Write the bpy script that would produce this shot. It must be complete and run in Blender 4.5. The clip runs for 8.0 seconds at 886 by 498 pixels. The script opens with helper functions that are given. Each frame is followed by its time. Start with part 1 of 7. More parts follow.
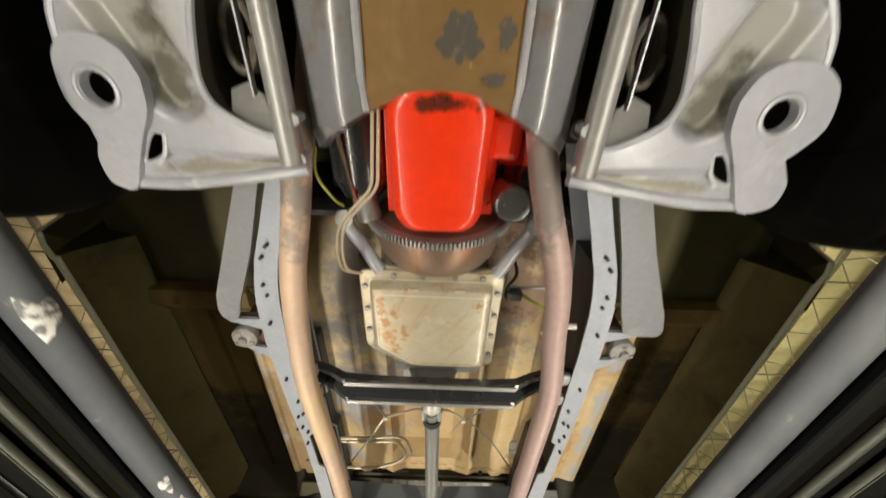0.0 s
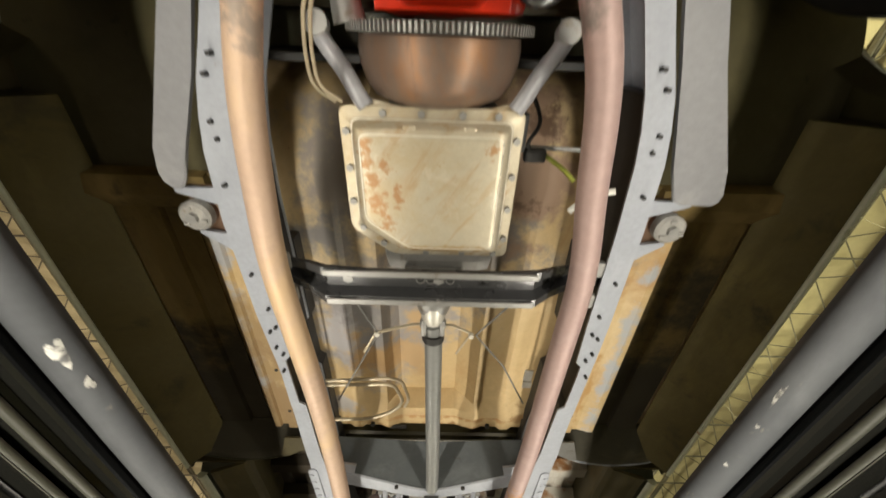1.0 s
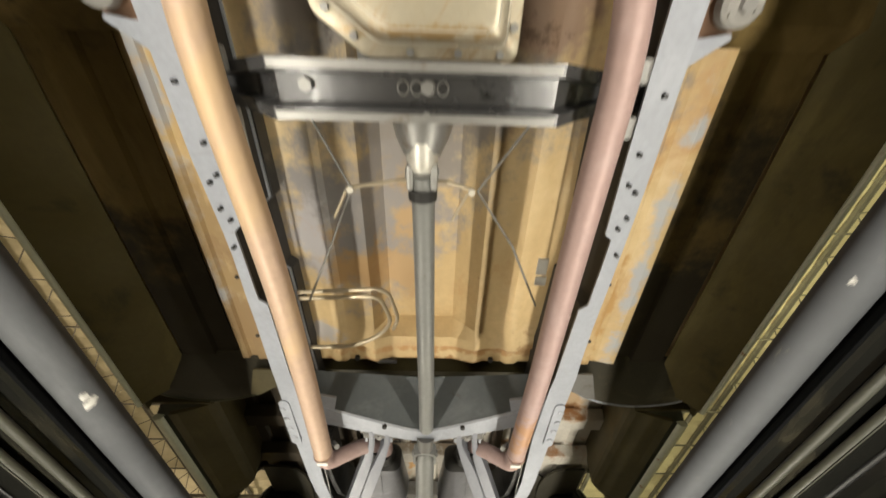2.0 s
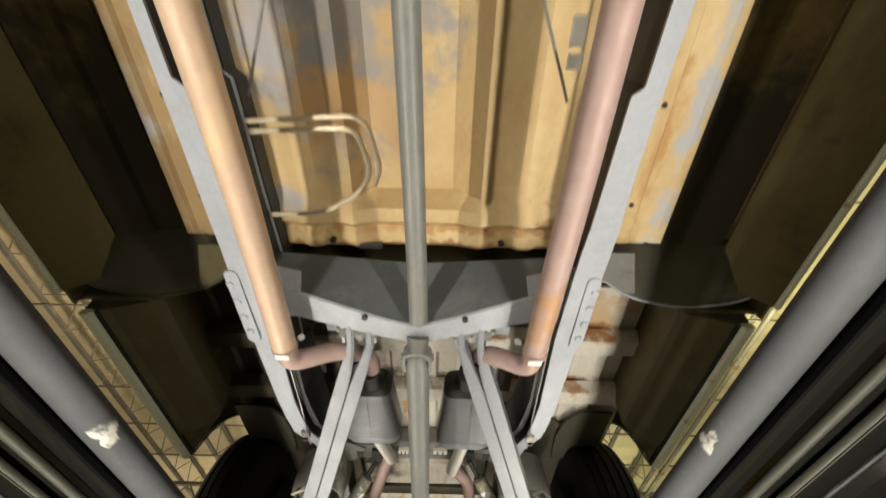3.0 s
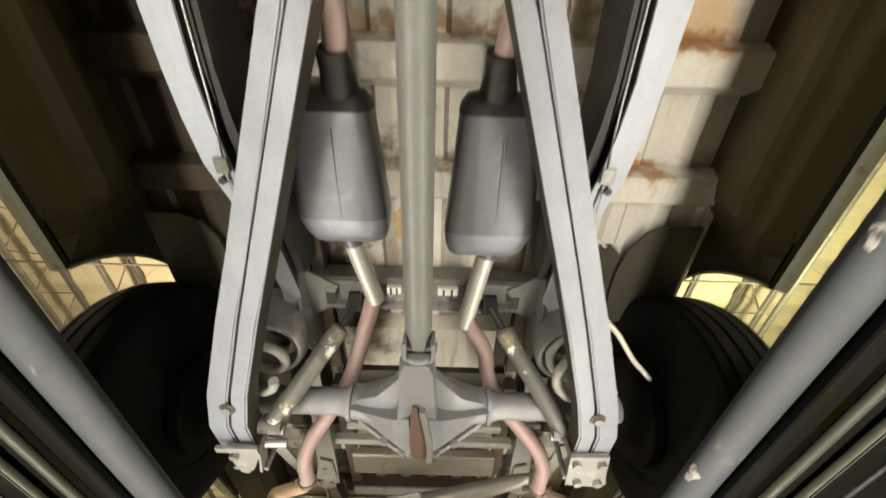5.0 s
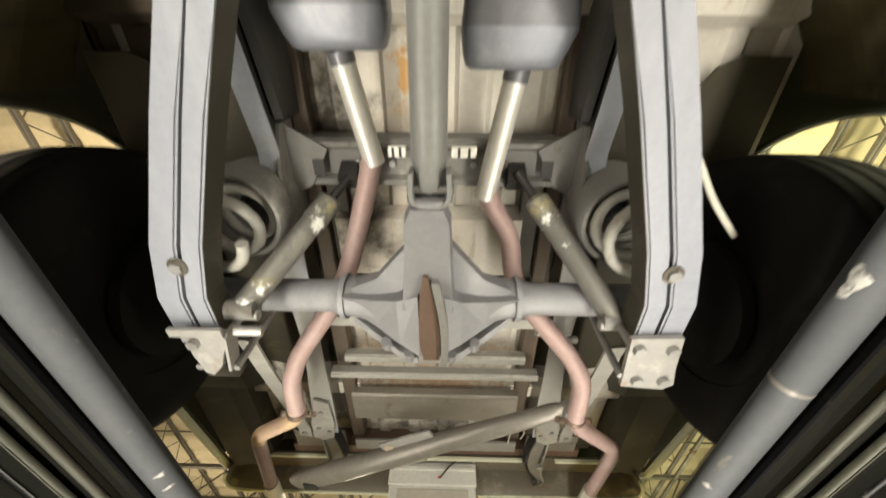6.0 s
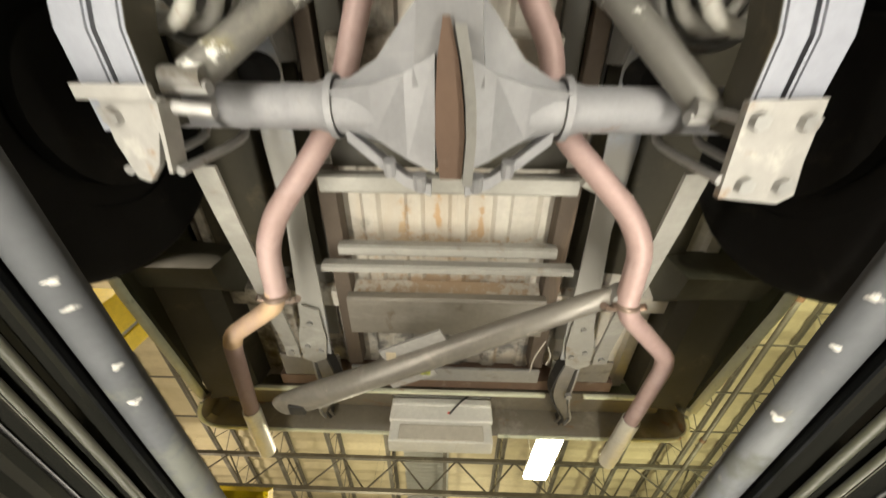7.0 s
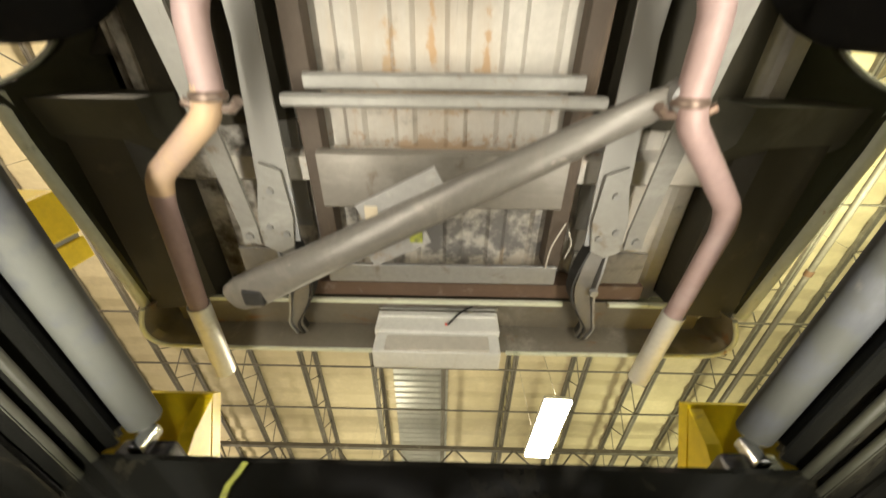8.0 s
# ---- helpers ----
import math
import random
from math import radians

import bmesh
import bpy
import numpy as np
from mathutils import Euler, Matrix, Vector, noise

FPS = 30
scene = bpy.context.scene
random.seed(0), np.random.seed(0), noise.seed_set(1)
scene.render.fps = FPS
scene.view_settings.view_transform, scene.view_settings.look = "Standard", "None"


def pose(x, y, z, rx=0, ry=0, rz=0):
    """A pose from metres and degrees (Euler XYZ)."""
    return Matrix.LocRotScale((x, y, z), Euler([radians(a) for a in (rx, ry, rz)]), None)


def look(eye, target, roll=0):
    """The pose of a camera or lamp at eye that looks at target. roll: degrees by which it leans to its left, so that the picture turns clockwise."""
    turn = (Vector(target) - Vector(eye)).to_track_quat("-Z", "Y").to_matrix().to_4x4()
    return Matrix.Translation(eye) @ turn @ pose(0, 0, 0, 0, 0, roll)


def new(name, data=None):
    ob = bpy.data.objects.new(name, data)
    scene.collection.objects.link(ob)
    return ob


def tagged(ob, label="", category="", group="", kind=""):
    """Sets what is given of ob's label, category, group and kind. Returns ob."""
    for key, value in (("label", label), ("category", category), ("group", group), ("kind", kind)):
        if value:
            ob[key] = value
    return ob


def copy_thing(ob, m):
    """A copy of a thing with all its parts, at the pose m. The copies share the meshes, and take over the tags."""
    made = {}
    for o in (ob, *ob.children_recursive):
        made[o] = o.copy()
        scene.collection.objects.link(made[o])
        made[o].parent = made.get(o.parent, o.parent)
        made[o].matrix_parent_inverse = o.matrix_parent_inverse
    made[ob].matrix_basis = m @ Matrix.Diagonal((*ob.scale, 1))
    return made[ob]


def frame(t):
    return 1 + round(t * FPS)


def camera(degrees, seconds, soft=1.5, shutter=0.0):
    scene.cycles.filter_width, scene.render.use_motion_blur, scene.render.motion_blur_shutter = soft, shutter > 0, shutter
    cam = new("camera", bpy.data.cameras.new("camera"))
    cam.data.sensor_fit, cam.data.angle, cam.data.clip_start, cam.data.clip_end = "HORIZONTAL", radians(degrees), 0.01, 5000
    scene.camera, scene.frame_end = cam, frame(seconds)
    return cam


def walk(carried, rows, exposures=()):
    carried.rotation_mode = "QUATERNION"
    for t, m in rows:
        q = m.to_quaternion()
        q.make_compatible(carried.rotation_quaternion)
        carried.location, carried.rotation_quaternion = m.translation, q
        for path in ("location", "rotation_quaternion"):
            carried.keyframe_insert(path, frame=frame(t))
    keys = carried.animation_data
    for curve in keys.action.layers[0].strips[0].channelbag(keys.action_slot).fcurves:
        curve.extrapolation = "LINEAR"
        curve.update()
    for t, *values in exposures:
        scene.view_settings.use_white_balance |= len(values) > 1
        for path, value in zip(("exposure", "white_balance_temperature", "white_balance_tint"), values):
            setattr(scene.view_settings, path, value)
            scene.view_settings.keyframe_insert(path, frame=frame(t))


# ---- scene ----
cam = camera(104.0, 8.0, soft=1.6, shutter=0.5)
PATH = [
    (0, (0.01, 0.104, 1.042), (0.019, 1.156, 2.742), 1.8),
    (0.5, (0.001, 0.286, 1.037), (0.02, 1.338, 2.738), 1.0),
    (1, (0.005, 0.464, 1.037), (0.039, 1.515, 2.738), 0.0),
    (1.5, (0.016, 0.64, 1.03), (0.061, 1.69, 2.731), -0.7),
    (3, (0.07, 1.331, 1.034), (0.067, 2.385, 2.734), 1.4),
    (3.5, (0.09, 1.555, 1.037), (0.074, 2.608, 2.738), 2.4),
    (4, (0.103, 1.786, 1.037), (0.078, 2.834, 2.739), 3.0),
    (4.5, (0.073, 2.013, 1.038), (0.083, 3.059, 2.743), 1.5),
    (6, (0.04, 2.642, 1.026), (0.012, 3.666, 2.744), 2.2),
    (6.5, (0.009, 2.859, 1.031), (-0.002, 3.885, 2.747), 1.4),
    (7, (0.007, 3.07, 1.017), (-0.031, 4.1, 2.731), 3.0),
    (7.5, (0.014, 3.287, 1.022), (-0.012, 4.321, 2.734), 2.3),
    (8, (0.012, 3.506, 1.016), (-0.007, 4.541, 2.727), 1.9),
]
walk(cam, [(t, look(eye, target, roll)) for t, eye, target, roll in PATH],
     exposures=[(0.0, -0.52), (1.0, -0.50), (2.0, -0.42), (4.0, -0.24), (5.0, -0.12), (6.0, 0.0), (7.0, 0.10), (8.0, 0.28)])

# ---- light ----
world = bpy.data.worlds.new("hall_air")
scene.world = world
world.use_nodes = True
world.node_tree.nodes["Background"].inputs[0].default_value = (0.9, 0.85, 0.7, 1)
world.node_tree.nodes["Background"].inputs[1].default_value = 0.004

LIGHT_AT = {-1: (-0.412, 1.10), 1: (0.450, 1.13)}     # the strips' places under the runway edges
LAMP_W = 20.5      # each inspection light strip under the truck
HALL_W = 70.0      # each pendant of the hall, the visible one and the added ones


def area_lamp(name, m, sx, sy, watts, colour, spread=180):
    data = bpy.data.lights.new(name, "AREA")
    data.shape, data.size, data.size_y, data.energy, data.color = "RECTANGLE", sx, sy, watts, colour
    data.spread = radians(spread)
    ob = new(name, data)
    ob.matrix_world = m
    return ob


# ---- materials ----
def shader(name, rough=0.6, metal=0.0):
    m = bpy.data.materials.new(name)
    m.use_nodes = True
    b = m.node_tree.nodes["Principled BSDF"]
    b.inputs["Roughness"].default_value, b.inputs["Metallic"].default_value = rough, metal
    return m, m.node_tree, b


def coords(nt, scale=(1, 1, 1), rot=(0, 0, 0)):
    tc, mp = nt.nodes.new("ShaderNodeTexCoord"), nt.nodes.new("ShaderNodeMapping")
    mp.inputs["Scale"].default_value = scale
    turn = nt.nodes.new("ShaderNodeMapping")
    turn.inputs["Rotation"].default_value = [radians(a) for a in rot]
    nt.links.new(tc.outputs["Object"], turn.inputs["Vector"])
    nt.links.new(turn.outputs["Vector"], mp.inputs["Vector"])
    return mp.outputs["Vector"]


def noise_fac(nt, vec, scale, detail=6.0, rough=0.6, lo=0.4, hi=0.6, distortion=0.0):
    n, r = nt.nodes.new("ShaderNodeTexNoise"), nt.nodes.new("ShaderNodeMapRange")
    n.inputs["Scale"].default_value, n.inputs["Detail"].default_value = scale, detail
    n.inputs["Roughness"].default_value, n.inputs["Distortion"].default_value = rough, distortion
    r.inputs["From Min"].default_value, r.inputs["From Max"].default_value = lo, hi
    r.interpolation_type = "SMOOTHSTEP"
    nt.links.new(vec, n.inputs["Vector"])
    nt.links.new(n.outputs["Fac"], r.inputs["Value"])
    return r.outputs["Result"]


def mix(nt, fac, a, b):
    x = nt.nodes.new("ShaderNodeMix")
    x.data_type = "RGBA"
    nt.links.new(fac, x.inputs["Factor"])
    for sock, v in ((x.inputs["A"], a), (x.inputs["B"], b)):
        if isinstance(v, tuple):
            sock.default_value = (*v, 1)
        else:
            nt.links.new(v, sock)
    return x.outputs["Result"]


def scaled(nt, fac, k, base=0.0):
    x = nt.nodes.new("ShaderNodeMath")
    x.operation = "MULTIPLY_ADD"
    nt.links.new(fac, x.inputs[0])
    x.inputs[1].default_value, x.inputs[2].default_value = k, base
    return x.outputs[0]


def bump(nt, b, fac, strength=0.3, dist=0.002):
    x = nt.nodes.new("ShaderNodeBump")
    x.inputs["Strength"].default_value, x.inputs["Distance"].default_value = strength, dist
    nt.links.new(fac, x.inputs["Height"])
    nt.links.new(x.outputs["Normal"], b.inputs["Normal"])


def blot_fac(nt, at, size, ragged):
    """A patch of ragged outline round a point, fading at its rim; serves stains and painted light and shade."""
    tc, sub, div, ln = [nt.nodes.new(k) for k in ("ShaderNodeTexCoord", "ShaderNodeVectorMath", "ShaderNodeVectorMath", "ShaderNodeVectorMath")]
    sub.operation, div.operation, ln.operation = "SUBTRACT", "DIVIDE", "LENGTH"
    sub.inputs[1].default_value, div.inputs[1].default_value = at, size
    nt.links.new(tc.outputs["Object"], sub.inputs[0])
    nt.links.new(sub.outputs["Vector"], div.inputs[0])
    nt.links.new(div.outputs["Vector"], ln.inputs[0])
    n, add, r = nt.nodes.new("ShaderNodeTexNoise"), nt.nodes.new("ShaderNodeMath"), nt.nodes.new("ShaderNodeMapRange")
    n.inputs["Scale"].default_value, n.inputs["Detail"].default_value, n.inputs["Roughness"].default_value = ragged, 9.0, 0.66
    nt.links.new(tc.outputs["Object"], n.inputs["Vector"])
    add.operation = "MULTIPLY_ADD"
    nt.links.new(ln.outputs["Value"], add.inputs[0])
    add.inputs[1].default_value = -0.20
    nt.links.new(n.outputs["Fac"], add.inputs[2])
    r.inputs["From Min"].default_value, r.inputs["From Max"].default_value = 0.29, 0.46
    r.interpolation_type = "SMOOTHSTEP"
    nt.links.new(add.outputs[0], r.inputs["Value"])
    return r.outputs["Result"]


def surface(name, base, layers=(), rough=0.6, metal=0.0, rough_var=0.15, grain=60.0, relief=0.12, coat=0.0, stretch=(1, 1, 1), blots=()):
    """A base colour with fine mottling and, on top, layers of (colour, scale, lo, hi, stretch, turn): stains, wear and
    painted shine.
    """
    m, nt, b = shader(name, rough, metal)
    fine = noise_fac(nt, coords(nt, stretch), grain, 8, 0.65, 0.25, 0.75)
    broad = noise_fac(nt, coords(nt, stretch), grain / 12, 5, 0.55, 0.3, 0.7)
    col = mix(nt, fine, tuple(c * 0.91 for c in base), tuple(min(1, c * 1.07) for c in base))
    col = mix(nt, scaled(nt, broad, 0.5), col, tuple(c * 0.80 for c in base))
    for colour, scale, lo, hi, st, turn in layers:
        col = mix(nt, noise_fac(nt, coords(nt, st, turn), scale, 9, 0.68, lo, hi, 0.4), col, colour)
    for colour, at, size, ragged in blots:
        col = mix(nt, blot_fac(nt, at, size, ragged), col, colour)
    nt.links.new(col, b.inputs["Base Color"])
    nt.links.new(scaled(nt, broad, rough_var, rough - rough_var / 2), b.inputs["Roughness"])
    if coat:
        b.inputs["Coat Weight"].default_value, b.inputs["Coat Roughness"].default_value = coat, 0.08
    bump(nt, b, fine, relief)
    return m


ONE = (1, 1, 1)
NOT = (0, 0, 0)
M_FRAME = surface("grey_frame_paint", (0.355, 0.375, 0.425), [((0.415, 0.435, 0.485), 5, 0.48, 0.74, (1, 0.4, 1), NOT), ((0.25, 0.20, 0.16), 24, 0.68, 0.76, ONE, NOT), ((0.30, 0.31, 0.34), 11, 0.58, 0.74, ONE, NOT)], 0.50, 0.05, grain=90, relief=0.06,
                  # Rear rail blots put the warmer hall light into the paint.
                  blots=[((0.33, 0.32, 0.295), (sx * 0.42, 3.62, 1.84), (0.16, 0.62, 1), k) for sx in (-1, 1) for k in (4, 7)])
M_ARM = surface("pale_arm_paint", (0.326, 0.326, 0.352), [((0.414, 0.414, 0.44), 7, 0.5, 0.7, (1, 0.3, 1), NOT), ((0.229, 0.158, 0.106), 14, 0.63, 0.74, ONE, NOT)], 0.30, 0.1)
M_STEEL = surface("bare_grey_steel", (0.34, 0.335, 0.325), [((0.20, 0.165, 0.13), 12, 0.55, 0.72, ONE, NOT)], 0.45, 0.5)
M_AXLE = surface("dull_blue_grey_casting", (0.27, 0.27, 0.285), [((0.34, 0.337, 0.35), 5, 0.50, 0.72, ONE, NOT), ((0.17, 0.10, 0.06), 16, 0.64, 0.74, ONE, NOT), ((0.20, 0.19, 0.18), 5, 0.60, 0.74, ONE, NOT)], 0.45, 0.15)
M_CAB = surface("tan_floor_primer", (0.56, 0.405, 0.205), [((0.66, 0.51, 0.295), 2.2, 0.44, 0.66, (1, 0.7, 1), NOT), ((0.45, 0.27, 0.115), 3.6, 0.55, 0.72, (1, 0.5, 1), NOT), ((0.36, 0.21, 0.10), 13, 0.64, 0.76, (1, 0.35, 1), NOT), ((0.24, 0.13, 0.06), 34, 0.68, 0.75, ONE, NOT)], 0.6, 0.0, grain=40, relief=0.10,
                blots=[((0.245, 0.23, 0.225), (-0.22, 1.16, 1.87), (0.30, 0.42, 1), 5), ((0.29, 0.265, 0.25), (-0.07, 1.14, 1.9), (0.16, 0.44, 1), 6), ((0.27, 0.24, 0.215), (0.16, 1.04, 1.9), (0.36, 0.15, 1), 6), ((0.36, 0.34, 0.345), (-0.315, 1.38, 1.87), (0.07, 0.20, 1), 8), ((0.43, 0.27, 0.12), (-0.18, 1.43, 1.87), (0.15, 0.15, 1), 7), ((0.46, 0.31, 0.16), (-0.06, 1.5, 1.87), (0.09, 0.30, 1), 7),
                       # The near-black blot at x -0.205 paints the shaded tunnel beside the pan.
                       ((0.32, 0.28, 0.25), (-0.22, 0.78, 1.9), (0.13, 0.22, 1), 7), ((0.33, 0.22, 0.15), (0.24, 0.74, 1.9), (0.17, 0.26, 1), 7), ((0.15, 0.09, 0.055), (0.25, 0.64, 1.9), (0.06, 0.05, 1), 22), ((0.17, 0.105, 0.065), (0.22, 0.84, 1.9), (0.07, 0.03, 1), 22), ((0.09, 0.075, 0.06), (-0.205, 0.72, 1.9), (0.035, 0.16, 1), 14), ((0.40, 0.37, 0.35), (-0.36, 1.72, 1.87), (0.10, 0.05, 1), 9),
                       # The last two brown blots put the left brace's shade into the colour.
                       ((0.44, 0.25, 0.10), (0.1, 1.79, 1.86), (0.5, 0.018, 1), 24), ((0.34, 0.19, 0.08), (0.02, 1.845, 1.86), (0.5, 0.02, 1), 20), ((0.36, 0.22, 0.10), (0.36, 1.76, 1.86), (0.07, 0.06, 1), 16), ((0.40, 0.41, 0.43), (0.612, 1.4, 1.83), (0.028, 0.6, 1), 9), ((0.45, 0.27, 0.10), (0.555, 1.55, 1.83), (0.02, 0.25, 1), 12), ((0.40, 0.40, 0.41), (-0.585, 1.2, 1.83), (0.03, 0.5, 1), 9), ((0.34, 0.235, 0.115), (-0.555, 1.5, 1.83), (0.10, 0.52, 1), 4), ((0.30, 0.20, 0.10), (-0.56, 1.62, 1.83), (0.10, 0.30, 1), 7)])
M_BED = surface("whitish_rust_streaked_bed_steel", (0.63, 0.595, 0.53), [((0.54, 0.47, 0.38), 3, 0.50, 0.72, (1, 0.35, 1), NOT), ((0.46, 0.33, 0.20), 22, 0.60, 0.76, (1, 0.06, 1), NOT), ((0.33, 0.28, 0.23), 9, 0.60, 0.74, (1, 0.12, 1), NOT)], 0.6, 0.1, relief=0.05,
                # The four broad near-black blots paint the shade over the left outer floor.
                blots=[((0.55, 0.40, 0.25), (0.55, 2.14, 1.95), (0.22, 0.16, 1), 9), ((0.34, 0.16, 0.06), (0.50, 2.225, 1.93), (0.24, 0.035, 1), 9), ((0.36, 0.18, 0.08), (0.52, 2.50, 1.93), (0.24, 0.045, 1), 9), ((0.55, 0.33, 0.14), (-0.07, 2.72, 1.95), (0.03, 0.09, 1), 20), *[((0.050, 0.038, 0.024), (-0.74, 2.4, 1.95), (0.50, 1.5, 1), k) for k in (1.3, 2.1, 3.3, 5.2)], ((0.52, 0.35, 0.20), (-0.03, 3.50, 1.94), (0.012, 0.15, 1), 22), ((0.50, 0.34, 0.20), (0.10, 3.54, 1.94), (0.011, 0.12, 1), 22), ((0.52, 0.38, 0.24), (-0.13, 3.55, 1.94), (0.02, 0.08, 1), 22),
                       ((0.50, 0.38, 0.26), (0.0, 3.62, 1.94), (0.40, 0.045, 1), 34), ((0.46, 0.34, 0.23), (0.0, 3.76, 1.94), (0.36, 0.04, 1), 34), ((0.19, 0.18, 0.17), (0.0, 4.0, 1.95), (0.5, 0.14, 1), 9), ((0.30, 0.20, 0.12), (0.0, 2.20, 1.93), (0.40, 0.035, 1), 14), ((0.34, 0.27, 0.20), (0.0, 2.50, 1.93), (0.40, 0.025, 1), 14)])
M_UNDER = surface("dark_brown_undercoat", (0.0742, 0.0598, 0.0245), [((0.112, 0.0878, 0.0338), 4, 0.5, 0.68, (1, 0.4, 1), NOT), ((0.036, 0.0274, 0.0158), 6, 0.55, 0.7, ONE, NOT)], 0.6)
M_PAINT = surface("olive_body_paint", (0.20, 0.195, 0.115), [((0.13, 0.125, 0.07), 5, 0.52, 0.7, ONE, NOT)], 0.35, 0.0, coat=0.3, relief=0.05)
# Very pale paint: hall light caught by the body edges is put into it.
M_LIP = surface("green_edge_paint_with_hall_light", (0.70, 0.72, 0.56), [((0.34, 0.37, 0.25), 16, 0.60, 0.70, ONE, NOT), ((0.42, 0.27, 0.14), 20, 0.64, 0.7, ONE, NOT)], 0.35)
M_PIPE = surface("warm_cream_exhaust_steel", (0.56, 0.40, 0.30), [((0.62, 0.44, 0.27), 2.2, 0.45, 0.62, (1, 0.6, 1), NOT), ((0.50, 0.35, 0.28), 4, 0.54, 0.74, ONE, NOT)], 0.55, 0.15, relief=0.05, blots=[((0.22, 0.19, 0.17), (-0.252, 0.33, 1.63), (0.05, 0.13, 0.10), 18), ((0.30, 0.24, 0.20), (-0.266, 0.45, 1.60), (0.03, 0.07, 0.06), 30)])
M_PINK = surface("dusty_pink_exhaust_steel", (0.42, 0.295, 0.275), [((0.46, 0.345, 0.335), 5, 0.5, 0.68, ONE, NOT), ((0.38, 0.265, 0.225), 5, 0.56, 0.74, ONE, NOT)], 0.55, 0.15, relief=0.05, blots=[((0.20, 0.165, 0.15), (0.19, 0.30, 1.63), (0.06, 0.15, 0.12), 14), ((0.44, 0.25, 0.14), (0.297, 1.88, 1.62), (0.05, 0.17, 0.06), 12), ((0.42, 0.24, 0.14), (-0.30, 1.93, 1.62), (0.05, 0.10, 0.06), 12)])
M_DUST = surface("pale_arm_paint_with_dust_and_shade", (0.297, 0.297, 0.323), [((0.374, 0.374, 0.399), 9, 0.52, 0.7, ONE, NOT), ((0.23, 0.196, 0.153), 7, 0.62, 0.74, ONE, NOT)], 0.32, 0.1,
                 # Pocket and groove blots mix road dust with shade put into the colour.
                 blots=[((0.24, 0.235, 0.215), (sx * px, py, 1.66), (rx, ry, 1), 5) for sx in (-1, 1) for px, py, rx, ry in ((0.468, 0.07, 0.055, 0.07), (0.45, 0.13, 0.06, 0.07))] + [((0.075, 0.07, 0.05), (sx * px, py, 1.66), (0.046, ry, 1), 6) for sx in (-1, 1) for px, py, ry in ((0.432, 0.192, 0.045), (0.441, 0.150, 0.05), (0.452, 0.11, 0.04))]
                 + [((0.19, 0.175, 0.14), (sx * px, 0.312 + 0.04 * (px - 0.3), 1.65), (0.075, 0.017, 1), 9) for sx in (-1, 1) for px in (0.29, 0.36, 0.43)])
M_SATIN = surface("dark_satin_crossmember_steel", (0.12, 0.12, 0.125), [((0.22, 0.22, 0.23), 9, 0.52, 0.7, (0.4, 1, 1), NOT), ((0.03, 0.03, 0.03), 14, 0.58, 0.7, ONE, NOT)], 0.32, 0.6, coat=0.2)
M_TIP = surface("bright_aluminised_tube", (0.80, 0.78, 0.72), [((0.60, 0.57, 0.50), 9, 0.56, 0.72, ONE, NOT), ((0.55, 0.40, 0.20), 16, 0.66, 0.74, ONE, NOT)], 0.46, 0.5, relief=0.05)
M_CHROME = surface("chromed_steel", (0.75, 0.75, 0.75), (), 0.12, 1.0, 0.06, relief=0.02)
M_MUFF = surface("satin_grey_muffler_steel", (0.17, 0.172, 0.19), [((0.225, 0.228, 0.245), 5, 0.52, 0.7, ONE, NOT)], 0.42, 0.35, relief=0.08)
# Lighter copy of the muffler steel, with lamp light on the bevel painted in.
M_ROLLED = surface("lit_rolled_muffler_edge", (0.25, 0.26, 0.30), [((0.33, 0.34, 0.37), 7, 0.5, 0.7, ONE, NOT)], 0.45, 0.3, relief=0.06)
M_BLACK = surface("gloss_black_paint", (0.018, 0.018, 0.02), [((0.10, 0.10, 0.10), 22, 0.6, 0.72, ONE, NOT)], 0.22, 0.0, coat=0.6, relief=0.06)
M_MATT = surface("matt_black_metal", (0.022, 0.021, 0.02), [((0.06, 0.055, 0.05), 15, 0.58, 0.72, ONE, NOT)], 0.6)
M_RED = surface("bright_red_engine_enamel", (0.86, 0.036, 0.003), [((0.62, 0.016, 0.002), 6, 0.6, 0.72, ONE, NOT)], 0.3, 0.0, 0.05, coat=0.35, relief=0.04, blots=[((0.10, 0.012, 0.004), (0.0, 0.192, 1.6), (0.07, 0.012, 0.2), 16)])
M_PAN = surface("cream_stained_pan_metal", (0.56, 0.50, 0.38), [((0.66, 0.61, 0.50), 14, 0.50, 0.72, ONE, NOT), ((0.47, 0.38, 0.24), 5, 0.48, 0.70, ONE, NOT), ((0.44, 0.30, 0.16), 26, 0.50, 0.72, (1, 0.16, 1), (0, 0, -36)), ((0.40, 0.28, 0.15), 70, 0.60, 0.74, ONE, NOT)], 0.36, 0.35, relief=0.06,
                blots=[((0.40, 0.225, 0.105), (px, py, 1.66), (rx, ry, 1), 75) for px, py, rx, ry in ((-0.128, 0.65, 0.016, 0.035), (-0.120, 0.70, 0.020, 0.035), (-0.110, 0.75, 0.020, 0.030), (-0.095, 0.79, 0.016, 0.020), (-0.095, 0.67, 0.013, 0.024), (0.10, 0.64, 0.012, 0.016), (-0.075, 0.73, 0.012, 0.028))] + [((0.42, 0.29, 0.14), (0.0, 0.850, 1.66), (0.15, 0.014, 1), 30)])
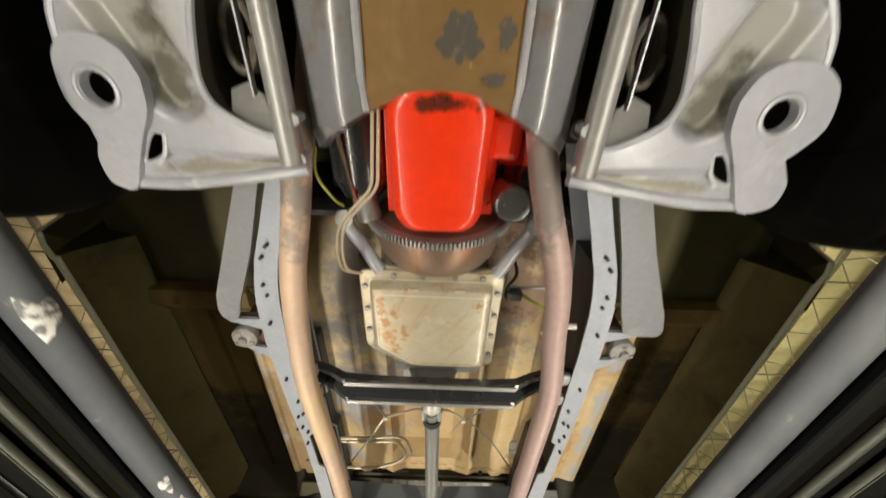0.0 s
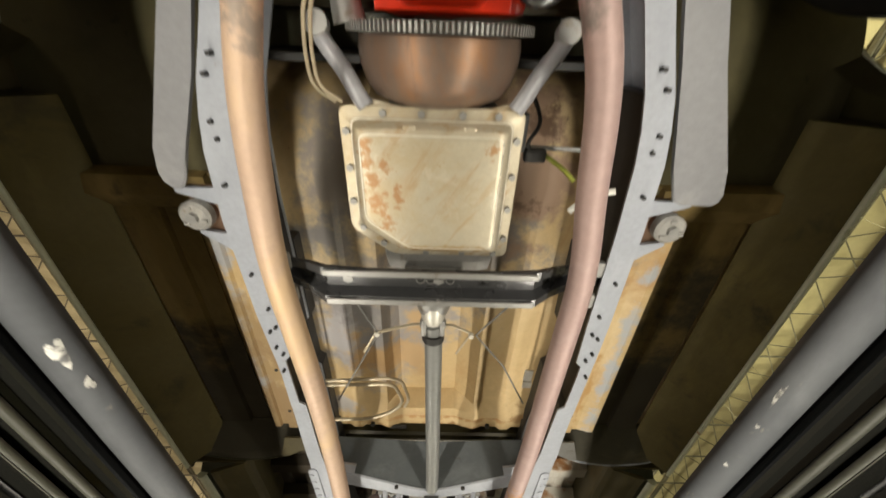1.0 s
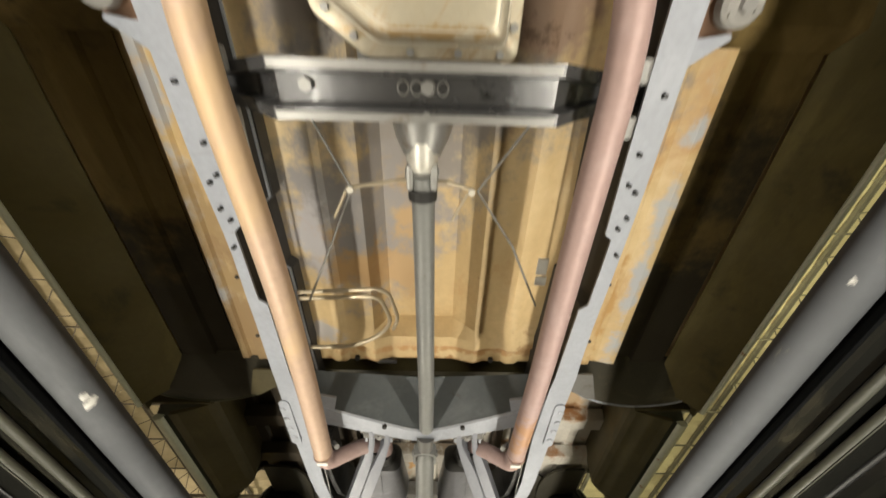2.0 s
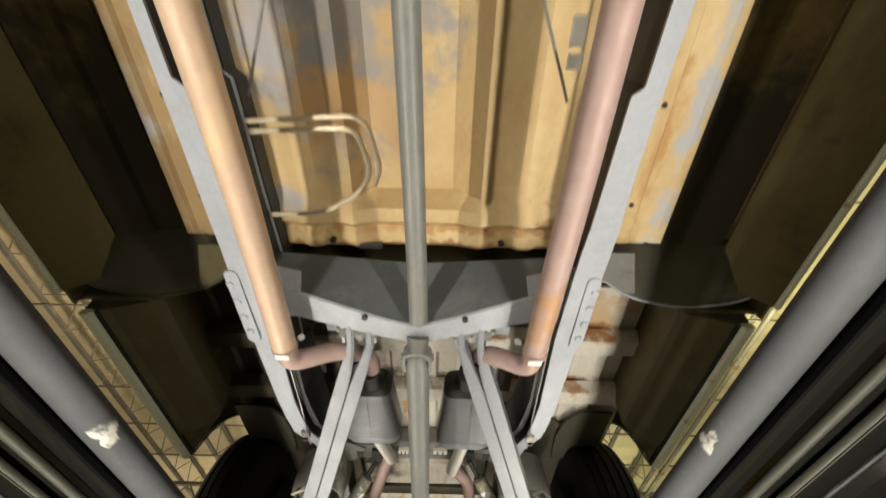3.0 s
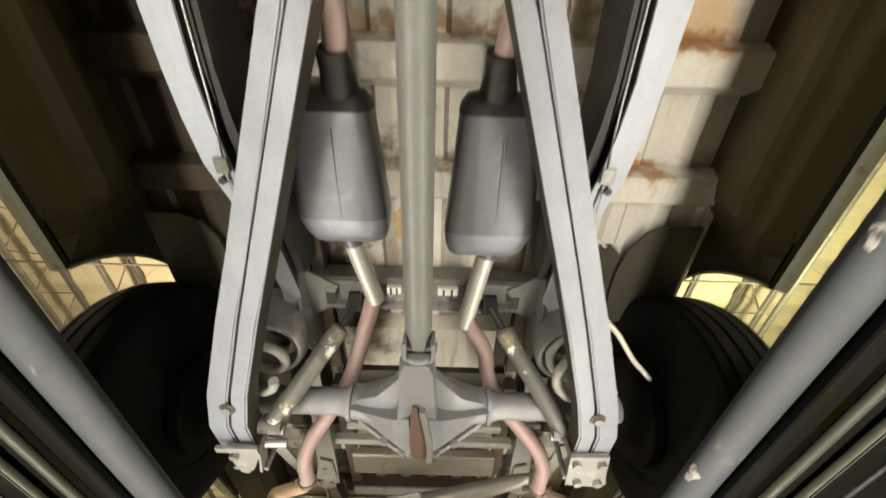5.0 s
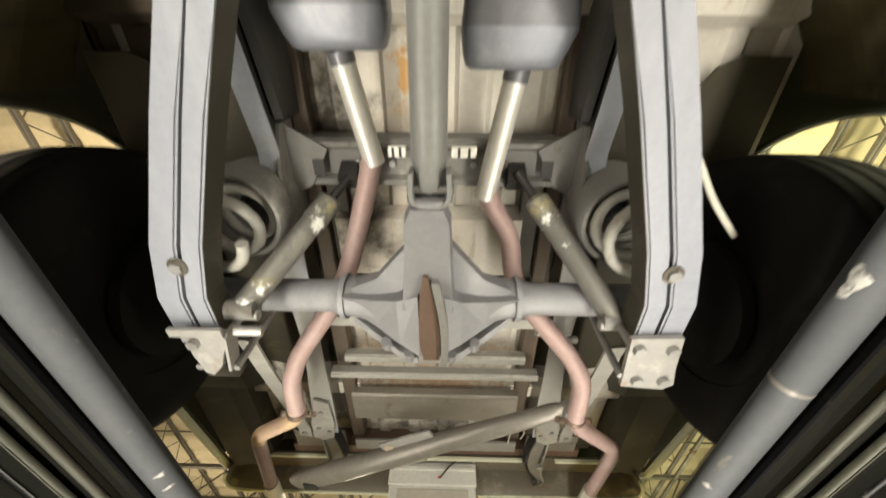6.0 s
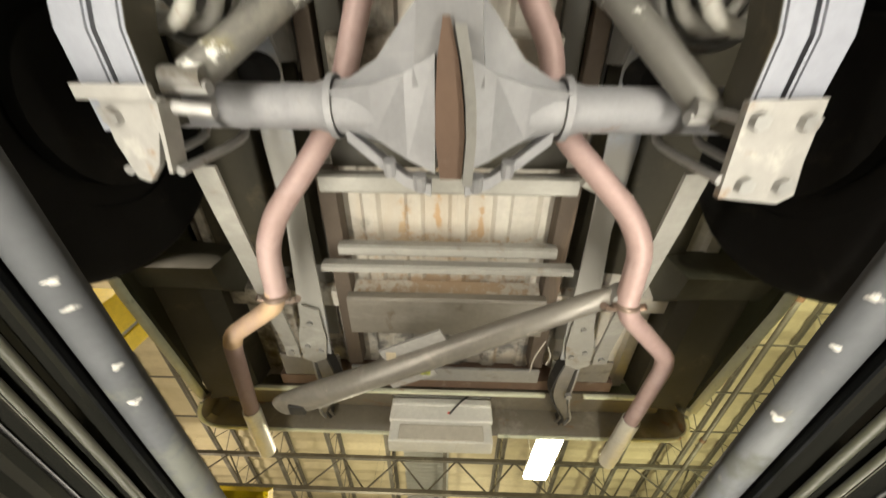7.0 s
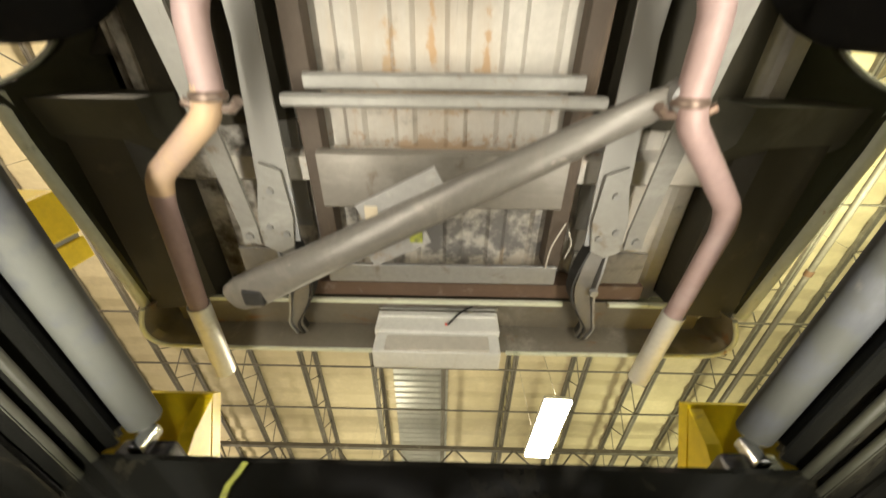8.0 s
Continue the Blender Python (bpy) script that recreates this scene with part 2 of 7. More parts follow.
# The grey layer paints metal shine over the rust.
M_TORQ = surface("rusty_brown_drum_with_shine", (0.235, 0.17, 0.135), [((0.30, 0.15, 0.07), 7, 0.50, 0.70, (1, 0.25, 1), NOT), ((0.42, 0.40, 0.38), 6, 0.54, 0.72, (0.5, 1, 1), NOT), ((0.10, 0.06, 0.04), 14, 0.60, 0.72, (1, 0.3, 1), NOT)], 0.42, 0.5)
M_BROWN = surface("rusty_brown_crossmember", (0.215, 0.125, 0.045), [((0.07, 0.06, 0.05), 9, 0.64, 0.67, ONE, NOT), ((0.28, 0.175, 0.07), 5, 0.52, 0.7, ONE, NOT), ((0.40, 0.32, 0.07), 14, 0.64, 0.68, ONE, NOT)], 0.36, 0.1)
M_RUBBER = surface("black_tyre_rubber", (0.009, 0.0085, 0.008), [((0.022, 0.020, 0.016), 9, 0.55, 0.72, ONE, NOT)], 0.8)
M_RUBBER.node_tree.nodes["Principled BSDF"].inputs["Specular IOR Level"].default_value = 0.2
M_RUSTY = surface("rust_brown_cast_iron", (0.20, 0.115, 0.07), [((0.32, 0.25, 0.2), 14, 0.55, 0.72, ONE, NOT)], 0.65, 0.2)
M_LINE = surface("tan_steel_tubing", (0.55, 0.47, 0.34), (), 0.4, 0.5)
M_WHITE = surface("off_white_plastic", (0.78, 0.77, 0.72), [((0.62, 0.58, 0.5), 10, 0.58, 0.72, ONE, NOT)], 0.45)
M_WIRE = surface("pale_wire_sheath", (0.62, 0.58, 0.5), (), 0.5)
M_TUBE = surface("dull_grey_runway_tube", (0.060, 0.063, 0.068), [((0.095, 0.098, 0.102), 4, 0.5, 0.7, (1, 0.3, 1), NOT), ((0.12, 0.115, 0.10), 34, 0.62, 0.70, (1, 0.5, 1), NOT)], 0.72, 0.0, 0.12, relief=0.05,
                 # Pale blots near the rear ends put the tubes' sheen into the colour.
                 blots=[((c, c * 1.03, c * 0.92), (sx, 4.0, 1.33), (0.3, 0.42, 0.3), 14) for sx, c in ((-0.446, 0.085), (0.486, 0.055))])
M_TUBE.node_tree.nodes["Principled BSDF"].inputs["Specular IOR Level"].default_value = 0.15
M_RUN = surface("gloss_black_runway_steel", (0.007, 0.007, 0.006), [((0.022, 0.02, 0.014), 9, 0.57, 0.7, (1, 0.15, 1), NOT)], 0.12, 0.0, 0.05, relief=0.01)
M_RUN.node_tree.nodes["Principled BSDF"].inputs["Specular IOR Level"].default_value = 0.3
M_RIB = surface("olive_grey_runway_rib", (0.020, 0.020, 0.011), [((0.011, 0.011, 0.007), 4, 0.5, 0.72, (1, 0.08, 1), NOT)], 0.62, 0.0, relief=0.04)
M_YELLOW = surface("safety_yellow_paint", (0.88, 0.65, 0.01), [((0.6, 0.42, 0.02), 8, 0.58, 0.72, ONE, NOT)], 0.45)
M_DECK = surface("cream_painted_roof_deck", (0.66, 0.58, 0.39), [((0.57, 0.50, 0.32), 0.9, 0.45, 0.65, ONE, NOT)], 0.6, grain=9)
M_JOIST = surface("dark_grey_joist_steel", (0.169, 0.156, 0.13), [((0.26, 0.247, 0.208), 3, 0.5, 0.7, ONE, NOT)], 0.6, 0.2, grain=20)
M_WALL = surface("pale_block_wall_paint", (0.42, 0.39, 0.31), [((0.36, 0.33, 0.25), 0.8, 0.45, 0.65, ONE, NOT)], 0.8, grain=12)
M_FLOOR = surface("stained_grey_concrete", (0.25, 0.24, 0.215), [((0.16, 0.15, 0.13), 1.3, 0.5, 0.66, ONE, NOT)], 0.6, grain=14)


def glow(name, colour, strength):
    m, nt, b = shader(name)
    b.inputs["Base Color"].default_value = (0.9, 0.9, 0.85, 1)
    b.inputs["Emission Color"].default_value, b.inputs["Emission Strength"].default_value = (*colour, 1), strength
    return m


M_SKYLIGHT = surface("pale_galvanised_deck", (0.70, 0.71, 0.69), [((0.58, 0.6, 0.58), 2, 0.5, 0.7, ONE, NOT)], 0.38, 0.35, grain=10)
# Frame grey for the rear parts, tinted with the hall's warm light.
M_TAIL = surface("scuffed_grey_paint_with_warm_light", (0.335, 0.325, 0.295), [((0.42, 0.41, 0.375), 7, 0.50, 0.70, (0.4, 1, 1), NOT), ((0.22, 0.17, 0.115), 11, 0.58, 0.72, ONE, NOT), ((0.13, 0.10, 0.07), 30, 0.66, 0.74, ONE, NOT)], 0.5, 0.15)
M_APRON = surface("dull_brown_grey_apron_steel", (0.215, 0.195, 0.165), [((0.29, 0.27, 0.24), 6, 0.50, 0.70, (0.3, 1, 1), NOT), ((0.14, 0.11, 0.08), 9, 0.56, 0.72, ONE, NOT)], 0.42, 0.3)
M_CARRIER = surface("worn_grey_brown_bar_steel", (0.20, 0.185, 0.163), [((0.28, 0.255, 0.22), 6, 0.50, 0.72, (1, 0.6, 1), NOT), ((0.11, 0.095, 0.08), 9, 0.56, 0.72, ONE, NOT), ((0.46, 0.42, 0.35), 20, 0.64, 0.72, ONE, NOT)], 0.42, 0.3)
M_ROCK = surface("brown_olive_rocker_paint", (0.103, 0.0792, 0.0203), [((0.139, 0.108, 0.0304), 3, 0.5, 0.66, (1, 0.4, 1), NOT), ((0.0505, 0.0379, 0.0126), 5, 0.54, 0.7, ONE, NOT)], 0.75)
# Olive body paint at about a third, with the outer panels' shade in it.
M_SHELL = surface("shaded_olive_body_paint", (0.06, 0.06, 0.034), [((0.035, 0.035, 0.02), 5, 0.52, 0.7, ONE, NOT)], 0.4, relief=0.05)
M_COIL = surface("pale_grey_spring_paint", (0.38, 0.37, 0.335), [((0.25, 0.2, 0.14), 16, 0.58, 0.72, ONE, NOT)], 0.5)
M_VWALL = surface("dull_dark_grey_sloping_wall", (0.085, 0.095, 0.102), [((0.135, 0.145, 0.152), 5, 0.52, 0.74, ONE, NOT), ((0.06, 0.05, 0.04), 14, 0.64, 0.74, ONE, NOT)], 0.40, 0.1, relief=0.06)
M_WORN = surface("bare_scuffed_tube_metal", (0.40, 0.39, 0.36), [((0.06, 0.06, 0.06), 60, 0.47, 0.58, ONE, NOT)], 0.5, 0.1)
M_TAPE = surface("yellow_green_tape", (0.30, 0.32, 0.05), [((0.14, 0.15, 0.05), 50, 0.5, 0.65, ONE, NOT)], 0.5)
M_END = surface("glossy_grey_crossmember_paint", (0.19, 0.19, 0.20), [((0.16, 0.12, 0.09), 7, 0.55, 0.7, ONE, NOT)], 0.25, 0.15, coat=0.5, relief=0.1)
M_FILTER = surface("polished_dark_filter_metal", (0.20, 0.205, 0.215), (), 0.16, 0.9, 0.06, relief=0.04)
M_TRAY = surface("dusty_brown_grey_tray", (0.172, 0.152, 0.117), [((0.257, 0.234, 0.195), 6, 0.52, 0.68, ONE, NOT), ((0.187, 0.101, 0.0468), 9, 0.58, 0.68, (0.4, 1, 1), NOT)], 0.45)
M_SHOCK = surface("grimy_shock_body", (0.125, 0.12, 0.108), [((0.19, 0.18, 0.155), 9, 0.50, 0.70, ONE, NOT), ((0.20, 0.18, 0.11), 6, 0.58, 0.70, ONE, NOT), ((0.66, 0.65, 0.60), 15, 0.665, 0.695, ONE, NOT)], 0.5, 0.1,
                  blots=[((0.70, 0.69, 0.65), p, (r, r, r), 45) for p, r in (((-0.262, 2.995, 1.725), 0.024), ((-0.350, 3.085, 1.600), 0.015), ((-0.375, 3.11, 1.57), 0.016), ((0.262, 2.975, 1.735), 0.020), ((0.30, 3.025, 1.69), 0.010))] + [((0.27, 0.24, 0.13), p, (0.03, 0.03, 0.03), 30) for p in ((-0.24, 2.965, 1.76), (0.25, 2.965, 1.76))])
M_TRAIL = surface("blue_grey_arm_paint", (0.255, 0.265, 0.305), [((0.30, 0.31, 0.345), 4, 0.48, 0.72, (1, 0.25, 1), NOT), ((0.24, 0.19, 0.15), 26, 0.67, 0.76, ONE, NOT)], 0.46, 0.05, grain=90, relief=0.05)
M_PAD = surface("scuffed_pale_pad_paint", (0.29, 0.28, 0.265), [((0.37, 0.355, 0.33), 16, 0.52, 0.66, ONE, NOT), ((0.22, 0.14, 0.08), 11, 0.58, 0.70, ONE, NOT)], 0.5, 0.1)
M_GRIME = surface("grimy_grey_steel", (0.17, 0.165, 0.155), [((0.28, 0.27, 0.24), 8, 0.54, 0.70, ONE, NOT), ((0.09, 0.075, 0.055), 10, 0.55, 0.70, ONE, NOT)], 0.6, 0.1)
M_CHIP = surface("bare_dark_chip", (0.075, 0.065, 0.05), [((0.16, 0.11, 0.06), 40, 0.55, 0.65, ONE, NOT)], 0.6)
M_STRIPE = surface("dull_brown_rust", (0.14, 0.088, 0.062), [((0.22, 0.17, 0.14), 14, 0.56, 0.7, ONE, NOT)], 0.6, 0.1)
# Darkened primer: the shade outboard of the runway tubes is put into the colour.
M_OUTER = surface("shaded_brown_outer_floor_primer", (0.165, 0.112, 0.034), [((0.23, 0.16, 0.055), 3, 0.5, 0.66, (1, 0.4, 1), NOT), ((0.06, 0.043, 0.018), 5, 0.55, 0.7, ONE, NOT)], 0.75,
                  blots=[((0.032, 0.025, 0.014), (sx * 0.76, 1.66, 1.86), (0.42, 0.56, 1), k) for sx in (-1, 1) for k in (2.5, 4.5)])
M_TOE = surface("dusty_olive_splash_panel", (0.0938, 0.081, 0.0375), [((0.0638, 0.054, 0.0248), 3, 0.48, 0.70, ONE, NOT), ((0.135, 0.116, 0.06), 6, 0.58, 0.74, (1, 0.5, 1), NOT), ((0.0375, 0.03, 0.015), 16, 0.64, 0.72, ONE, NOT)], 0.6)
M_LIPS = surface("bright_pan_edge_metal", (0.74, 0.70, 0.60), (), 0.3, 0.4)
# Undercoat of the bed and cab; also stands for shade on arms and cups.
M_DARK = surface("blackish_undercoat_and_shade", (0.042, 0.037, 0.024), [((0.085, 0.071, 0.042), 6, 0.55, 0.7, ONE, NOT)], 0.55)
M_DUSK = surface("dusty_dark_olive_panel", (0.07, 0.066, 0.045), [((0.12, 0.11, 0.08), 4, 0.5, 0.7, ONE, NOT)], 0.6)
M_SHAFT = surface("flat_grey_shaft_paint", (0.24, 0.243, 0.236), [((0.30, 0.30, 0.288), 5, 0.5, 0.7, (1, 0.25, 1), NOT), ((0.15, 0.13, 0.10), 18, 0.64, 0.72, (1, 0.4, 1), NOT)], 0.45, 0.1)
M_SILL = surface("dark_brown_bed_sill", (0.10, 0.075, 0.055), [((0.17, 0.12, 0.08), 9, 0.55, 0.72, (1, 0.2, 1), NOT)], 0.7)
M_LED = glow("lit_lamp_diffuser", (1.0, 0.93, 0.72), 14.0)


# ---- building blocks ----
def part(name, bm, material, parent=None, label="", smooth=False):
    me = bpy.data.meshes.new(name)
    bmesh.ops.recalc_face_normals(bm, faces=bm.faces)
    bm.to_mesh(me)
    bm.free()
    me.materials.append(material)
    if smooth:
        me.shade_smooth()
        me.set_sharp_from_angle(angle=radians(38))
    ob = new(name, me)
    if parent:
        ob.parent = parent
        ob.matrix_parent_inverse = base_of(parent).inverted()
    if label:
        ob["label"] = label
    return ob


def base_of(ob):
    """The pose of a thing or part as it stands in the world, before any redraw."""
    m = ob.matrix_basis.copy()
    if ob.parent:
        m = base_of(ob.parent) @ ob.matrix_parent_inverse @ m
    return m


def empty(name, at, label, category, group="", kind=""):
    ob = new(name)
    ob.empty_display_size = 0.1
    ob.matrix_basis = Matrix.Translation(at)
    return tagged(ob, label, category, group, kind)


def box(bm, x0, x1, y0, y1, z0, z1, bev=0.0):
    r = bmesh.ops.create_cube(bm, size=1, matrix=Matrix.LocRotScale(((x0 + x1) / 2, (y0 + y1) / 2, (z0 + z1) / 2), None, (abs(x1 - x0), abs(y1 - y0), abs(z1 - z0))))
    if bev:
        es = list({e for v in r["verts"] for e in v.link_edges})
        bmesh.ops.bevel(bm, geom=es, offset=bev, segments=2, affect="EDGES", profile=0.6)
    return bm


def boxed(*a, **k):
    return box(bmesh.new(), *a, **k)


def loft(bm, sections, closed=True, caps=True):
    """Joins rings of points, one after another, into a skin."""
    rings = [[bm.verts.new(p) for p in s] for s in sections]
    n = len(rings[0])
    for a, b in zip(rings, rings[1:]):
        for i in range(n if closed else n - 1):
            bm.faces.new((a[i], a[(i + 1) % n], b[(i + 1) % n], b[i]))
    if caps and closed:
        bm.faces.new(rings[0][::-1])
        bm.faces.new(rings[-1])
    return bm


def curve_points(pts, steps=6):
    """A smooth line through the points."""
    pts = [Vector(p) for p in pts]
    if len(pts) < 3:
        return pts
    ext = [2 * pts[0] - pts[1], *pts, 2 * pts[-1] - pts[-2]]
    out = []
    for a, b, c, d in zip(ext, ext[1:], ext[2:], ext[3:]):
        for k in range(steps):
            t = k / steps
            out.append(0.5 * (2 * b + (c - a) * t + (2 * a - 5 * b + 4 * c - d) * t * t + (3 * b - a - 3 * c + d) * t**3))
    return [*out, pts[-1]]


def bent(pts, radius, steps=5):
    """A line of straight runs whose corners are rounded, as a bent pipe's are."""
    pts = [Vector(p) for p in pts]
    out = [pts[0]]
    for a, b, c in zip(pts, pts[1:], pts[2:]):
        k = min(radius, (a - b).length * 0.45, (c - b).length * 0.45)
        p, q = b + (a - b).normalized() * k, b + (c - b).normalized() * k
        for s in range(steps + 1):
            t = s / steps
            out.append((1 - t) ** 2 * p + 2 * t * (1 - t) * b + t * t * q)
    return [*out, pts[-1]]


def tube(bm, pts, r, sides=14, wall=0.0, smooth_steps=0, flat=1.0):
    """A round tube along the points; r may be a number or one for each point. wall: open ends with that thickness."""
    pts = curve_points(pts, smooth_steps) if smooth_steps else [Vector(p) for p in pts]
    rs = r if isinstance(r, (list, tuple)) else [r] * len(pts)
    rings, up = [], None
    for i, p in enumerate(pts):
        d = (pts[min(i + 1, len(pts) - 1)] - pts[max(i - 1, 0)]).normalized()
        if up is None:
            up = Vector((0, 0, 1)) if abs(d.z) < 0.9 else Vector((1, 0, 0))
        side = d.cross(up).normalized()
        up = side.cross(d).normalized()
        rings.append([p + rs[i] * (math.cos(a) * side + flat * math.sin(a) * up) for a in [2 * math.pi * k / sides for k in range(sides)]])
    if wall:
        ins = []
        for i, p in enumerate(pts):
            ins.append([p + (v - p) * (1 - wall / rs[i]) for v in rings[i]])
        loft(bm, rings + ins[::-1] + [rings[0]], caps=False)
        bmesh.ops.remove_doubles(bm, verts=bm.verts, dist=1e-6)
        return bm
    return loft(bm, rings)


def tubed(*a, **k):
    return tube(bmesh.new(), *a, **k)


def disc(bm, c, axis, r, h, sides=20, bev=0.0):
    """A short cylinder centred at c along axis."""
    a = Vector(axis).normalized()
    return tube(bm, [Vector(c) - a * h / 2, Vector(c) + a * h / 2], r, sides) if not bev else tube(
        bm, [Vector(c) - a * h / 2, Vector(c) - a * (h / 2 - 0.0002), Vector(c) - a * (h / 2 - bev), Vector(c) + a * (h / 2 - bev), Vector(c) + a * h / 2], [r * 0.3, r - bev, r, r, r - bev], sides)


def bolt(bm, c, axis=(0, 0, -1), r=0.008, h=0.008):
    return tube(bm, [Vector(c), Vector(c) + Vector(axis).normalized() * h], r, 6)


def plate(bm, outline, z0, z1, hole=()):
    """A flat plate of an outline in x and y, with a hole of as many points if given; z0, z1 may be functions of x and y."""
    f0 = z0 if callable(z0) else (lambda x, y: z0)
    f1 = z1 if callable(z1) else (lambda x, y: z1)
    lo, hi = [[bm.verts.new((x, y, f(x, y))) for x, y in outline] for f in (f0, f1)]
    n = len(outline)
    for i in range(n):
        bm.faces.new((lo[i], lo[(i + 1) % n], hi[(i + 1) % n], hi[i]))
    if hole:
        hl, hh = [[bm.verts.new((x, y, f(x, y))) for x, y in hole] for f in (f0, f1)]
        for i in range(n):
            j = (i + 1) % n
            bm.faces.new((hl[i], hh[i], hh[j], hl[j]))
            bm.faces.new((lo[i], hl[i], hl[j], lo[j]))
            bm.faces.new((hi[i], hi[j], hh[j], hh[i]))
    else:
        bm.faces.new(lo[::-1])
        bm.faces.new(hi)
    return bm


def channel_section(y, xo, xi, z, h, t=0.006):
    """A C-section whose web is at xo and whose flanges reach to xi."""
    s = 1 if xo > xi else -1
    return [(xo, y, z), (xi, y, z), (xi, y, z + t), (xo - s * t, y, z + t), (xo - s * t, y, z + h - t), (xi, y, z + h - t), (xi, y, z + h), (xo, y, z + h)]


def rounded_rect(x0, x1, y0, y1, r, n=4):
    out = []
    for cx, cy, a0 in ((x1 - r, y1 - r, 0), (x0 + r, y1 - r, 90), (x0 + r, y0 + r, 180), (x1 - r, y0 + r, 270)):
        for k in range(n + 1):
            a = radians(a0 + 90 * k / n)
            out.append((cx + r * math.cos(a), cy + r * math.sin(a)))
    return out

# ---- the hall ----
DECK = 6.1
floor = tagged(part("floor", boxed(-14, 14, -12, 26, -0.2, 0), M_FLOOR), "stained grey concrete workshop floor", "floor", kind="structure")
for nm, a in (("wall_west", (-14.2, -14, -12, 26)), ("wall_east", (14, 14.2, -12, 26)), ("wall_south", (-14.2, 14.2, -12.2, -12)), ("wall_north", (-14.2, 14.2, 26, 26.2))):
    tagged(part(nm, boxed(*a, 0, DECK), M_WALL), "pale painted workshop wall", "wall", kind="structure")


def roof_deck():
    bm = bmesh.new()
    ring = []
    x, k = -14.2, 0
    while x < 14.3:
        ring.append((x, DECK + (0.0 if k % 4 in (0, 3) else 0.045)))
        x += 0.16 if k % 2 == 0 else 0.03
        k += 1
    # ribs run across the joists
    a = [bm.verts.new((-14.2, px * 38.2 / 28.4 + 7, pz)) for px, pz in ring]
    b = [bm.verts.new((14.2, px * 38.2 / 28.4 + 7, pz)) for px, pz in ring]
    for i in range(len(ring) - 1):
        bm.faces.new((a[i], b[i], b[i + 1], a[i + 1]))
    box(bm, -14.2, 14.2, -12.2, 26.2, DECK + 0.06, DECK + 0.2)
    return bm


tagged(part("ceiling", roof_deck(), M_DECK), "cream painted ribbed metal roof deck", "ceiling", kind="structure")


def roof_joist():
    """An open-web joist along y, 38 m long: two chords and zigzag webs, its top at z 0."""
    j = empty("roof_joist", (0, 0, 0), "dark grey open-web steel roof joist", "roof joist", "joists under the roof deck", "structure")
    bm = boxed(-0.045, -0.008, -12, 26, -0.06, -0.004)
    box(bm, 0.008, 0.045, -12, 26, -0.06, -0.004)
    part("top_chord", bm, M_JOIST, j)
    bm = boxed(-0.045, -0.008, -12, 26, -0.58, -0.53)
    box(bm, 0.008, 0.045, -12, 26, -0.58, -0.53)
    part("bottom_chord", bm, M_JOIST, j)
    bm = bmesh.new()
    y, up = -12.0, True
    while y < 25.5:
        tube(bm, [(0, y, -0.05 if up else -0.55), (0, y + 0.42, -0.55 if up else -0.05)], 0.011, 5)
        y, up = y + 0.42, not up
    part("web", bm, M_JOIST, j)
    return j


def roof_strip():
    """A run of corrugated sheet under the deck, ribs across."""
    ring = []
    for k in range(520):
        y = -8.0 + 0.05 * k
        ring.append((y, DECK - 0.03 + 0.012 * math.sin(k * math.pi / 2)))
    bm = loft(bmesh.new(), [[(x, y, z) for y, z in ring] for x in (-1.10, 0.10)], closed=False, caps=False)
    bmesh.ops.solidify(bm, geom=bm.faces[:], thickness=0.002)
    return bm


tagged(part("roof_strip", roof_strip(), M_SKYLIGHT), "pale galvanised strip in the roof deck", "roof strip", kind="structure")
first = roof_joist()
first.matrix_basis = Matrix.Translation((-13.6, 0, DECK))
for k in range(1, 21):
    copy_thing(first, Matrix.Translation((-13.6 + 1.36 * k, 0, DECK)))


def roof_girder(y):
    """A deep truss across the joists."""
    g = empty("roof_girder", (0, y, DECK - 0.58), "dark steel roof girder with triangular webs", "roof girder", "girders under the joists", "structure")
    part("top_chord", boxed(-14, 14, y - 0.05, y + 0.05, DECK - 0.66, DECK - 0.584), M_JOIST, g)
    part("bottom_chord", boxed(-14, 14, y - 0.05, y + 0.05, DECK - 1.36, DECK - 1.28), M_JOIST, g)
    bm = bmesh.new()
    x, up = -14.0, False
    while x < 13.5:
        tube(bm, [(x, y, DECK - (0.63 if up else 1.32)), (x + 0.68, y, DECK - (1.32 if up else 0.63))], 0.02, 6)
        x, up = x + 0.68, not up
    part("web", bm, M_JOIST, g)


roof_girder(11.6)


def bridging(y):
    tagged(part("joist_bridging", boxed(-14, 14, y - 0.012, y + 0.012, DECK - 0.61, DECK - 0.582), M_JOIST), "thin dark steel bridging bar under the joists", "bridging bar", "bars across the joists", "structure")


for y in (-4.0, -1.6, 0.8, 3.2, 5.4, 7.6, 8.9, 10.2, 11.6):
    bridging(y)


def sprinkler_pipe():
    p = empty("sprinkler_pipe", (5.55, 7, 5.5), "grey sprinkler pipe with red couplings under the joists", "pipe", kind="structure")
    part("pipe", tubed([(5.55, -11.9, 5.44), (5.55, 25.9, 5.44)], 0.042, 12), M_JOIST, p, smooth=True)
    for y in (2.6, 6.5, 10.4):
        part("coupling", disc(bmesh.new(), (5.55, y, 5.44), (0, 1, 0), 0.055, 0.09, 14), M_RUSTY, p, "dull red coupling")
        part("hanger", tubed([(5.55, y + 0.3, 5.48), (5.55, y + 0.3, 5.52)], 0.008, 6), M_JOIST, p)


sprinkler_pipe()


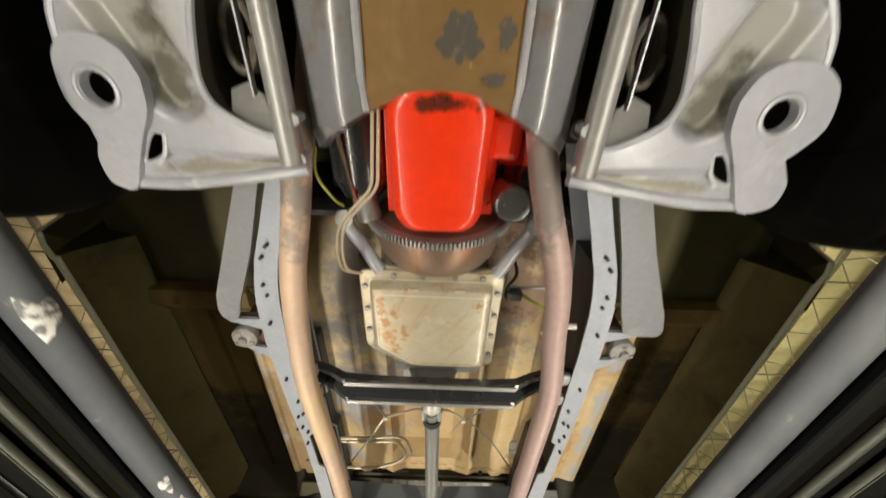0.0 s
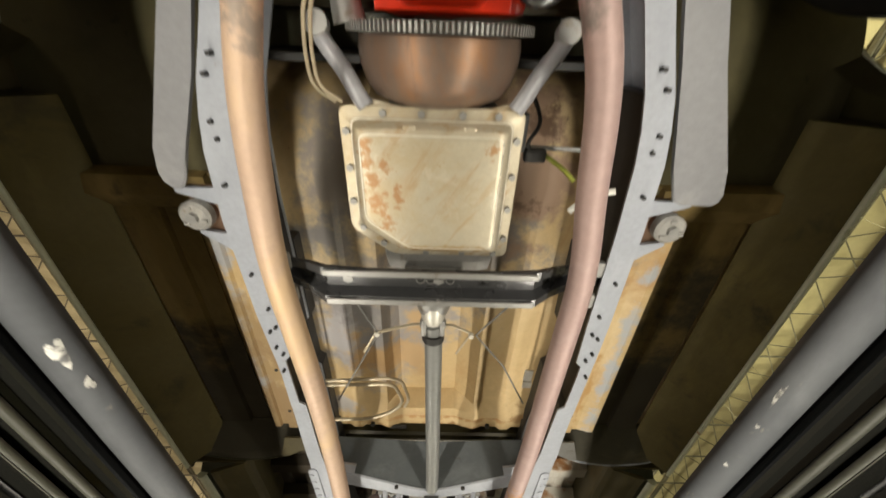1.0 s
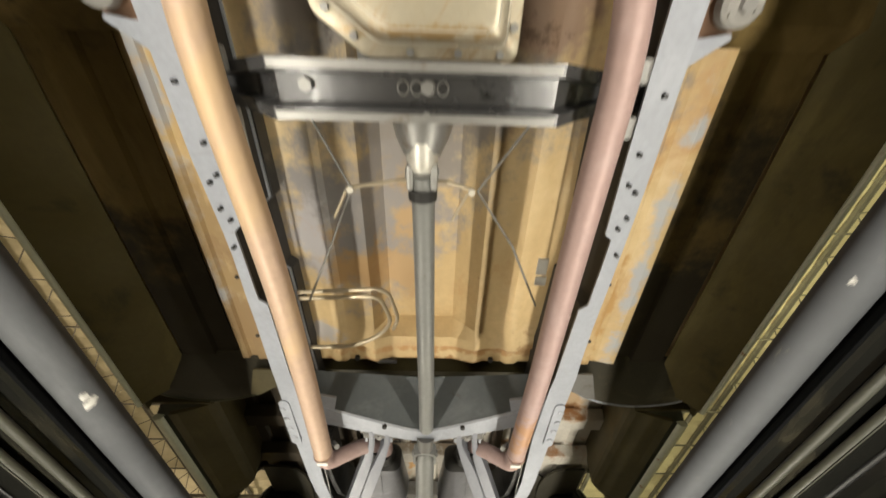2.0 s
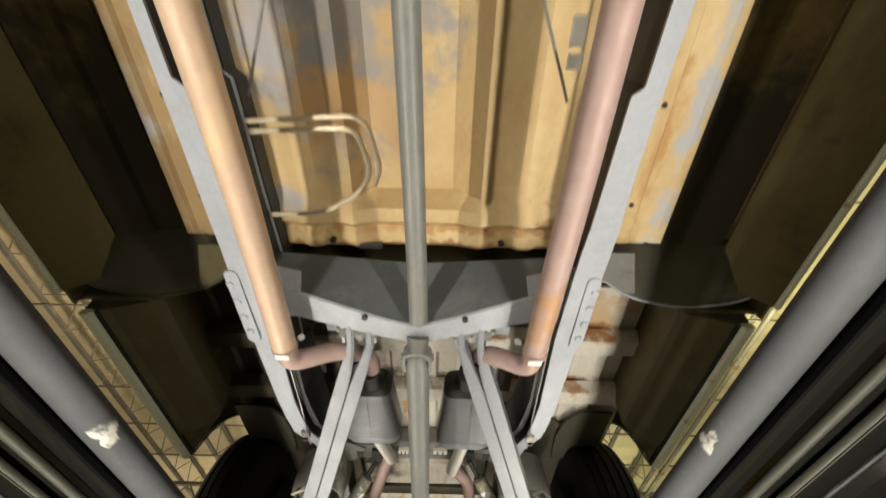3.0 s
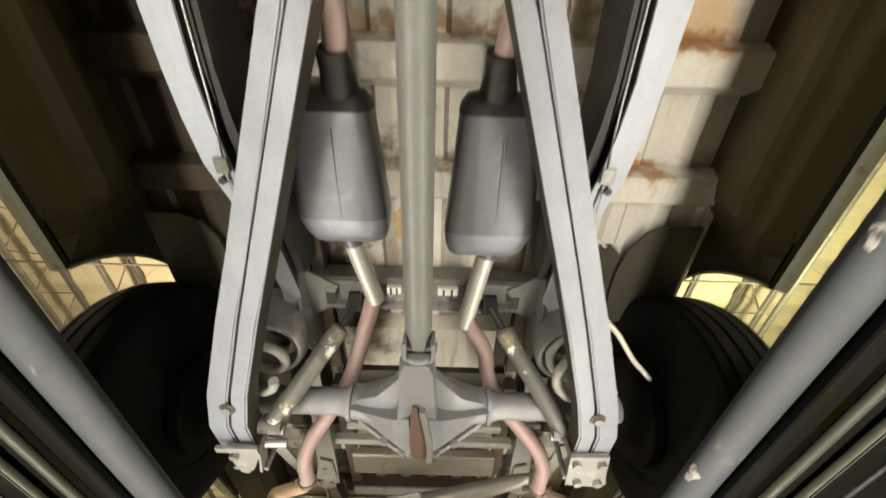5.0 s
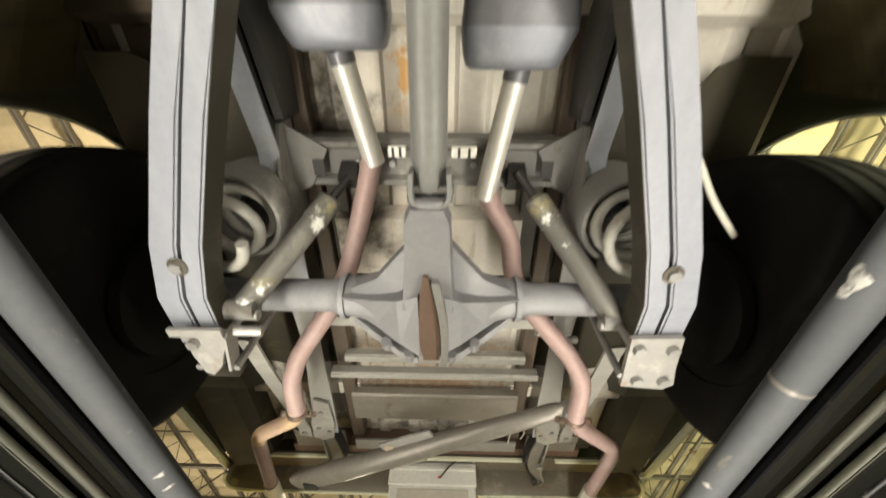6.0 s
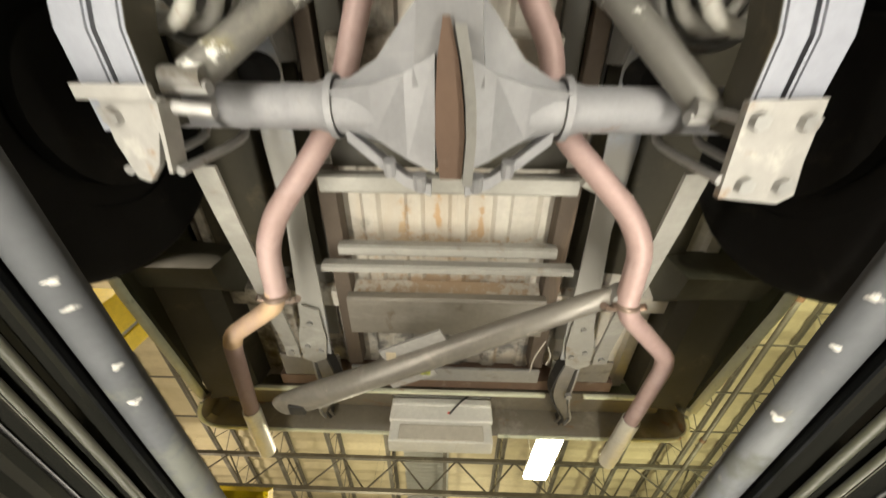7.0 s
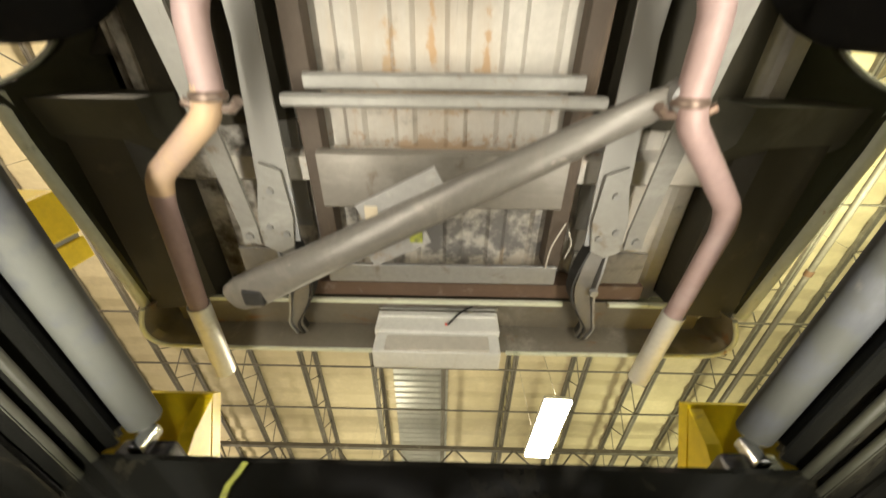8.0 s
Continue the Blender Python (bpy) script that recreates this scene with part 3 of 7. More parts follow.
def pendant(x, y, z, length=1.05, width=0.27, turn=0, tint=(1.0, 0.87, 0.66), up=0.85):
    """A hanging strip luminaire: tray, lit diffuser, two hanger wires."""
    m = pose(x, y, z, 0, 0, turn)
    p = empty("pendant_lamp", (0, 0, 0), "lit white rectangular pendant lamp hung on wires", "lamp", "hall pendants")
    part("tray", boxed(-width / 2 - 0.01, width / 2 + 0.01, -length / 2, length / 2, 0.03, 0.06, bev=0.005), M_WHITE, p)
    part("diffuser", boxed(-width / 2, width / 2, -length / 2 + 0.01, length / 2 - 0.01, 0.0, 0.028, bev=0.006), M_LED, p, "glowing warm white diffuser")
    for s in (-1, 1):
        part("hanger_wire", tubed([(0, s * length * 0.45, 0.06), (0, s * length * 0.45, DECK - z)], 0.0025, 5), M_JOIST, p)
    p.matrix_basis = m
    area_lamp("pendant_light", m @ pose(0, 0, -0.02), width, length, HALL_W * 2.0, tint)
    area_lamp("pendant_uplight", m @ pose(0, 0, 0.1, 180), width, length, HALL_W * up, tint)


pendant(1.13, 7.1, 3.2, turn=4)
# Assumed pendants, added out of view to brighten ceiling, post and outer panels.
for x, y in ((-1.5, 11.6), (5.2, 11.5), (-4.8, 5.2), (-3.3, 1.4), (5.0, 5.2), (4.8, 1.6), (-6.5, 12.5), (1.0, 15.5), (0.5, -4.5)):
    pendant(x, y, 3.35 if (x, y) == (-4.8, 5.2) else 3.9 if abs(x) > 3 and y < 6 else 3.3, tint=(1.0, 0.84, 0.62) if x < -2 else (1.0, 0.96, 0.57) if x > 2 else (1.0, 0.90, 0.64), up=1.9 if abs(x) > 4 and y < 6 else 0.85)

# ---- the four-post lift ----
LX, DECK_Z = 0.018, 1.345
TUBE_X, TUBE_Z, TUBE_R = 0.522, 1.367, 0.0263
lift = empty("vehicle_lift", (LX, 1.6, 0), "black four-post vehicle lift with tubular runway edges and yellow posts", "vehicle lift")


def runway(s):
    inner = LX + s * 0.545
    outer = LX + s * 1.06
    bm = boxed(min(inner, outer), max(inner, outer), -1.0, 4.08, 1.325, DECK_Z)
    body = part("runway", bm, M_RUN, lift, "gloss black steel runway")
    part("edge_tube", tubed([(LX + s * TUBE_X, -1.0, TUBE_Z), (LX + s * TUBE_X, 4.07, TUBE_Z)], TUBE_R, 24), M_TUBE, body, "dull grey tube along the runway edge", smooth=True)
    # ribbed black side face: beads and grooves one under another
    prof = [(0.489, 1.322), (0.487, 1.308), (0.483, 1.300), (0.4745, 1.297), (0.472, 1.292), (0.4745, 1.287), (0.484, 1.283), (0.487, 1.277), (0.479, 1.273), (0.4745, 1.268), (0.4745, 1.262), (0.480, 1.257), (0.486, 1.254),
            (0.480, 1.250), (0.4745, 1.246), (0.4745, 1.238), (0.482, 1.233), (0.488, 1.229), (0.482, 1.224), (0.477, 1.218), (0.477, 1.208), (0.486, 1.202), (0.486, 1.19), (0.50, 1.185), (0.52, 1.19), (0.52, 1.322)]
    prof = [(1.12 * x, 1.035 + 1.12 * (z - 1.035)) for x, z in prof]
    part("side_face", loft(bmesh.new(), [[(LX + s * x, y, z) for x, z in prof] for y in (-1.0, 1.5, 4.07)]), M_RUN, body, "gloss black ribbed side", smooth=True)
    for zc in (1.2925, 1.267):
        part("side_band", tubed([(LX + s * 0.538, -1.0, zc), (LX + s * 0.538, 4.07, zc)], 0.0085, 14, flat=0.85), M_RIB, body, "olive grey rounded band", smooth=True)
    for xa, xb, z in ((0.60, 0.638, 1.242), (0.74, 0.784, 1.242), (0.90, 0.95, 1.242), (0.99, 1.06, 1.22)):
        part("rib", boxed(LX + s * xa, LX + s * xb, -1.0, 4.07, z, 1.325, bev=0.006), M_RUN, body)
    for k, (ya, yb, mid, w) in enumerate(WORN[s]):
        # a blotch hugging the tube, ragged at its rim
        bm = bmesh.new()
        n = 14
        hub = bm.verts.new(skin_at(s, (ya + yb) / 2, mid))
        ring = []
        for i in range(n):
            a = 2 * math.pi * i / n
            q = 0.78 + 0.22 * math.sin(3.1 * a + 1.7 * k) + 0.12 * math.sin(5 * a + k)
            ring.append(bm.verts.new(skin_at(s, (ya + yb) / 2 + q * (yb - ya) / 2 * math.cos(a), mid + q * w * math.sin(a))))
        for i in range(n):
            bm.faces.new((hub, ring[i], ring[(i + 1) % n]))
        bmesh.ops.subdivide_edges(bm, edges=bm.edges[:], cuts=2, use_grid_fill=True)
        for v in bm.verts:
            o = Vector((v.co.x - LX - s * TUBE_X, 0, v.co.z - TUBE_Z)).normalized() * (TUBE_R + 0.0006)
            v.co.x, v.co.z = LX + s * TUBE_X + o.x, TUBE_Z + o.z
        part("worn_patch", bm, M_WORN, body, "bare whitish worn patch", smooth=True)
    for y, w in RINGS[s]:
        part("tape_ring", tubed([(LX + s * TUBE_X, y - w / 2, TUBE_Z), (LX + s * TUBE_X, y + w / 2, TUBE_Z)], TUBE_R + 0.0004, 24), M_CARRIER, body, "thin grey tape ring", smooth=True)
    # end cap with a bright lug
    part("tube_lug", boxed(LX + s * 0.49, LX + s * 0.515, 4.071, 4.094, 1.315, 1.36, bev=0.005), M_CHROME, body, "shiny lug at the tube end")
    part("end_block", boxed(LX + s * 0.465, LX + s * 0.56, 4.105, 4.18, 1.301, 1.352, bev=0.008), M_BLACK, body, "dark lumpy end block")


def skin_at(s, y, deg):
    """A point on the edge tube; deg counts from its side that faces inwards, downwards."""
    a = radians(180 + deg) if s > 0 else radians(-deg)
    return (LX + s * TUBE_X + (TUBE_R + 0.0006) * math.cos(a), y, TUBE_Z + (TUBE_R + 0.0006) * math.sin(a))


# worn blotches: from y, to y, place round the tube, half its spread
WORN = {-1: [(0.380, 0.457, 30, 50), (0.805, 0.862, 42, 24), (0.885, 0.912, 30, 14), (1.310, 1.352, 34, 22), (1.870, 1.937, 32, 48), (3.323, 3.335, 40, 22), (3.368, 3.376, 40, 26), (3.480, 3.494, 30, 20), (3.555, 3.570, 44, 24)],
        1: [(0.875, 0.927, 20, 8), (0.968, 0.978, 30, 7), (1.078, 1.090, 34, 8), (1.865, 1.927, 16, 34), (2.370, 2.412, 12, 20), (2.850, 2.907, 10, 26), (3.322, 3.336, 26, 20), (3.406, 3.416, 30, 16), (3.555, 3.572, 28, 24)]}
RINGS = {-1: [(2.39, 0.014), (2.425, 0.008)], 1: [(3.06, 0.006)]}
runway(-1)
runway(1)
part("crossbeam", boxed(-1.36, 2.10, 4.055, 4.25, 1.02, 1.303, bev=0.012), M_RUN, lift, "black lift crossbeam")
TAPE = ((-0.284, 1.290), (-0.288, 1.272), (-0.293, 1.258), (-0.290, 1.232))
part("tape_strip", loft(bmesh.new(), [[(x - 0.0045, 4.0515, z), (x + 0.0045, 4.0515, z), (x + 0.0045, 4.0545, z), (x - 0.0045, 4.0545, z)] for x, z in TAPE]), M_TAPE, lift, "yellow green tape strip on the beam")
part("crossbeam", boxed(-1.36, 2.10, -1.25, -1.005, 1.02, 1.335, bev=0.012), M_RUN, lift)
for x, y in ((-1.36, 3.97), (2.10, 3.97), (-1.36, -1.28), (2.10, -1.28)):
    x0, x1 = (x - 0.17, x) if x < 0 else (x, x + 0.17)
    post = part("post", boxed(x0, x1, y, y + 0.165, 0, 2.14, bev=0.006), M_YELLOW, lift, "yellow lift post")
    part("post_web", boxed(x0 + 0.03, x1 - 0.006, y + 0.165, y + 0.182, 0, 2.13), M_AXLE, post, "grey strip between the post's halves")
    part("post_channel", boxed(x0, x1, y + 0.182, y + 0.27, 0, 2.14, bev=0.006), M_YELLOW, post)
    part("base_plate", boxed(x0 - 0.08, x1 + 0.08, y - 0.06, y + 0.33, 0.0, 0.015), M_MATT, post)


def wheel_stop(s):
    """A sloping yellow plate at the end of a runway."""
    xa, xb = (LX + 0.525, LX + 0.98) if s > 0 else (LX - 0.515, LX - 0.98)
    bm = bmesh.new()
    p = [(4.18, 1.495), (4.20, 1.515), (4.50, 1.335), (4.49, 1.31)]
    loft(bm, [[(x, y, z) for y, z in p] for x in (xa, xb)])
    w = part("wheel_stop", bm, M_YELLOW, lift, "sloping yellow wheel stop plate")
    bm = bmesh.new()
    q = [(4.185, 1.488), (4.255, 1.445), (4.49, 1.30), (4.485, 1.25), (4.252, 1.335), (4.2, 1.42)]
    loft(bm, [[(x, y, z) for y, z in q] for x in (xa, xa + s * 0.03)])
    part("side_plate", bm, M_YELLOW, w)
    bm = boxed(min(xa, xb), max(xa, xb), 4.252, 4.42, 1.29, 1.303, bev=0.004)
    part("mount", bm, M_MATT, w)


wheel_stop(-1)
wheel_stop(1)


def light_bar(s):
    """An inspection light along a runway's inner side, below the edge tube."""
    x, z = LIGHT_AT[s]
    lb = empty("inspection_light", (x, 1.6, z), "long slim inspection light clipped under the runway edge", "lamp", "lights between the runways")
    ring = [(-0.018, 0.006), (0.018, 0.006), (0.018, 0.028), (0.0145, 0.028), (0.0145, 0.020), (-0.0145, 0.020), (-0.0145, 0.028), (-0.018, 0.028)]
    part("housing", loft(bmesh.new(), [[(x + px, y, z + pz) for px, pz in ring] for y in (-0.6, 4.0)]), M_MATT, lb, "black channel housing")
    for y in (-0.4, 1.0, 2.4, 3.8):
        bm = boxed(min(x, LX + s * 0.56), max(x, LX + s * 0.56), y - 0.012, y + 0.012, z - 0.002, z + 0.004)
        box(bm, LX + s * 0.554, LX + s * 0.56, y - 0.012, y + 0.012, z, 1.21)
        part("bracket", bm, M_MATT, lb)
    part("diffuser", boxed(x - 0.010, x + 0.010, -0.6, 4.0, z + 0.0205, z + 0.024), M_LED, lb)
    area_lamp("inspection_light_glow", pose(x, 1.7, z + 0.027, 180), 0.02, 4.6, LAMP_W, (1.0, 0.94, 0.81), spread=155)


light_bar(-1)
light_bar(1)

# ---- the pickup truck ----
truck = empty("pickup_truck", (0, 1.6, DECK_Z), "old pickup truck seen from below, grey frame and tan rusty floor", "truck")

# stations of a frame rail: y, outer x, inner x, underside z, height
RAIL = [(-0.6, 0.36, 0.31, 1.80, 0.08), (0.05, 0.325, 0.278, 1.80, 0.08), (0.26, 0.322, 0.275, 1.79, 0.08), (0.3, 0.325, 0.278, 1.69, 0.14), (0.36, 0.341, 0.293, 1.684, 0.145), (0.45, 0.371, 0.322, 1.678, 0.15), (0.54, 0.402, 0.350, 1.672, 0.15), (0.60, 0.416, 0.362, 1.669, 0.155), (0.66, 0.425, 0.369, 1.666, 0.155), (0.80, 0.432, 0.376, 1.664, 0.155), (1.06, 0.436, 0.381, 1.664, 0.155),
        (1.20, 0.440, 0.386, 1.665, 0.155), (1.215, 0.440, 0.402, 1.665, 0.155), (1.40, 0.446, 0.404, 1.668, 0.155), (1.415, 0.446, 0.386, 1.668, 0.155),
        (1.67, 0.450, 0.388, 1.675, 0.155), (2.00, 0.433, 0.367, 1.682, 0.15), (2.28, 0.423, 0.371, 1.675, 0.14), (2.36, 0.416, 0.364, 1.673, 0.135), (2.44, 0.404, 0.352, 1.672, 0.13),
        (2.60, 0.382, 0.336, 1.72, 0.13), (2.85, 0.395, 0.345, 1.80, 0.13), (3.15, 0.436, 0.362, 1.84, 0.11), (3.28, 0.444, 0.366, 1.84, 0.11), (3.5, 0.437, 0.377, 1.838, 0.105), (3.80, 0.463, 0.378, 1.83, 0.105), (3.98, 0.472, 0.385, 1.828, 0.10)]


# how far each rail's outer and inner edges stand in from those stations
SET_IN = {-1: ((0.8, 0, 0), (1.06, -0.010, -0.006), (1.25, -0.028, -0.012), (1.45, -0.031, -0.015), (1.70, -0.028, -0.014), (2.0, -0.003, 0)), 1: ((1.06, 0, 0), (1.25, -0.006, 0), (1.45, -0.015, -0.006), (1.60, -0.015, -0.009), (1.72, -0.010, -0.012), (2.0, -0.003, 0))}


def smooth_rail(s):
    out = []
    for a, b in zip(RAIL, RAIL[1:]):
        n = max(1, int((b[0] - a[0]) / 0.06))
        out += [tuple(p + (q - p) * i / n for p, q in zip(a, b)) for i in range(n)]
    ys, do, di = zip(*SET_IN[s])
    return [(y, xo + float(np.interp(y, ys, do)), xi + float(np.interp(y, ys, di)), z, h) for y, xo, xi, z, h in [*out, RAIL[-1]]]


def frame_rail(s):
    bm = loft(bmesh.new(), [channel_section(y, s * xo, s * xi, z, h) for y, xo, xi, z, h in smooth_rail(s)])
    rail = part("frame_rail", bm, M_FRAME, truck, "grey painted steel frame rail")
    holes = [(0.50, 0.365), (0.53, 0.382), (0.605, 0.395), (0.635, 0.392), (0.72, 0.402), (0.93, 0.41), (1.03, 0.40), (1.09, 0.40), (1.105, 0.418), (1.16, 0.42), (1.185, 0.41), (1.25, 0.428)]
    for y, x in holes:
        x += float(np.interp(y, *list(zip(*SET_IN[s]))[:2]))
        part("rail_hole", disc(bmesh.new(), (s * x, y, 1.6655 if y > 0.7 else 1.671), (0, 0, 1), 0.0042, 0.02, 12), M_MATT, rail, "dark punched hole")
    for y, x in ((1.84, 0.428), (1.89, 0.426), (1.94, 0.424), (1.99, 0.421)):
        part("rivet", disc(bmesh.new(), (s * x, y, 1.676), (0, 0, 1), 0.010, 0.012, 12, bev=0.003), M_FRAME, rail)
    bm = plate(bmesh.new(), [(s * x, y) for x, y in rounded_rect(0.404, 0.436, 1.80, 2.03, 0.015)], 1.674, 1.6775)
    part("gusset_plate", bm, M_FRAME, rail)
    part("brake_line", tubed([(s * 0.368, 1.0, 1.765), (s * 0.377, 1.67, 1.765), (s * 0.366, 1.90, 1.75), (s * 0.356, 1.97, 1.692), (s * 0.362, 2.19, 1.690), (s * 0.362, 2.36, 1.683), (s * 0.360, 2.42, 1.667), (s * 0.366, 2.52, 1.678)], 0.0022, 8, smooth_steps=5), M_STEEL, rail)
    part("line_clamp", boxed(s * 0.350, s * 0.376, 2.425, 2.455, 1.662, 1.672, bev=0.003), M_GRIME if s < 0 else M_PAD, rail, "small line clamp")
    part("clamp_bolt", bolt(bmesh.new(), (s * 0.370, 2.47, 1.672), r=0.008, h=0.010), M_MATT, rail)
    # black fill added for the shade inside the channel
    bm = loft(bmesh.new(), [[(s * (xi + 0.010), y, z + 0.0066), (s * (xo - 0.0066), y, z + 0.0066), (s * (xo - 0.0066), y, z + h - 0.0066), (s * (xi + 0.004), y, z + h - 0.0066)] for y, xo, xi, z, h in smooth_rail(s) if 0.45 < y < 2.95])
    part("inner_shade_fill", bm, M_MATT, rail, "matt black fill for the shade inside the channel")
    # Matt black block added in the gap between rail and floor.
    bm = loft(bmesh.new(), [[(s * (xi - 0.004), y, z + h + 0.001), (s * (xo - 0.004), y, z + h + 0.001), (s * (xo - 0.004), y, z + h + 0.045), (s * (xi - 0.004), y, z + h + 0.045)] for y, xo, xi, z, h in smooth_rail(s) if 0.9 < y < 2.5])
    part("upper_dark_fill", bm, M_MATT, rail)
    bm = loft(bmesh.new(), [[(s * (xi - 0.022), y, z + 0.03), (s * (xi - 0.002), y, z + 0.03), (s * (xi - 0.002), y, z + h + 0.02), (s * (xi - 0.022), y, z + h + 0.02)] for y, xo, xi, z, h in smooth_rail(s) if 2.10 < y < 2.80])
    part("inner_brace", bm, M_MATT, rail, "blackish brace along the rail")
    return rail


rails = [frame_rail(-1), frame_rail(1)]


# the pose and size of the front arms with their springs and pivots
SINK = Matrix.Translation((0.01, 0.14, 1.04)) @ Matrix.Diagonal((0.905, 0.905, 0.905, 1)) @ Matrix.Translation((-0.01, -0.14, -1.04))


def front_suspension(s):
    # lower control arm: stamped triangle with a spring opening
    outer = [(0.243, -0.16), (0.40, -0.10), (0.535, 0.05), (0.568, 0.13), (0.574, 0.225), (0.572, 0.30), (0.53, 0.345), (0.40, 0.335), (0.30, 0.325), (0.235, 0.315), (0.240, 0.20), (0.243, 0.02)]
    inner = [(0.268, -0.11), (0.33, -0.105), (0.350, -0.05), (0.355, 0.04), (0.368, 0.09), (0.379, 0.14), (0.383, 0.175), (0.374, 0.207), (0.352, 0.228), (0.318, 0.247), (0.288, 0.258), (0.270, 0.245), (0.266, 0.10)]
    zf = lambda x, y: 1.645 - 0.02 * (abs(x) - 0.22) / 0.38

    inner = [(p.x, p.y) for p in curve_points([(x, y, 0) for x, y in inner + inner[:1]], 4)][:-1]

    def inside(x, y, ring):
        k = False
        for (xa, ya), (xb, yb) in zip(ring, ring[1:] + ring[:1]):
            if (ya > y) != (yb > y) and x < (xb - xa) * (y - ya) / (yb - ya) + xa:
                k = not k
        return k

    def dent(x, y):
        """Depth of the stamped pocket beside the boss and of the groove along the rolled edge."""
        t = min(1, max(0, ((x - 0.425) * 0.055 + (y - 0.19) * -0.13) / (0.055**2 + 0.13**2)))
        d = math.hypot(x - 0.425 - 0.055 * t, y - 0.19 + 0.13 * t)
        k = min(1, max(0, (0.052 - d) / 0.026))
        g = min(1, max(0, 1 - abs(y - 0.302 + 0.06 * (x - 0.4)) / 0.018)) if x < 0.49 else 0
        return 0.026 * k * k * (3 - 2 * k) + 0.010 * g

    gap = [(0.464, 0.258), (0.485, 0.256), (0.508, 0.290), (0.512, 0.309), (0.488, 0.303), (0.474, 0.290)]
    n, q = 78, 102
    bm = bmesh.new()
    grid = [[bm.verts.new((s * (0.212 + 0.37 * i / n), -0.165 + 0.512 * j / q, zf(0.212 + 0.37 * i / n, 0) + dent(0.212 + 0.37 * i / n, -0.165 + 0.512 * j / q))) for j in range(q + 1)] for i in range(n + 1)]
    for i in range(n):
        for j in range(q):
            cx, cy = 0.212 + 0.37 * (i + 0.5) / n, -0.165 + 0.512 * (j + 0.5) / q
            if inside(cx, cy, outer) and not inside(cx, cy, inner) and not inside(cx, cy, gap) and math.hypot(cx - 0.53, cy - 0.19) > 0.034:
                bm.faces.new((grid[i][j], grid[i + 1][j], grid[i + 1][j + 1], grid[i][j + 1]))
    bmesh.ops.delete(bm, geom=[v for v in bm.verts if not v.link_faces], context="VERTS")
    if s > 0:
        bmesh.ops.reverse_faces(bm, faces=bm.faces[:])
    bmesh.ops.solidify(bm, geom=bm.faces[:], thickness=0.004)
    arm = part("lower_control_arm", bm, M_DUST, truck, "pale grey stamped control arm with dusty, painted-dark pocket", smooth=True)
    edge = [(s * x, y, zf(x, y) + 0.004) for x, y in outer[:6]]
    part("outer_lip", tubed(edge, 0.007, 8, smooth_steps=4), M_ARM, arm, smooth=True)
    lip = [(0.235, 0.315), (0.30, 0.327), (0.40, 0.340), (0.47, 0.347), (0.545, 0.345)]
    part("rolled_edge", tubed([(s * x, y, zf(x, y) + 0.004) for x, y in lip], 0.0125, 12, smooth_steps=5), M_ARM, arm, smooth=True)
    part("gap_lip", tubed([(s * x, y, zf(x, y) + 0.002) for x, y in gap + gap[:1]], 0.0045, 8, smooth_steps=3), M_ARM, arm, smooth=True)
    rim = [(s * x, y, zf(x, y) + 0.004) for x, y in inner]
    part("opening_lip", tubed([*rim, rim[0]], 0.0065, 8), M_ARM, arm, smooth=True)
    # deep hollow behind the opening, its shade put in as black, with a lip and a shelf
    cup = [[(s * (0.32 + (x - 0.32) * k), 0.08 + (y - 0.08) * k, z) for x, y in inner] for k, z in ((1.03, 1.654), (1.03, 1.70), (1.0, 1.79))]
    part("spring_cup", loft(bmesh.new(), cup, caps=False), M_DARK, arm, "dark cup with the spring opening's shade in its colour", smooth=True)
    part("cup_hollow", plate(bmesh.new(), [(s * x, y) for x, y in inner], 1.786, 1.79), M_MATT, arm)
    part("cup_lip", loft(bmesh.new(), [[(s * 0.3030, y, 1.646), (s * 0.3062, y, 1.646), (s * 0.3064, y, 1.660), (s * 0.3032, y, 1.660)] for y in (-0.09, 0.05, 0.15, 0.196)]), M_ARM, arm, "thin bright lip in the opening")
    shelf = [(0.276, 0.197), (0.304, 0.198), (0.330, 0.180), (0.358, 0.192), (0.356, 0.224), (0.318, 0.249), (0.288, 0.26), (0.272, 0.25)]
    zs = lambda x, y: 1.651 + 0.55 * max(0, 0.245 - y)
    bm = plate(bmesh.new(), [(s * x, y) for x, y in shelf], zs, lambda x, y: zs(x, y) + 0.005)
    part("cup_shelf", bm, M_GRIME, arm, "grimy sloping shelf", smooth=True)
    # flat boss round the ball joint, running out into a tongue
    wide = 1.0 if s > 0 else 0.72
    out = [(0.457, 0.172), (0.47, 0.138), (0.50, 0.117), (0.545, 0.115), (0.578, 0.13), (0.60, 0.155), (0.610, 0.205), (0.586, 0.245), (0.568, 0.266), (0.588, 0.281), (0.600, 0.302), (0.598, 0.335), (0.58, 0.349), (0.54, 0.354), (0.515, 0.31), (0.49, 0.262), (0.465, 0.218)]
    out = [(p.x, p.y) for p in curve_points([(0.53 + (x - 0.53) * (wide if x > 0.53 else 1), y, 0) for x, y in out + out[:1]], 3)][:-1]
    out = out[::-1]
    ring = []
    for x, y in out:
        a = math.atan2(y - 0.19, x - 0.53)
        ring.append((s * (0.53 + 0.0255 * math.cos(a)), 0.19 + 0.0255 * math.sin(a)))
    zb = lambda x, y: 1.617 - 0.02 * max(0, y - 0.25)
    bm = plate(bmesh.new(), [(s * x, y) for x, y in out], zb, lambda x, y: zb(x, y) + 0.018, ring)
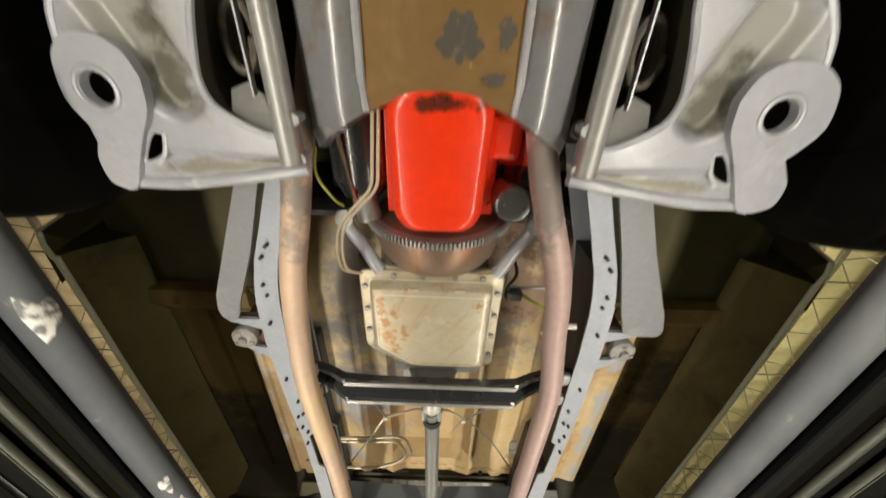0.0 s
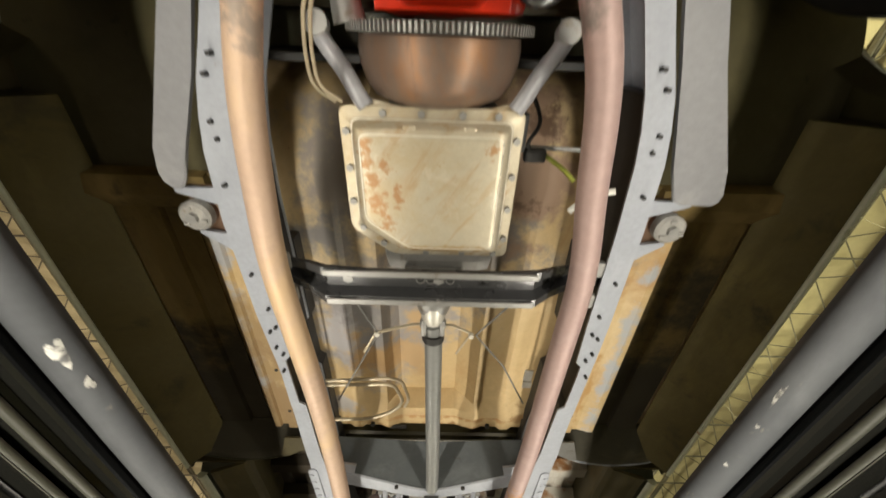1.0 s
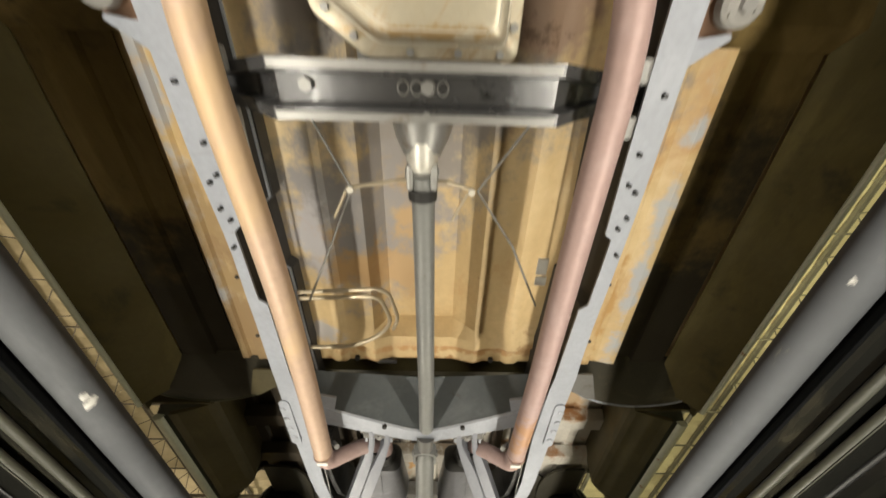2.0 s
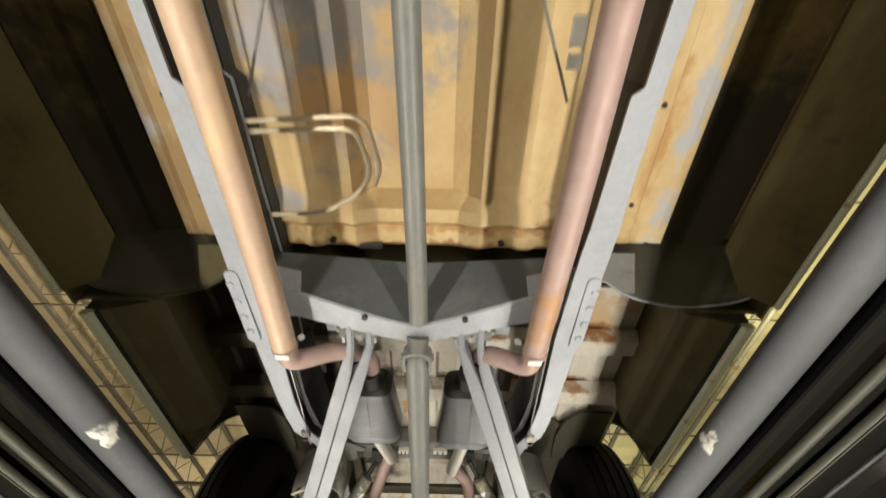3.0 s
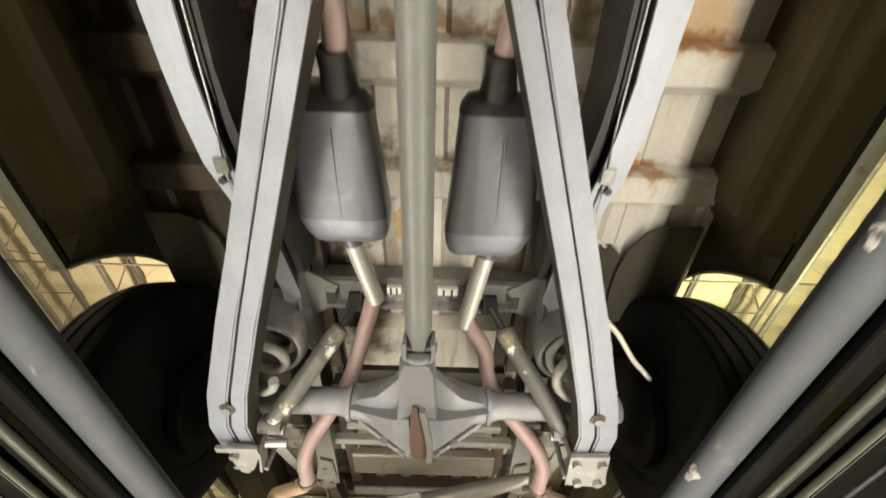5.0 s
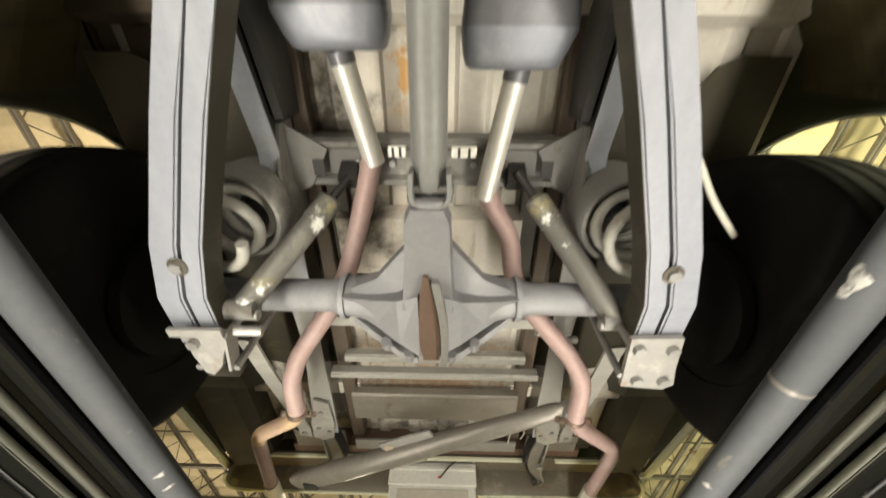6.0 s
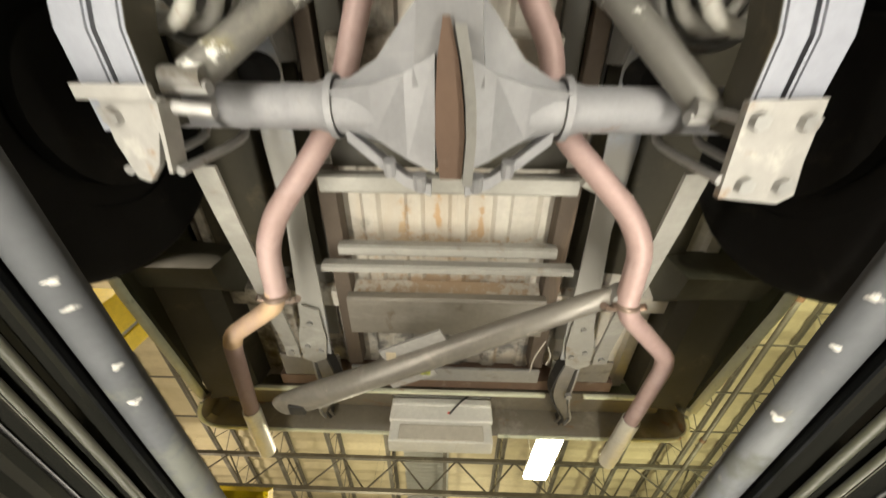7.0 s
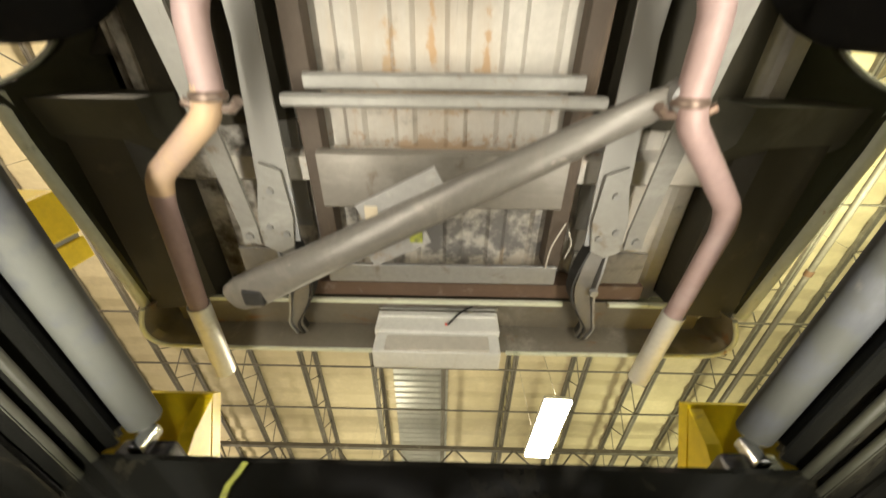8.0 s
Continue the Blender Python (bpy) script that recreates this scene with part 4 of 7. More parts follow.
    bmesh.ops.bevel(bm, geom=[e for e in bm.edges if abs(e.verts[0].co.z - e.verts[1].co.z) < 0.006 and all(v.co.z < 1.622 for v in e.verts) and len(e.link_faces) == 2 and e.calc_face_angle(0) > 1.0], offset=0.004, segments=2, affect="EDGES")
    boss = part("ball_joint_boss", bm, M_ARM, arm, "flat pale boss with a round hole", smooth=True)
    part("hole_rim", tubed([(s * 0.53 + 0.031 * math.cos(a), 0.19 + 0.031 * math.sin(a), 1.617) for a in [2 * math.pi * k / 28 for k in range(29)]], 0.0045, 8), M_ARM, boss, smooth=True)
    part("ball_joint", disc(bmesh.new(), (s * 0.53, 0.19, 1.690), (0, 0, 1), 0.045, 0.012, 18), M_MATT, arm, "dark ball joint hole")
    pivot = part("pivot_shaft", tubed([(s * 0.268, -0.25, 1.66), (s * 0.252, 0.30, 1.625)], 0.020, 14), M_STEEL, truck, "grey control arm pivot shaft", smooth=True)
    for y in (0.225, 0.29):
        part("pivot_bolt", disc(bmesh.new(), (s * 0.236, y, 1.635), (0, 0, 1), 0.010, 0.03, 6), M_AXLE, arm)
    # coil spring in the opening
    pts = [(s * 0.343 + 0.026 * math.cos(a), 0.115 + 0.052 * math.sin(a), 1.710 + 0.0022 * a) for a in [k * 2 * math.pi / 18 for k in range(18 * 5)]]
    spring = part("front_spring", tubed(pts, 0.008, 8), M_CHIP, truck, "grimy brown front coil spring", smooth=True)
    part("spring_tower", disc(bmesh.new(), (s * 0.36, 0.06, 1.86), (0, 0, 1), 0.10, 0.16, 20), M_MATT, truck)
    ring = [(s * 0.236 + 0.013 * math.cos(a), 0.232 + 0.013 * math.sin(a), 1.652) for a in [2 * math.pi * k / 16 for k in range(17)]]
    eye = part("eye_bolt", tubed(ring, 0.0042, 8), M_STEEL, truck, "pale ring-headed bolt", smooth=True)
    part("bolt_shank", tubed([(s * 0.236, 0.232, 1.656), (s * 0.236, 0.225, 1.70)], 0.008, 10), M_GRIME, eye)
    for ob in (arm, pivot, spring):
        ob.matrix_basis = SINK
    # brace tongue
    xs = ((0.342, 0.32), (0.405, 0.32), (0.425, 0.365), (0.479, 0.495), (0.561, 0.669), (0.579, 0.72), (0.576, 0.736), (0.565, 0.745), (0.50, 0.745), (0.482, 0.738), (0.457, 0.673), (0.404, 0.498), (0.351, 0.344)) if s > 0 else (
        (0.345, 0.33), (0.39, 0.33), (0.405, 0.369), (0.450, 0.473), (0.529, 0.658), (0.541, 0.705), (0.537, 0.727), (0.522, 0.742), (0.503, 0.740), (0.491, 0.722), (0.474, 0.671), (0.414, 0.531), (0.358, 0.367))
    bm = plate(bmesh.new(), [(s * x, y) for x, y in xs], 1.684, 1.694)
    bmesh.ops.bevel(bm, geom=bm.edges[:], offset=0.003, segments=1, affect="EDGES")
    part("brace_tongue", bm, M_AXLE, truck, "grey flat brace with rounded end")
    # cab mount
    bm = plate(bmesh.new(), [(s * x, y) for x, y in ((0.405, 0.735), (0.46, 0.742), (0.527, 0.742), (0.53, 0.752), (0.46, 0.775), (0.41, 0.785))], 1.695, 1.705)
    mt = part("cab_mount", bm, M_FRAME, truck, "grey forked cab mount bracket")
    part("mount_fork", plate(bmesh.new(), [(s * x, y) for x, y in ((0.418, 0.845), (0.465, 0.846), (0.505, 0.838), (0.51, 0.846), (0.47, 0.875), (0.425, 0.91))], 1.695, 1.705), M_FRAME, mt)
    part("mount_web", plate(bmesh.new(), [(s * x, y) for x, y in ((0.41, 0.745), (0.52, 0.745), (0.52, 0.845), (0.42, 0.89))], 1.715, 1.723), M_RUSTY, mt, "rusty bracket web")
    bm = disc(bmesh.new(), (s * 0.498, 0.80, 1.692), (0, 0, 1), 0.033, 0.03, 20, bev=0.006)
    part("mount_cushion", bm, M_PAD, mt, smooth=True)
    part("mount_bolt", bolt(bmesh.new(), (s * 0.498, 0.80, 1.68), r=0.012, h=0.012), M_STEEL, mt)
    for a in (20, 140, 260):
        part("cushion_tab", boxed(s * 0.498 + 0.022 * math.cos(radians(a)) - 0.006, s * 0.498 + 0.022 * math.cos(radians(a)) + 0.006, 0.80 + 0.022 * math.sin(radians(a)) - 0.004, 0.80 + 0.022 * math.sin(radians(a)) + 0.004, 1.673, 1.679, bev=0.002), M_PAD, mt)
    part("mount_post", disc(bmesh.new(), (s * 0.498, 0.80, 1.78), (0, 0, 1), 0.03, 0.145, 16), M_RUSTY, mt)


for s in (-1, 1):
    front_suspension(s)


def front_crossmember():
    prof = lambda x: [(-0.30, 1.74), (-0.26, 1.60), (-0.05, 1.578), (0.14 + 0.10 * (abs(x) / 0.2) ** 2, 1.582), (0.18 + 0.09 * (abs(x) / 0.2) ** 2, 1.60), (0.19 + 0.09 * (abs(x) / 0.2) ** 2, 1.64), (0.19, 1.76), (-0.28, 1.78)]
    def strip(x0, x1, n):
        return [[(x, y, z + 0.06 * max(0, abs(x) - 0.15) / 0.1) for y, z in prof(x)] for x in [x0 + (x1 - x0) * i / n for i in range(n + 1)]]
    cm = part("front_crossmember", loft(bmesh.new(), strip(-0.112, 0.112, 10)), M_BROWN, truck, "rust brown front crossmember with dark blotches", smooth=True)
    for s in (-1, 1):
        part("crossmember_end", loft(bmesh.new(), strip(s * 0.1125, s * 0.205, 6)), M_END, cm, "glossy grey crossmember end", smooth=True)
        part("crossmember_rail_joint", boxed(s * 0.2055 if s > 0 else -0.34, 0.34 if s > 0 else -0.2055, -0.2, 0.20, 1.72, 1.80, bev=0.01), M_CHIP, cm)
        part("seam_bead", tubed([(s * 0.1125, -0.25, 1.597), (s * 0.1125, -0.05, 1.576), (s * 0.1125, 0.16, 1.58), (s * 0.1125, 0.205, 1.60)], 0.006, 8), M_ARM, cm)

    # bare dark chips in the brown paint
    for k, (x, y, rx, ry) in enumerate(((0.024, 0.108, 0.033, 0.034), (0.086, 0.10, 0.013, 0.022), (0.075, 0.156, 0.018, 0.010), (-0.05, 0.02, 0.02, 0.013), (0.03, -0.02, 0.015, 0.02))):
        ring = []
        for i in range(34):
            a = 2 * math.pi * i / 34
            q = 0.86 + 0.10 * math.sin(3 * a + 2 * k) + 0.08 * math.sin(5 * a + 2.2 * k) + 0.09 * math.sin(9 * a + k)
            ring.append((x + rx * q * math.cos(a), y + ry * q * math.sin(a)))
        zc = lambda px, py: 1.578 + 0.004 * (py + 0.05) / 0.19 - 0.0006
        part("paint_chip", plate(bmesh.new(), ring, zc, lambda px, py: zc(px, py) + 0.004), M_CHIP, cm, "bare dark paint chip")


front_crossmember()


def engine():
    eng = part("engine_oil_pan", bmesh.new(), M_RED, truck, "bright red enamelled engine oil pan")
    bm = bmesh.new()
    secs = []
    for z, k, y0, y1 in ((1.72, 0.098, -0.25, 0.425), (1.66, 0.093, 0.10, 0.422), (1.612, 0.085, 0.165, 0.418), (1.598, 0.076, 0.175, 0.41), (1.594, 0.066, 0.185, 0.40)):
        o = []
        for x, y in rounded_rect(-k, k, y0, y1, 0.038, 5):
            t = max(0.0, (y - (y1 - 0.13)) / 0.13)
            o.append((x * (1 - 0.16 * t * t), y, z))
        secs.append(o)
    loft(bm, secs)
    bm.to_mesh(eng.data)
    bm.free()
    eng.data.shade_smooth()
    eng.data.set_sharp_from_angle(angle=radians(50))
    part("pan_flange", boxed(-0.108, 0.115, -0.25, 0.432, 1.72, 1.732, bev=0.003), M_RED, eng)
    for k in range(7):
        part("pan_bolt", bolt(bmesh.new(), (0.108, 0.06 + 0.058 * k, 1.72), r=0.006, h=0.006), M_RED, eng)
    part("drain_plug", bolt(bmesh.new(), (0.0, 0.19, 1.60), (0, -1, -0.3), 0.011, 0.012), M_RED, eng)
    blk = part("engine_block", boxed(-0.105, 0.15, -0.35, 0.435, 1.76, 2.05, bev=0.02), M_RED, truck, "red painted engine block")
    bm = boxed(0.118, 0.185, 0.02, 0.33, 1.735, 1.79, bev=0.012)
    part("block_side", bm, M_RED, blk)
    part("block_lug", boxed(0.09, 0.15, 0.22, 0.30, 1.68, 1.735, bev=0.012), M_RED, blk)
    # oil filter, its rounded end turned down
    tilt = Vector((-0.10, 0.20, -1)).normalized()
    at = Vector((0.148, 0.384, 1.664))
    f = part("oil_filter", tubed([at - tilt * 0.125, at - tilt * 0.02, at - tilt * 0.006, at], [0.044, 0.045, 0.044, 0.040], 28), M_FILTER, truck, "dark shiny oil filter with rounded end", smooth=True)
    part("filter_end", tubed([at + tilt * k for k in (0.0002, 0.003, 0.0045, 0.0048, 0.0035, 0.0005)], [0.040, 0.037, 0.030, 0.020, 0.012, 0.004], 28), M_FILTER, f, "shiny domed filter end", smooth=True)
    part("filter_mount", boxed(0.085, 0.20, 0.27, 0.36, 1.79, 1.84, bev=0.012), M_RED, blk, "red filter mount")
    for bx, by, bz in ((0.155, 0.20, 1.705), (0.172, 0.255, 1.715), (0.185, 0.16, 1.725)):
        part("block_bolt", bolt(bmesh.new(), (bx, by, bz + 0.02), r=0.011, h=0.03), M_RED, blk)
    # starter motor
    st = part("starter_motor", tubed([(-0.168, 0.06, 1.735), (-0.168, 0.075, 1.735), (-0.164, 0.36, 1.74), (-0.164, 0.40, 1.74)], [0.036, 0.057, 0.057, 0.040], 20), M_BLACK, truck, "gloss black starter motor", smooth=True)
    part("solenoid", tubed([(-0.215, 0.22, 1.79), (-0.215, 0.40, 1.79)], 0.026, 16), M_MATT, st, smooth=True)
    part("starter_nose", tubed([(-0.163, 0.37, 1.72), (-0.150, 0.45, 1.725)], [0.018, 0.028], 14), M_STEEL, st, smooth=True)
    # Chrome tube added to imitate the highlight along the starter.
    part("starter_highlight", tubed([(-0.205, 0.05, 1.69), (-0.19, 0.22, 1.676), (-0.168, 0.40, 1.685)], 0.005, 8, smooth_steps=5), M_CHROME, st, smooth=True)
    # flywheel ring gear, built tooth by tooth into one ring
    bm = bmesh.new()
    secs = []
    for k in range(120):
        for q, r in ((0, 0.168), (0.38, 0.168), (0.5, 0.160), (0.88, 0.160)):
            a = 2 * math.pi * (k + q) / 120
            ca, sa = math.cos(a), math.sin(a)
            secs.append([(r * ca, 0.448, 1.781 + r * sa), (r * ca, 0.462, 1.781 + r * sa), (0.142 * ca, 0.462, 1.781 + 0.142 * sa), (0.142 * ca, 0.448, 1.781 + 0.142 * sa)])
    loft(bm, [*secs, secs[0]], caps=False)
    fw = part("flywheel", bm, M_STEEL, truck, "grey toothed flywheel ring")
    part("flexplate", disc(bmesh.new(), (0, 0.455, 1.781), (0, 1, 0), 0.144, 0.008, 40), M_TORQ, fw)
    part("torque_converter", tubed([(0, 0.463, 1.785), (0, 0.466, 1.785), (0, 0.485, 1.785), (0, 0.51, 1.785), (0, 0.54, 1.785), (0, 0.562, 1.785), (0, 0.578, 1.785)], [0.09, 0.147, 0.150, 0.148, 0.139, 0.124, 0.09], 40), M_TORQ, fw, "rusty brown torque converter drum", smooth=True)
    for s in (-1, 1):
        x0 = 0.005
        part("housing_arm", tubed([(x0 + s * 0.135, 0.578, 1.703), (x0 + s * 0.150, 0.555, 1.706), (x0 + s * 0.172, 0.52, 1.716), (x0 + s * 0.205, 0.475, 1.726), (x0 + s * 0.214, 0.44, 1.735)], 0.0155, 12, smooth_steps=4), M_ARM, fw, "cream alloy bell housing arm", smooth=True)
        part("housing_bolt", disc(bmesh.new(), (x0 + s * 0.21, 0.455, 1.722), (0, 0.3, 1), 0.02, 0.02, 14), M_STEEL, fw)


engine()


def transmission():
    body = part("transmission_case", boxed(-0.12, 0.14, 0.585, 0.95, 1.705, 1.93, bev=0.04), M_STEEL, truck, "grey transmission case")
    part("tail_housing", tubed([(0, 0.94, 1.735), (0, 1.02, 1.70), (0, 1.05, 1.686)], [0.075, 0.05, 0.034], 20), M_STEEL, body, smooth=True)

    def outline(x0, x1, y0, y1, cut, r=0.016):
        pts = [(x0, y0), (x1, y0), (x1, y1), (x0 + cut, y1), (x0, y1 - cut * 0.75)]
        out, n = [], len(pts)
        for i in range(n):
            a, b, c = Vector(pts[i - 1]), Vector(pts[i]), Vector(pts[(i + 1) % n])
            p, q = b + (a - b).normalized() * r, b + (c - b).normalized() * r
            for k in range(5):
                t = k / 4
                v = (1 - t) ** 2 * p + 2 * t * (1 - t) * b + t * t * q
                out.append((v.x, v.y))
        return out

    bm = bmesh.new()
    rings = ((0.0, 1.7045), (0.0, 1.6985), (0.017, 1.6975), (0.021, 1.693), (0.026, 1.668), (0.034, 1.660), (0.046, 1.6575))
    loft(bm, [[(x, y, z) for x, y in outline(-0.178 + d, 0.158 - d, 0.578 + d, 0.886 - d, 0.085)] for d, z in rings])
    pan = part("transmission_pan", bm, M_PAN, truck, "cream metal transmission pan with rust scratches", smooth=True)
    for x, y in ((-0.169, 0.62), (-0.169, 0.69), (-0.169, 0.76), (-0.154, 0.82), (-0.112, 0.858), (-0.02, 0.879), (0.06, 0.879), (0.13, 0.879), (0.149, 0.84), (0.149, 0.77), (0.149, 0.70), (0.149, 0.63), (0.11, 0.587), (0.045, 0.587), (-0.03, 0.587), (-0.10, 0.587)):
        bm = bolt(bmesh.new(), (x, y, 1.698), r=0.007, h=0.007)
        part("pan_bolt", bm, M_STEEL, pan)
    rim = [(x, y, 1.7015) for x, y in outline(-0.178, 0.158, 0.578, 0.886, 0.085)]
    part("pan_rim", tubed([*rim, rim[0]], 0.0035, 6), M_PAN, pan, smooth=True)
    for d, z, r in ((0.0195, 1.6955, 0.0022), (0.0385, 1.6605, 0.0022)):
        line = [(x, y, z) for x, y in outline(-0.178 + d, 0.158 - d, 0.578 + d, 0.886 - d, 0.085)]
        part("pressed_line", tubed([*line, line[0]], r, 6), M_LIPS, pan, "bright pressed line", smooth=True)
    bm = plate(bmesh.new(), [(-0.155, 0.56), (-0.06, 0.577), (0.09, 0.577), (0.158, 0.56), (0.155, 0.60), (-0.15, 0.60)], 1.706, 1.716)
    part("case_rim", bm, M_PAN, pan)
    for x, y in ((-0.05, 0.612), (0.058, 0.612)):
        part("dipped_boss", boxed(x - 0.012, x + 0.012, y - 0.012, y + 0.01, 1.664, 1.672, bev=0.004), M_PAN, pan)


transmission()


def transmission_crossmember():
    # upturned channel between the rails
    def sec(x, z, w, h):
        t = 0.005
        y0, y1 = 0.888 - w, 0.978 + w
        return [(x, y0, z), (x, y0 + 0.02, z), (x, y0 + 0.02 + t, z + h - t), (x, y1 - 0.02 - t, z + h - t), (x, y1 - 0.02, z), (x, y1, z), (x, y1, z + t), (x, y1 - 0.016, z + t), (x, y1 - 0.018, z + h), (x, y0 + 0.018, z + h), (x, y0 + 0.016, z + t), (x, y0, z + t)]
    st = [(-0.42, 1.70, -0.014, 0.03), (-0.34, 1.69, -0.012, 0.03), (-0.285, 1.665, -0.004, 0.032), (-0.24, 1.634, 0.003, 0.036), (-0.15, 1.630, 0, 0.036), (0, 1.629, 0, 0.036), (0.15, 1.630, 0, 0.036), (0.228, 1.634, 0.003, 0.036), (0.27, 1.662, -0.004, 0.032), (0.33, 1.69, -0.012, 0.03), (0.42, 1.70, -0.014, 0.03)]
    cm = part("transmission_crossmember", loft(bmesh.new(), [sec(*q) for q in st]), M_SATIN, truck, "dark satin steel transmission crossmember")
    for y in (0.895, 0.971):
        part("flange_edge", boxed(-0.235, 0.222, y - 0.007, y + 0.007, 1.6245, 1.629, bev=0.002), M_STEEL, cm, "bright worn flange edge")
    for x in (-0.03, -0.008, 0.014, 0.036):
        part("slot", disc(bmesh.new(), (x, 0.929, 1.660), (0, 0, 1), 0.0075, 0.010, 14), M_MATT, cm)
        part("slot_rim", tubed([(x + 0.009 * math.cos(a), 0.929 + 0.011 * math.sin(a), 1.6585) for a in [2 * math.pi * k / 14 for k in range(15)]], 0.0018, 6), M_STEEL, cm, smooth=True)
    for x in (-0.19, 0.01):
        part("bolt_head", bolt(bmesh.new(), (x, 0.928, 1.662), r=0.012, h=0.010), M_STEEL, cm)
    part("mount_bolt", bolt(bmesh.new(), (0.01, 0.966, 1.630), r=0.006, h=0.008), M_STEEL, cm)
    for s in (-1, 1):
        for y in (0.895, 0.985):
            part("end_bracket", boxed(s * 0.315, s * 0.376, y - 0.020, y + 0.020, 1.660, 1.676, bev=0.006), M_STEEL, cm, "pale grey end bracket")


transmission_crossmember()


def driveshafts():
    f = part("front_driveshaft", tubed([(0, 1.09, 1.682), (0.002, 1.13, 1.682), (0.010, 1.80, 1.688), (0.010, 1.955, 1.690)], [0.020, 0.0235, 0.0235, 0.0235], 20), M_SHAFT, truck, "plain grey steel front driveshaft", smooth=True)
    u = part("front_universal_joint", tubed([(0, 1.02, 1.68), (0, 1.055, 1.68), (0, 1.075, 1.682)], [0.026, 0.030, 0.022], 16), M_TIP, truck, "shiny slip yoke and joint", smooth=True)
    for s in (-1, 1):
        part("yoke_ear", boxed(s * 0.016, s * 0.030, 1.06, 1.115, 1.664, 1.70, bev=0.006), M_STEEL, u)
    part("joint_cross", tubed([(-0.033, 1.085, 1.682), (0.033, 1.085, 1.682)], 0.011, 12), M_STEEL, u, smooth=True)
    part("rubber_seal", disc(bmesh.new(), (0.001, 1.125, 1.682), (0, 1, 0), 0.029, 0.022, 18), M_MATT, u)
    r = part("rear_driveshaft", tubed([(0.007, 2.053, 1.668), (0.007, 2.058, 1.668), (0.006, 2.070, 1.668), (0.006, 2.086, 1.668), (0.004, 2.822, 1.642), (0.004, 2.832, 1.642), (0.004, 2.872, 1.640), (0.004, 2.884, 1.640)], [0.014, 0.021, 0.0265, 0.0325, 0.0325, 0.0285, 0.0225, 0.012], 22), M_SHAFT, truck, "plain grey steel rear driveshaft", smooth=True)
    for y, z in ((2.068, 1.669), (2.875, 1.638)):
        j = part("universal_joint", tubed([(-0.034, y, z), (0.046, y, z)], 0.012, 12), M_STEEL, r, smooth=True)
        # U-shaped yoke round the shaft's end
        d = 1 if y < 2.5 else -1
        u = [(-0.0335, 0.036), (-0.035, 0.0), (-0.031, -0.018), (-0.018, -0.026), (0, -0.028), (0.018, -0.026), (0.031, -0.018), (0.035, 0.0), (0.0335, 0.036)]
        line = curve_points([(0.006 + px, y + d * py, z) for px, py in u], 3)
        if d < 0:
            part("yoke_gap", loft(bmesh.new(), [[(0.005 + k * px, y - 0.004 + k * d * py, pz) for px, py in u] for k, pz in ((0.90, z - 0.010), (0.90, z + 0.015))]), M_MATT, j, "dark gap round the joint")
        low = -0.030 if d < 0 else -0.019
        part("yoke", loft(bmesh.new(), [[p + Vector((q.x, q.y, low)) for q in (n, -n)] + [p + Vector((q.x, q.y, 0.019)) for q in (-n, n)] for p, n in [(p, 0.0042 * Vector((-(b - a).y, (b - a).x, 0)).normalized()) for a, p, b in zip([line[0], *line], line, [*line[1:], line[-1]])]]), M_SHAFT, r, smooth=True)
        for sd in (-1, 1):
            part("joint_cap", disc(bmesh.new(), (0.006 + sd * 0.040, y, z), (1, 0, 0), 0.011, 0.008, 14, bev=0.002), M_STEEL, j, smooth=True)
    c = part("carrier_bearing", disc(bmesh.new(), (0.010, 1.985, 1.742), (0, 1, 0), 0.046, 0.035, 24, bev=0.006), M_AXLE, truck, "grey carrier bearing", smooth=True)
    arc = [(0.010 + 0.062 * math.cos(a), 1.996 + 0.046 * math.sin(a)) for a in [math.pi * k / 12 for k in range(13)]]
    bm = loft(bmesh.new(), [[(0.010 + (x - 0.010) * k, 1.985 + (y - 1.985) * k, z) for x, y in [(0.072, 1.97), *arc, (-0.052, 1.97)]] for k, z in ((1.0, 1.73), (1.0, 1.696), (0.96, 1.689), (0.84, 1.686))])
    part("bearing_housing", bm, M_FRAME, c, "rounded grey bearing housing", smooth=True)
    part("bearing_neck", tubed([(0.008, 2.01, 1.69), (0.007, 2.046, 1.672)], [0.030, 0.026], 18), M_GRIME, c, smooth=True)


driveshafts()


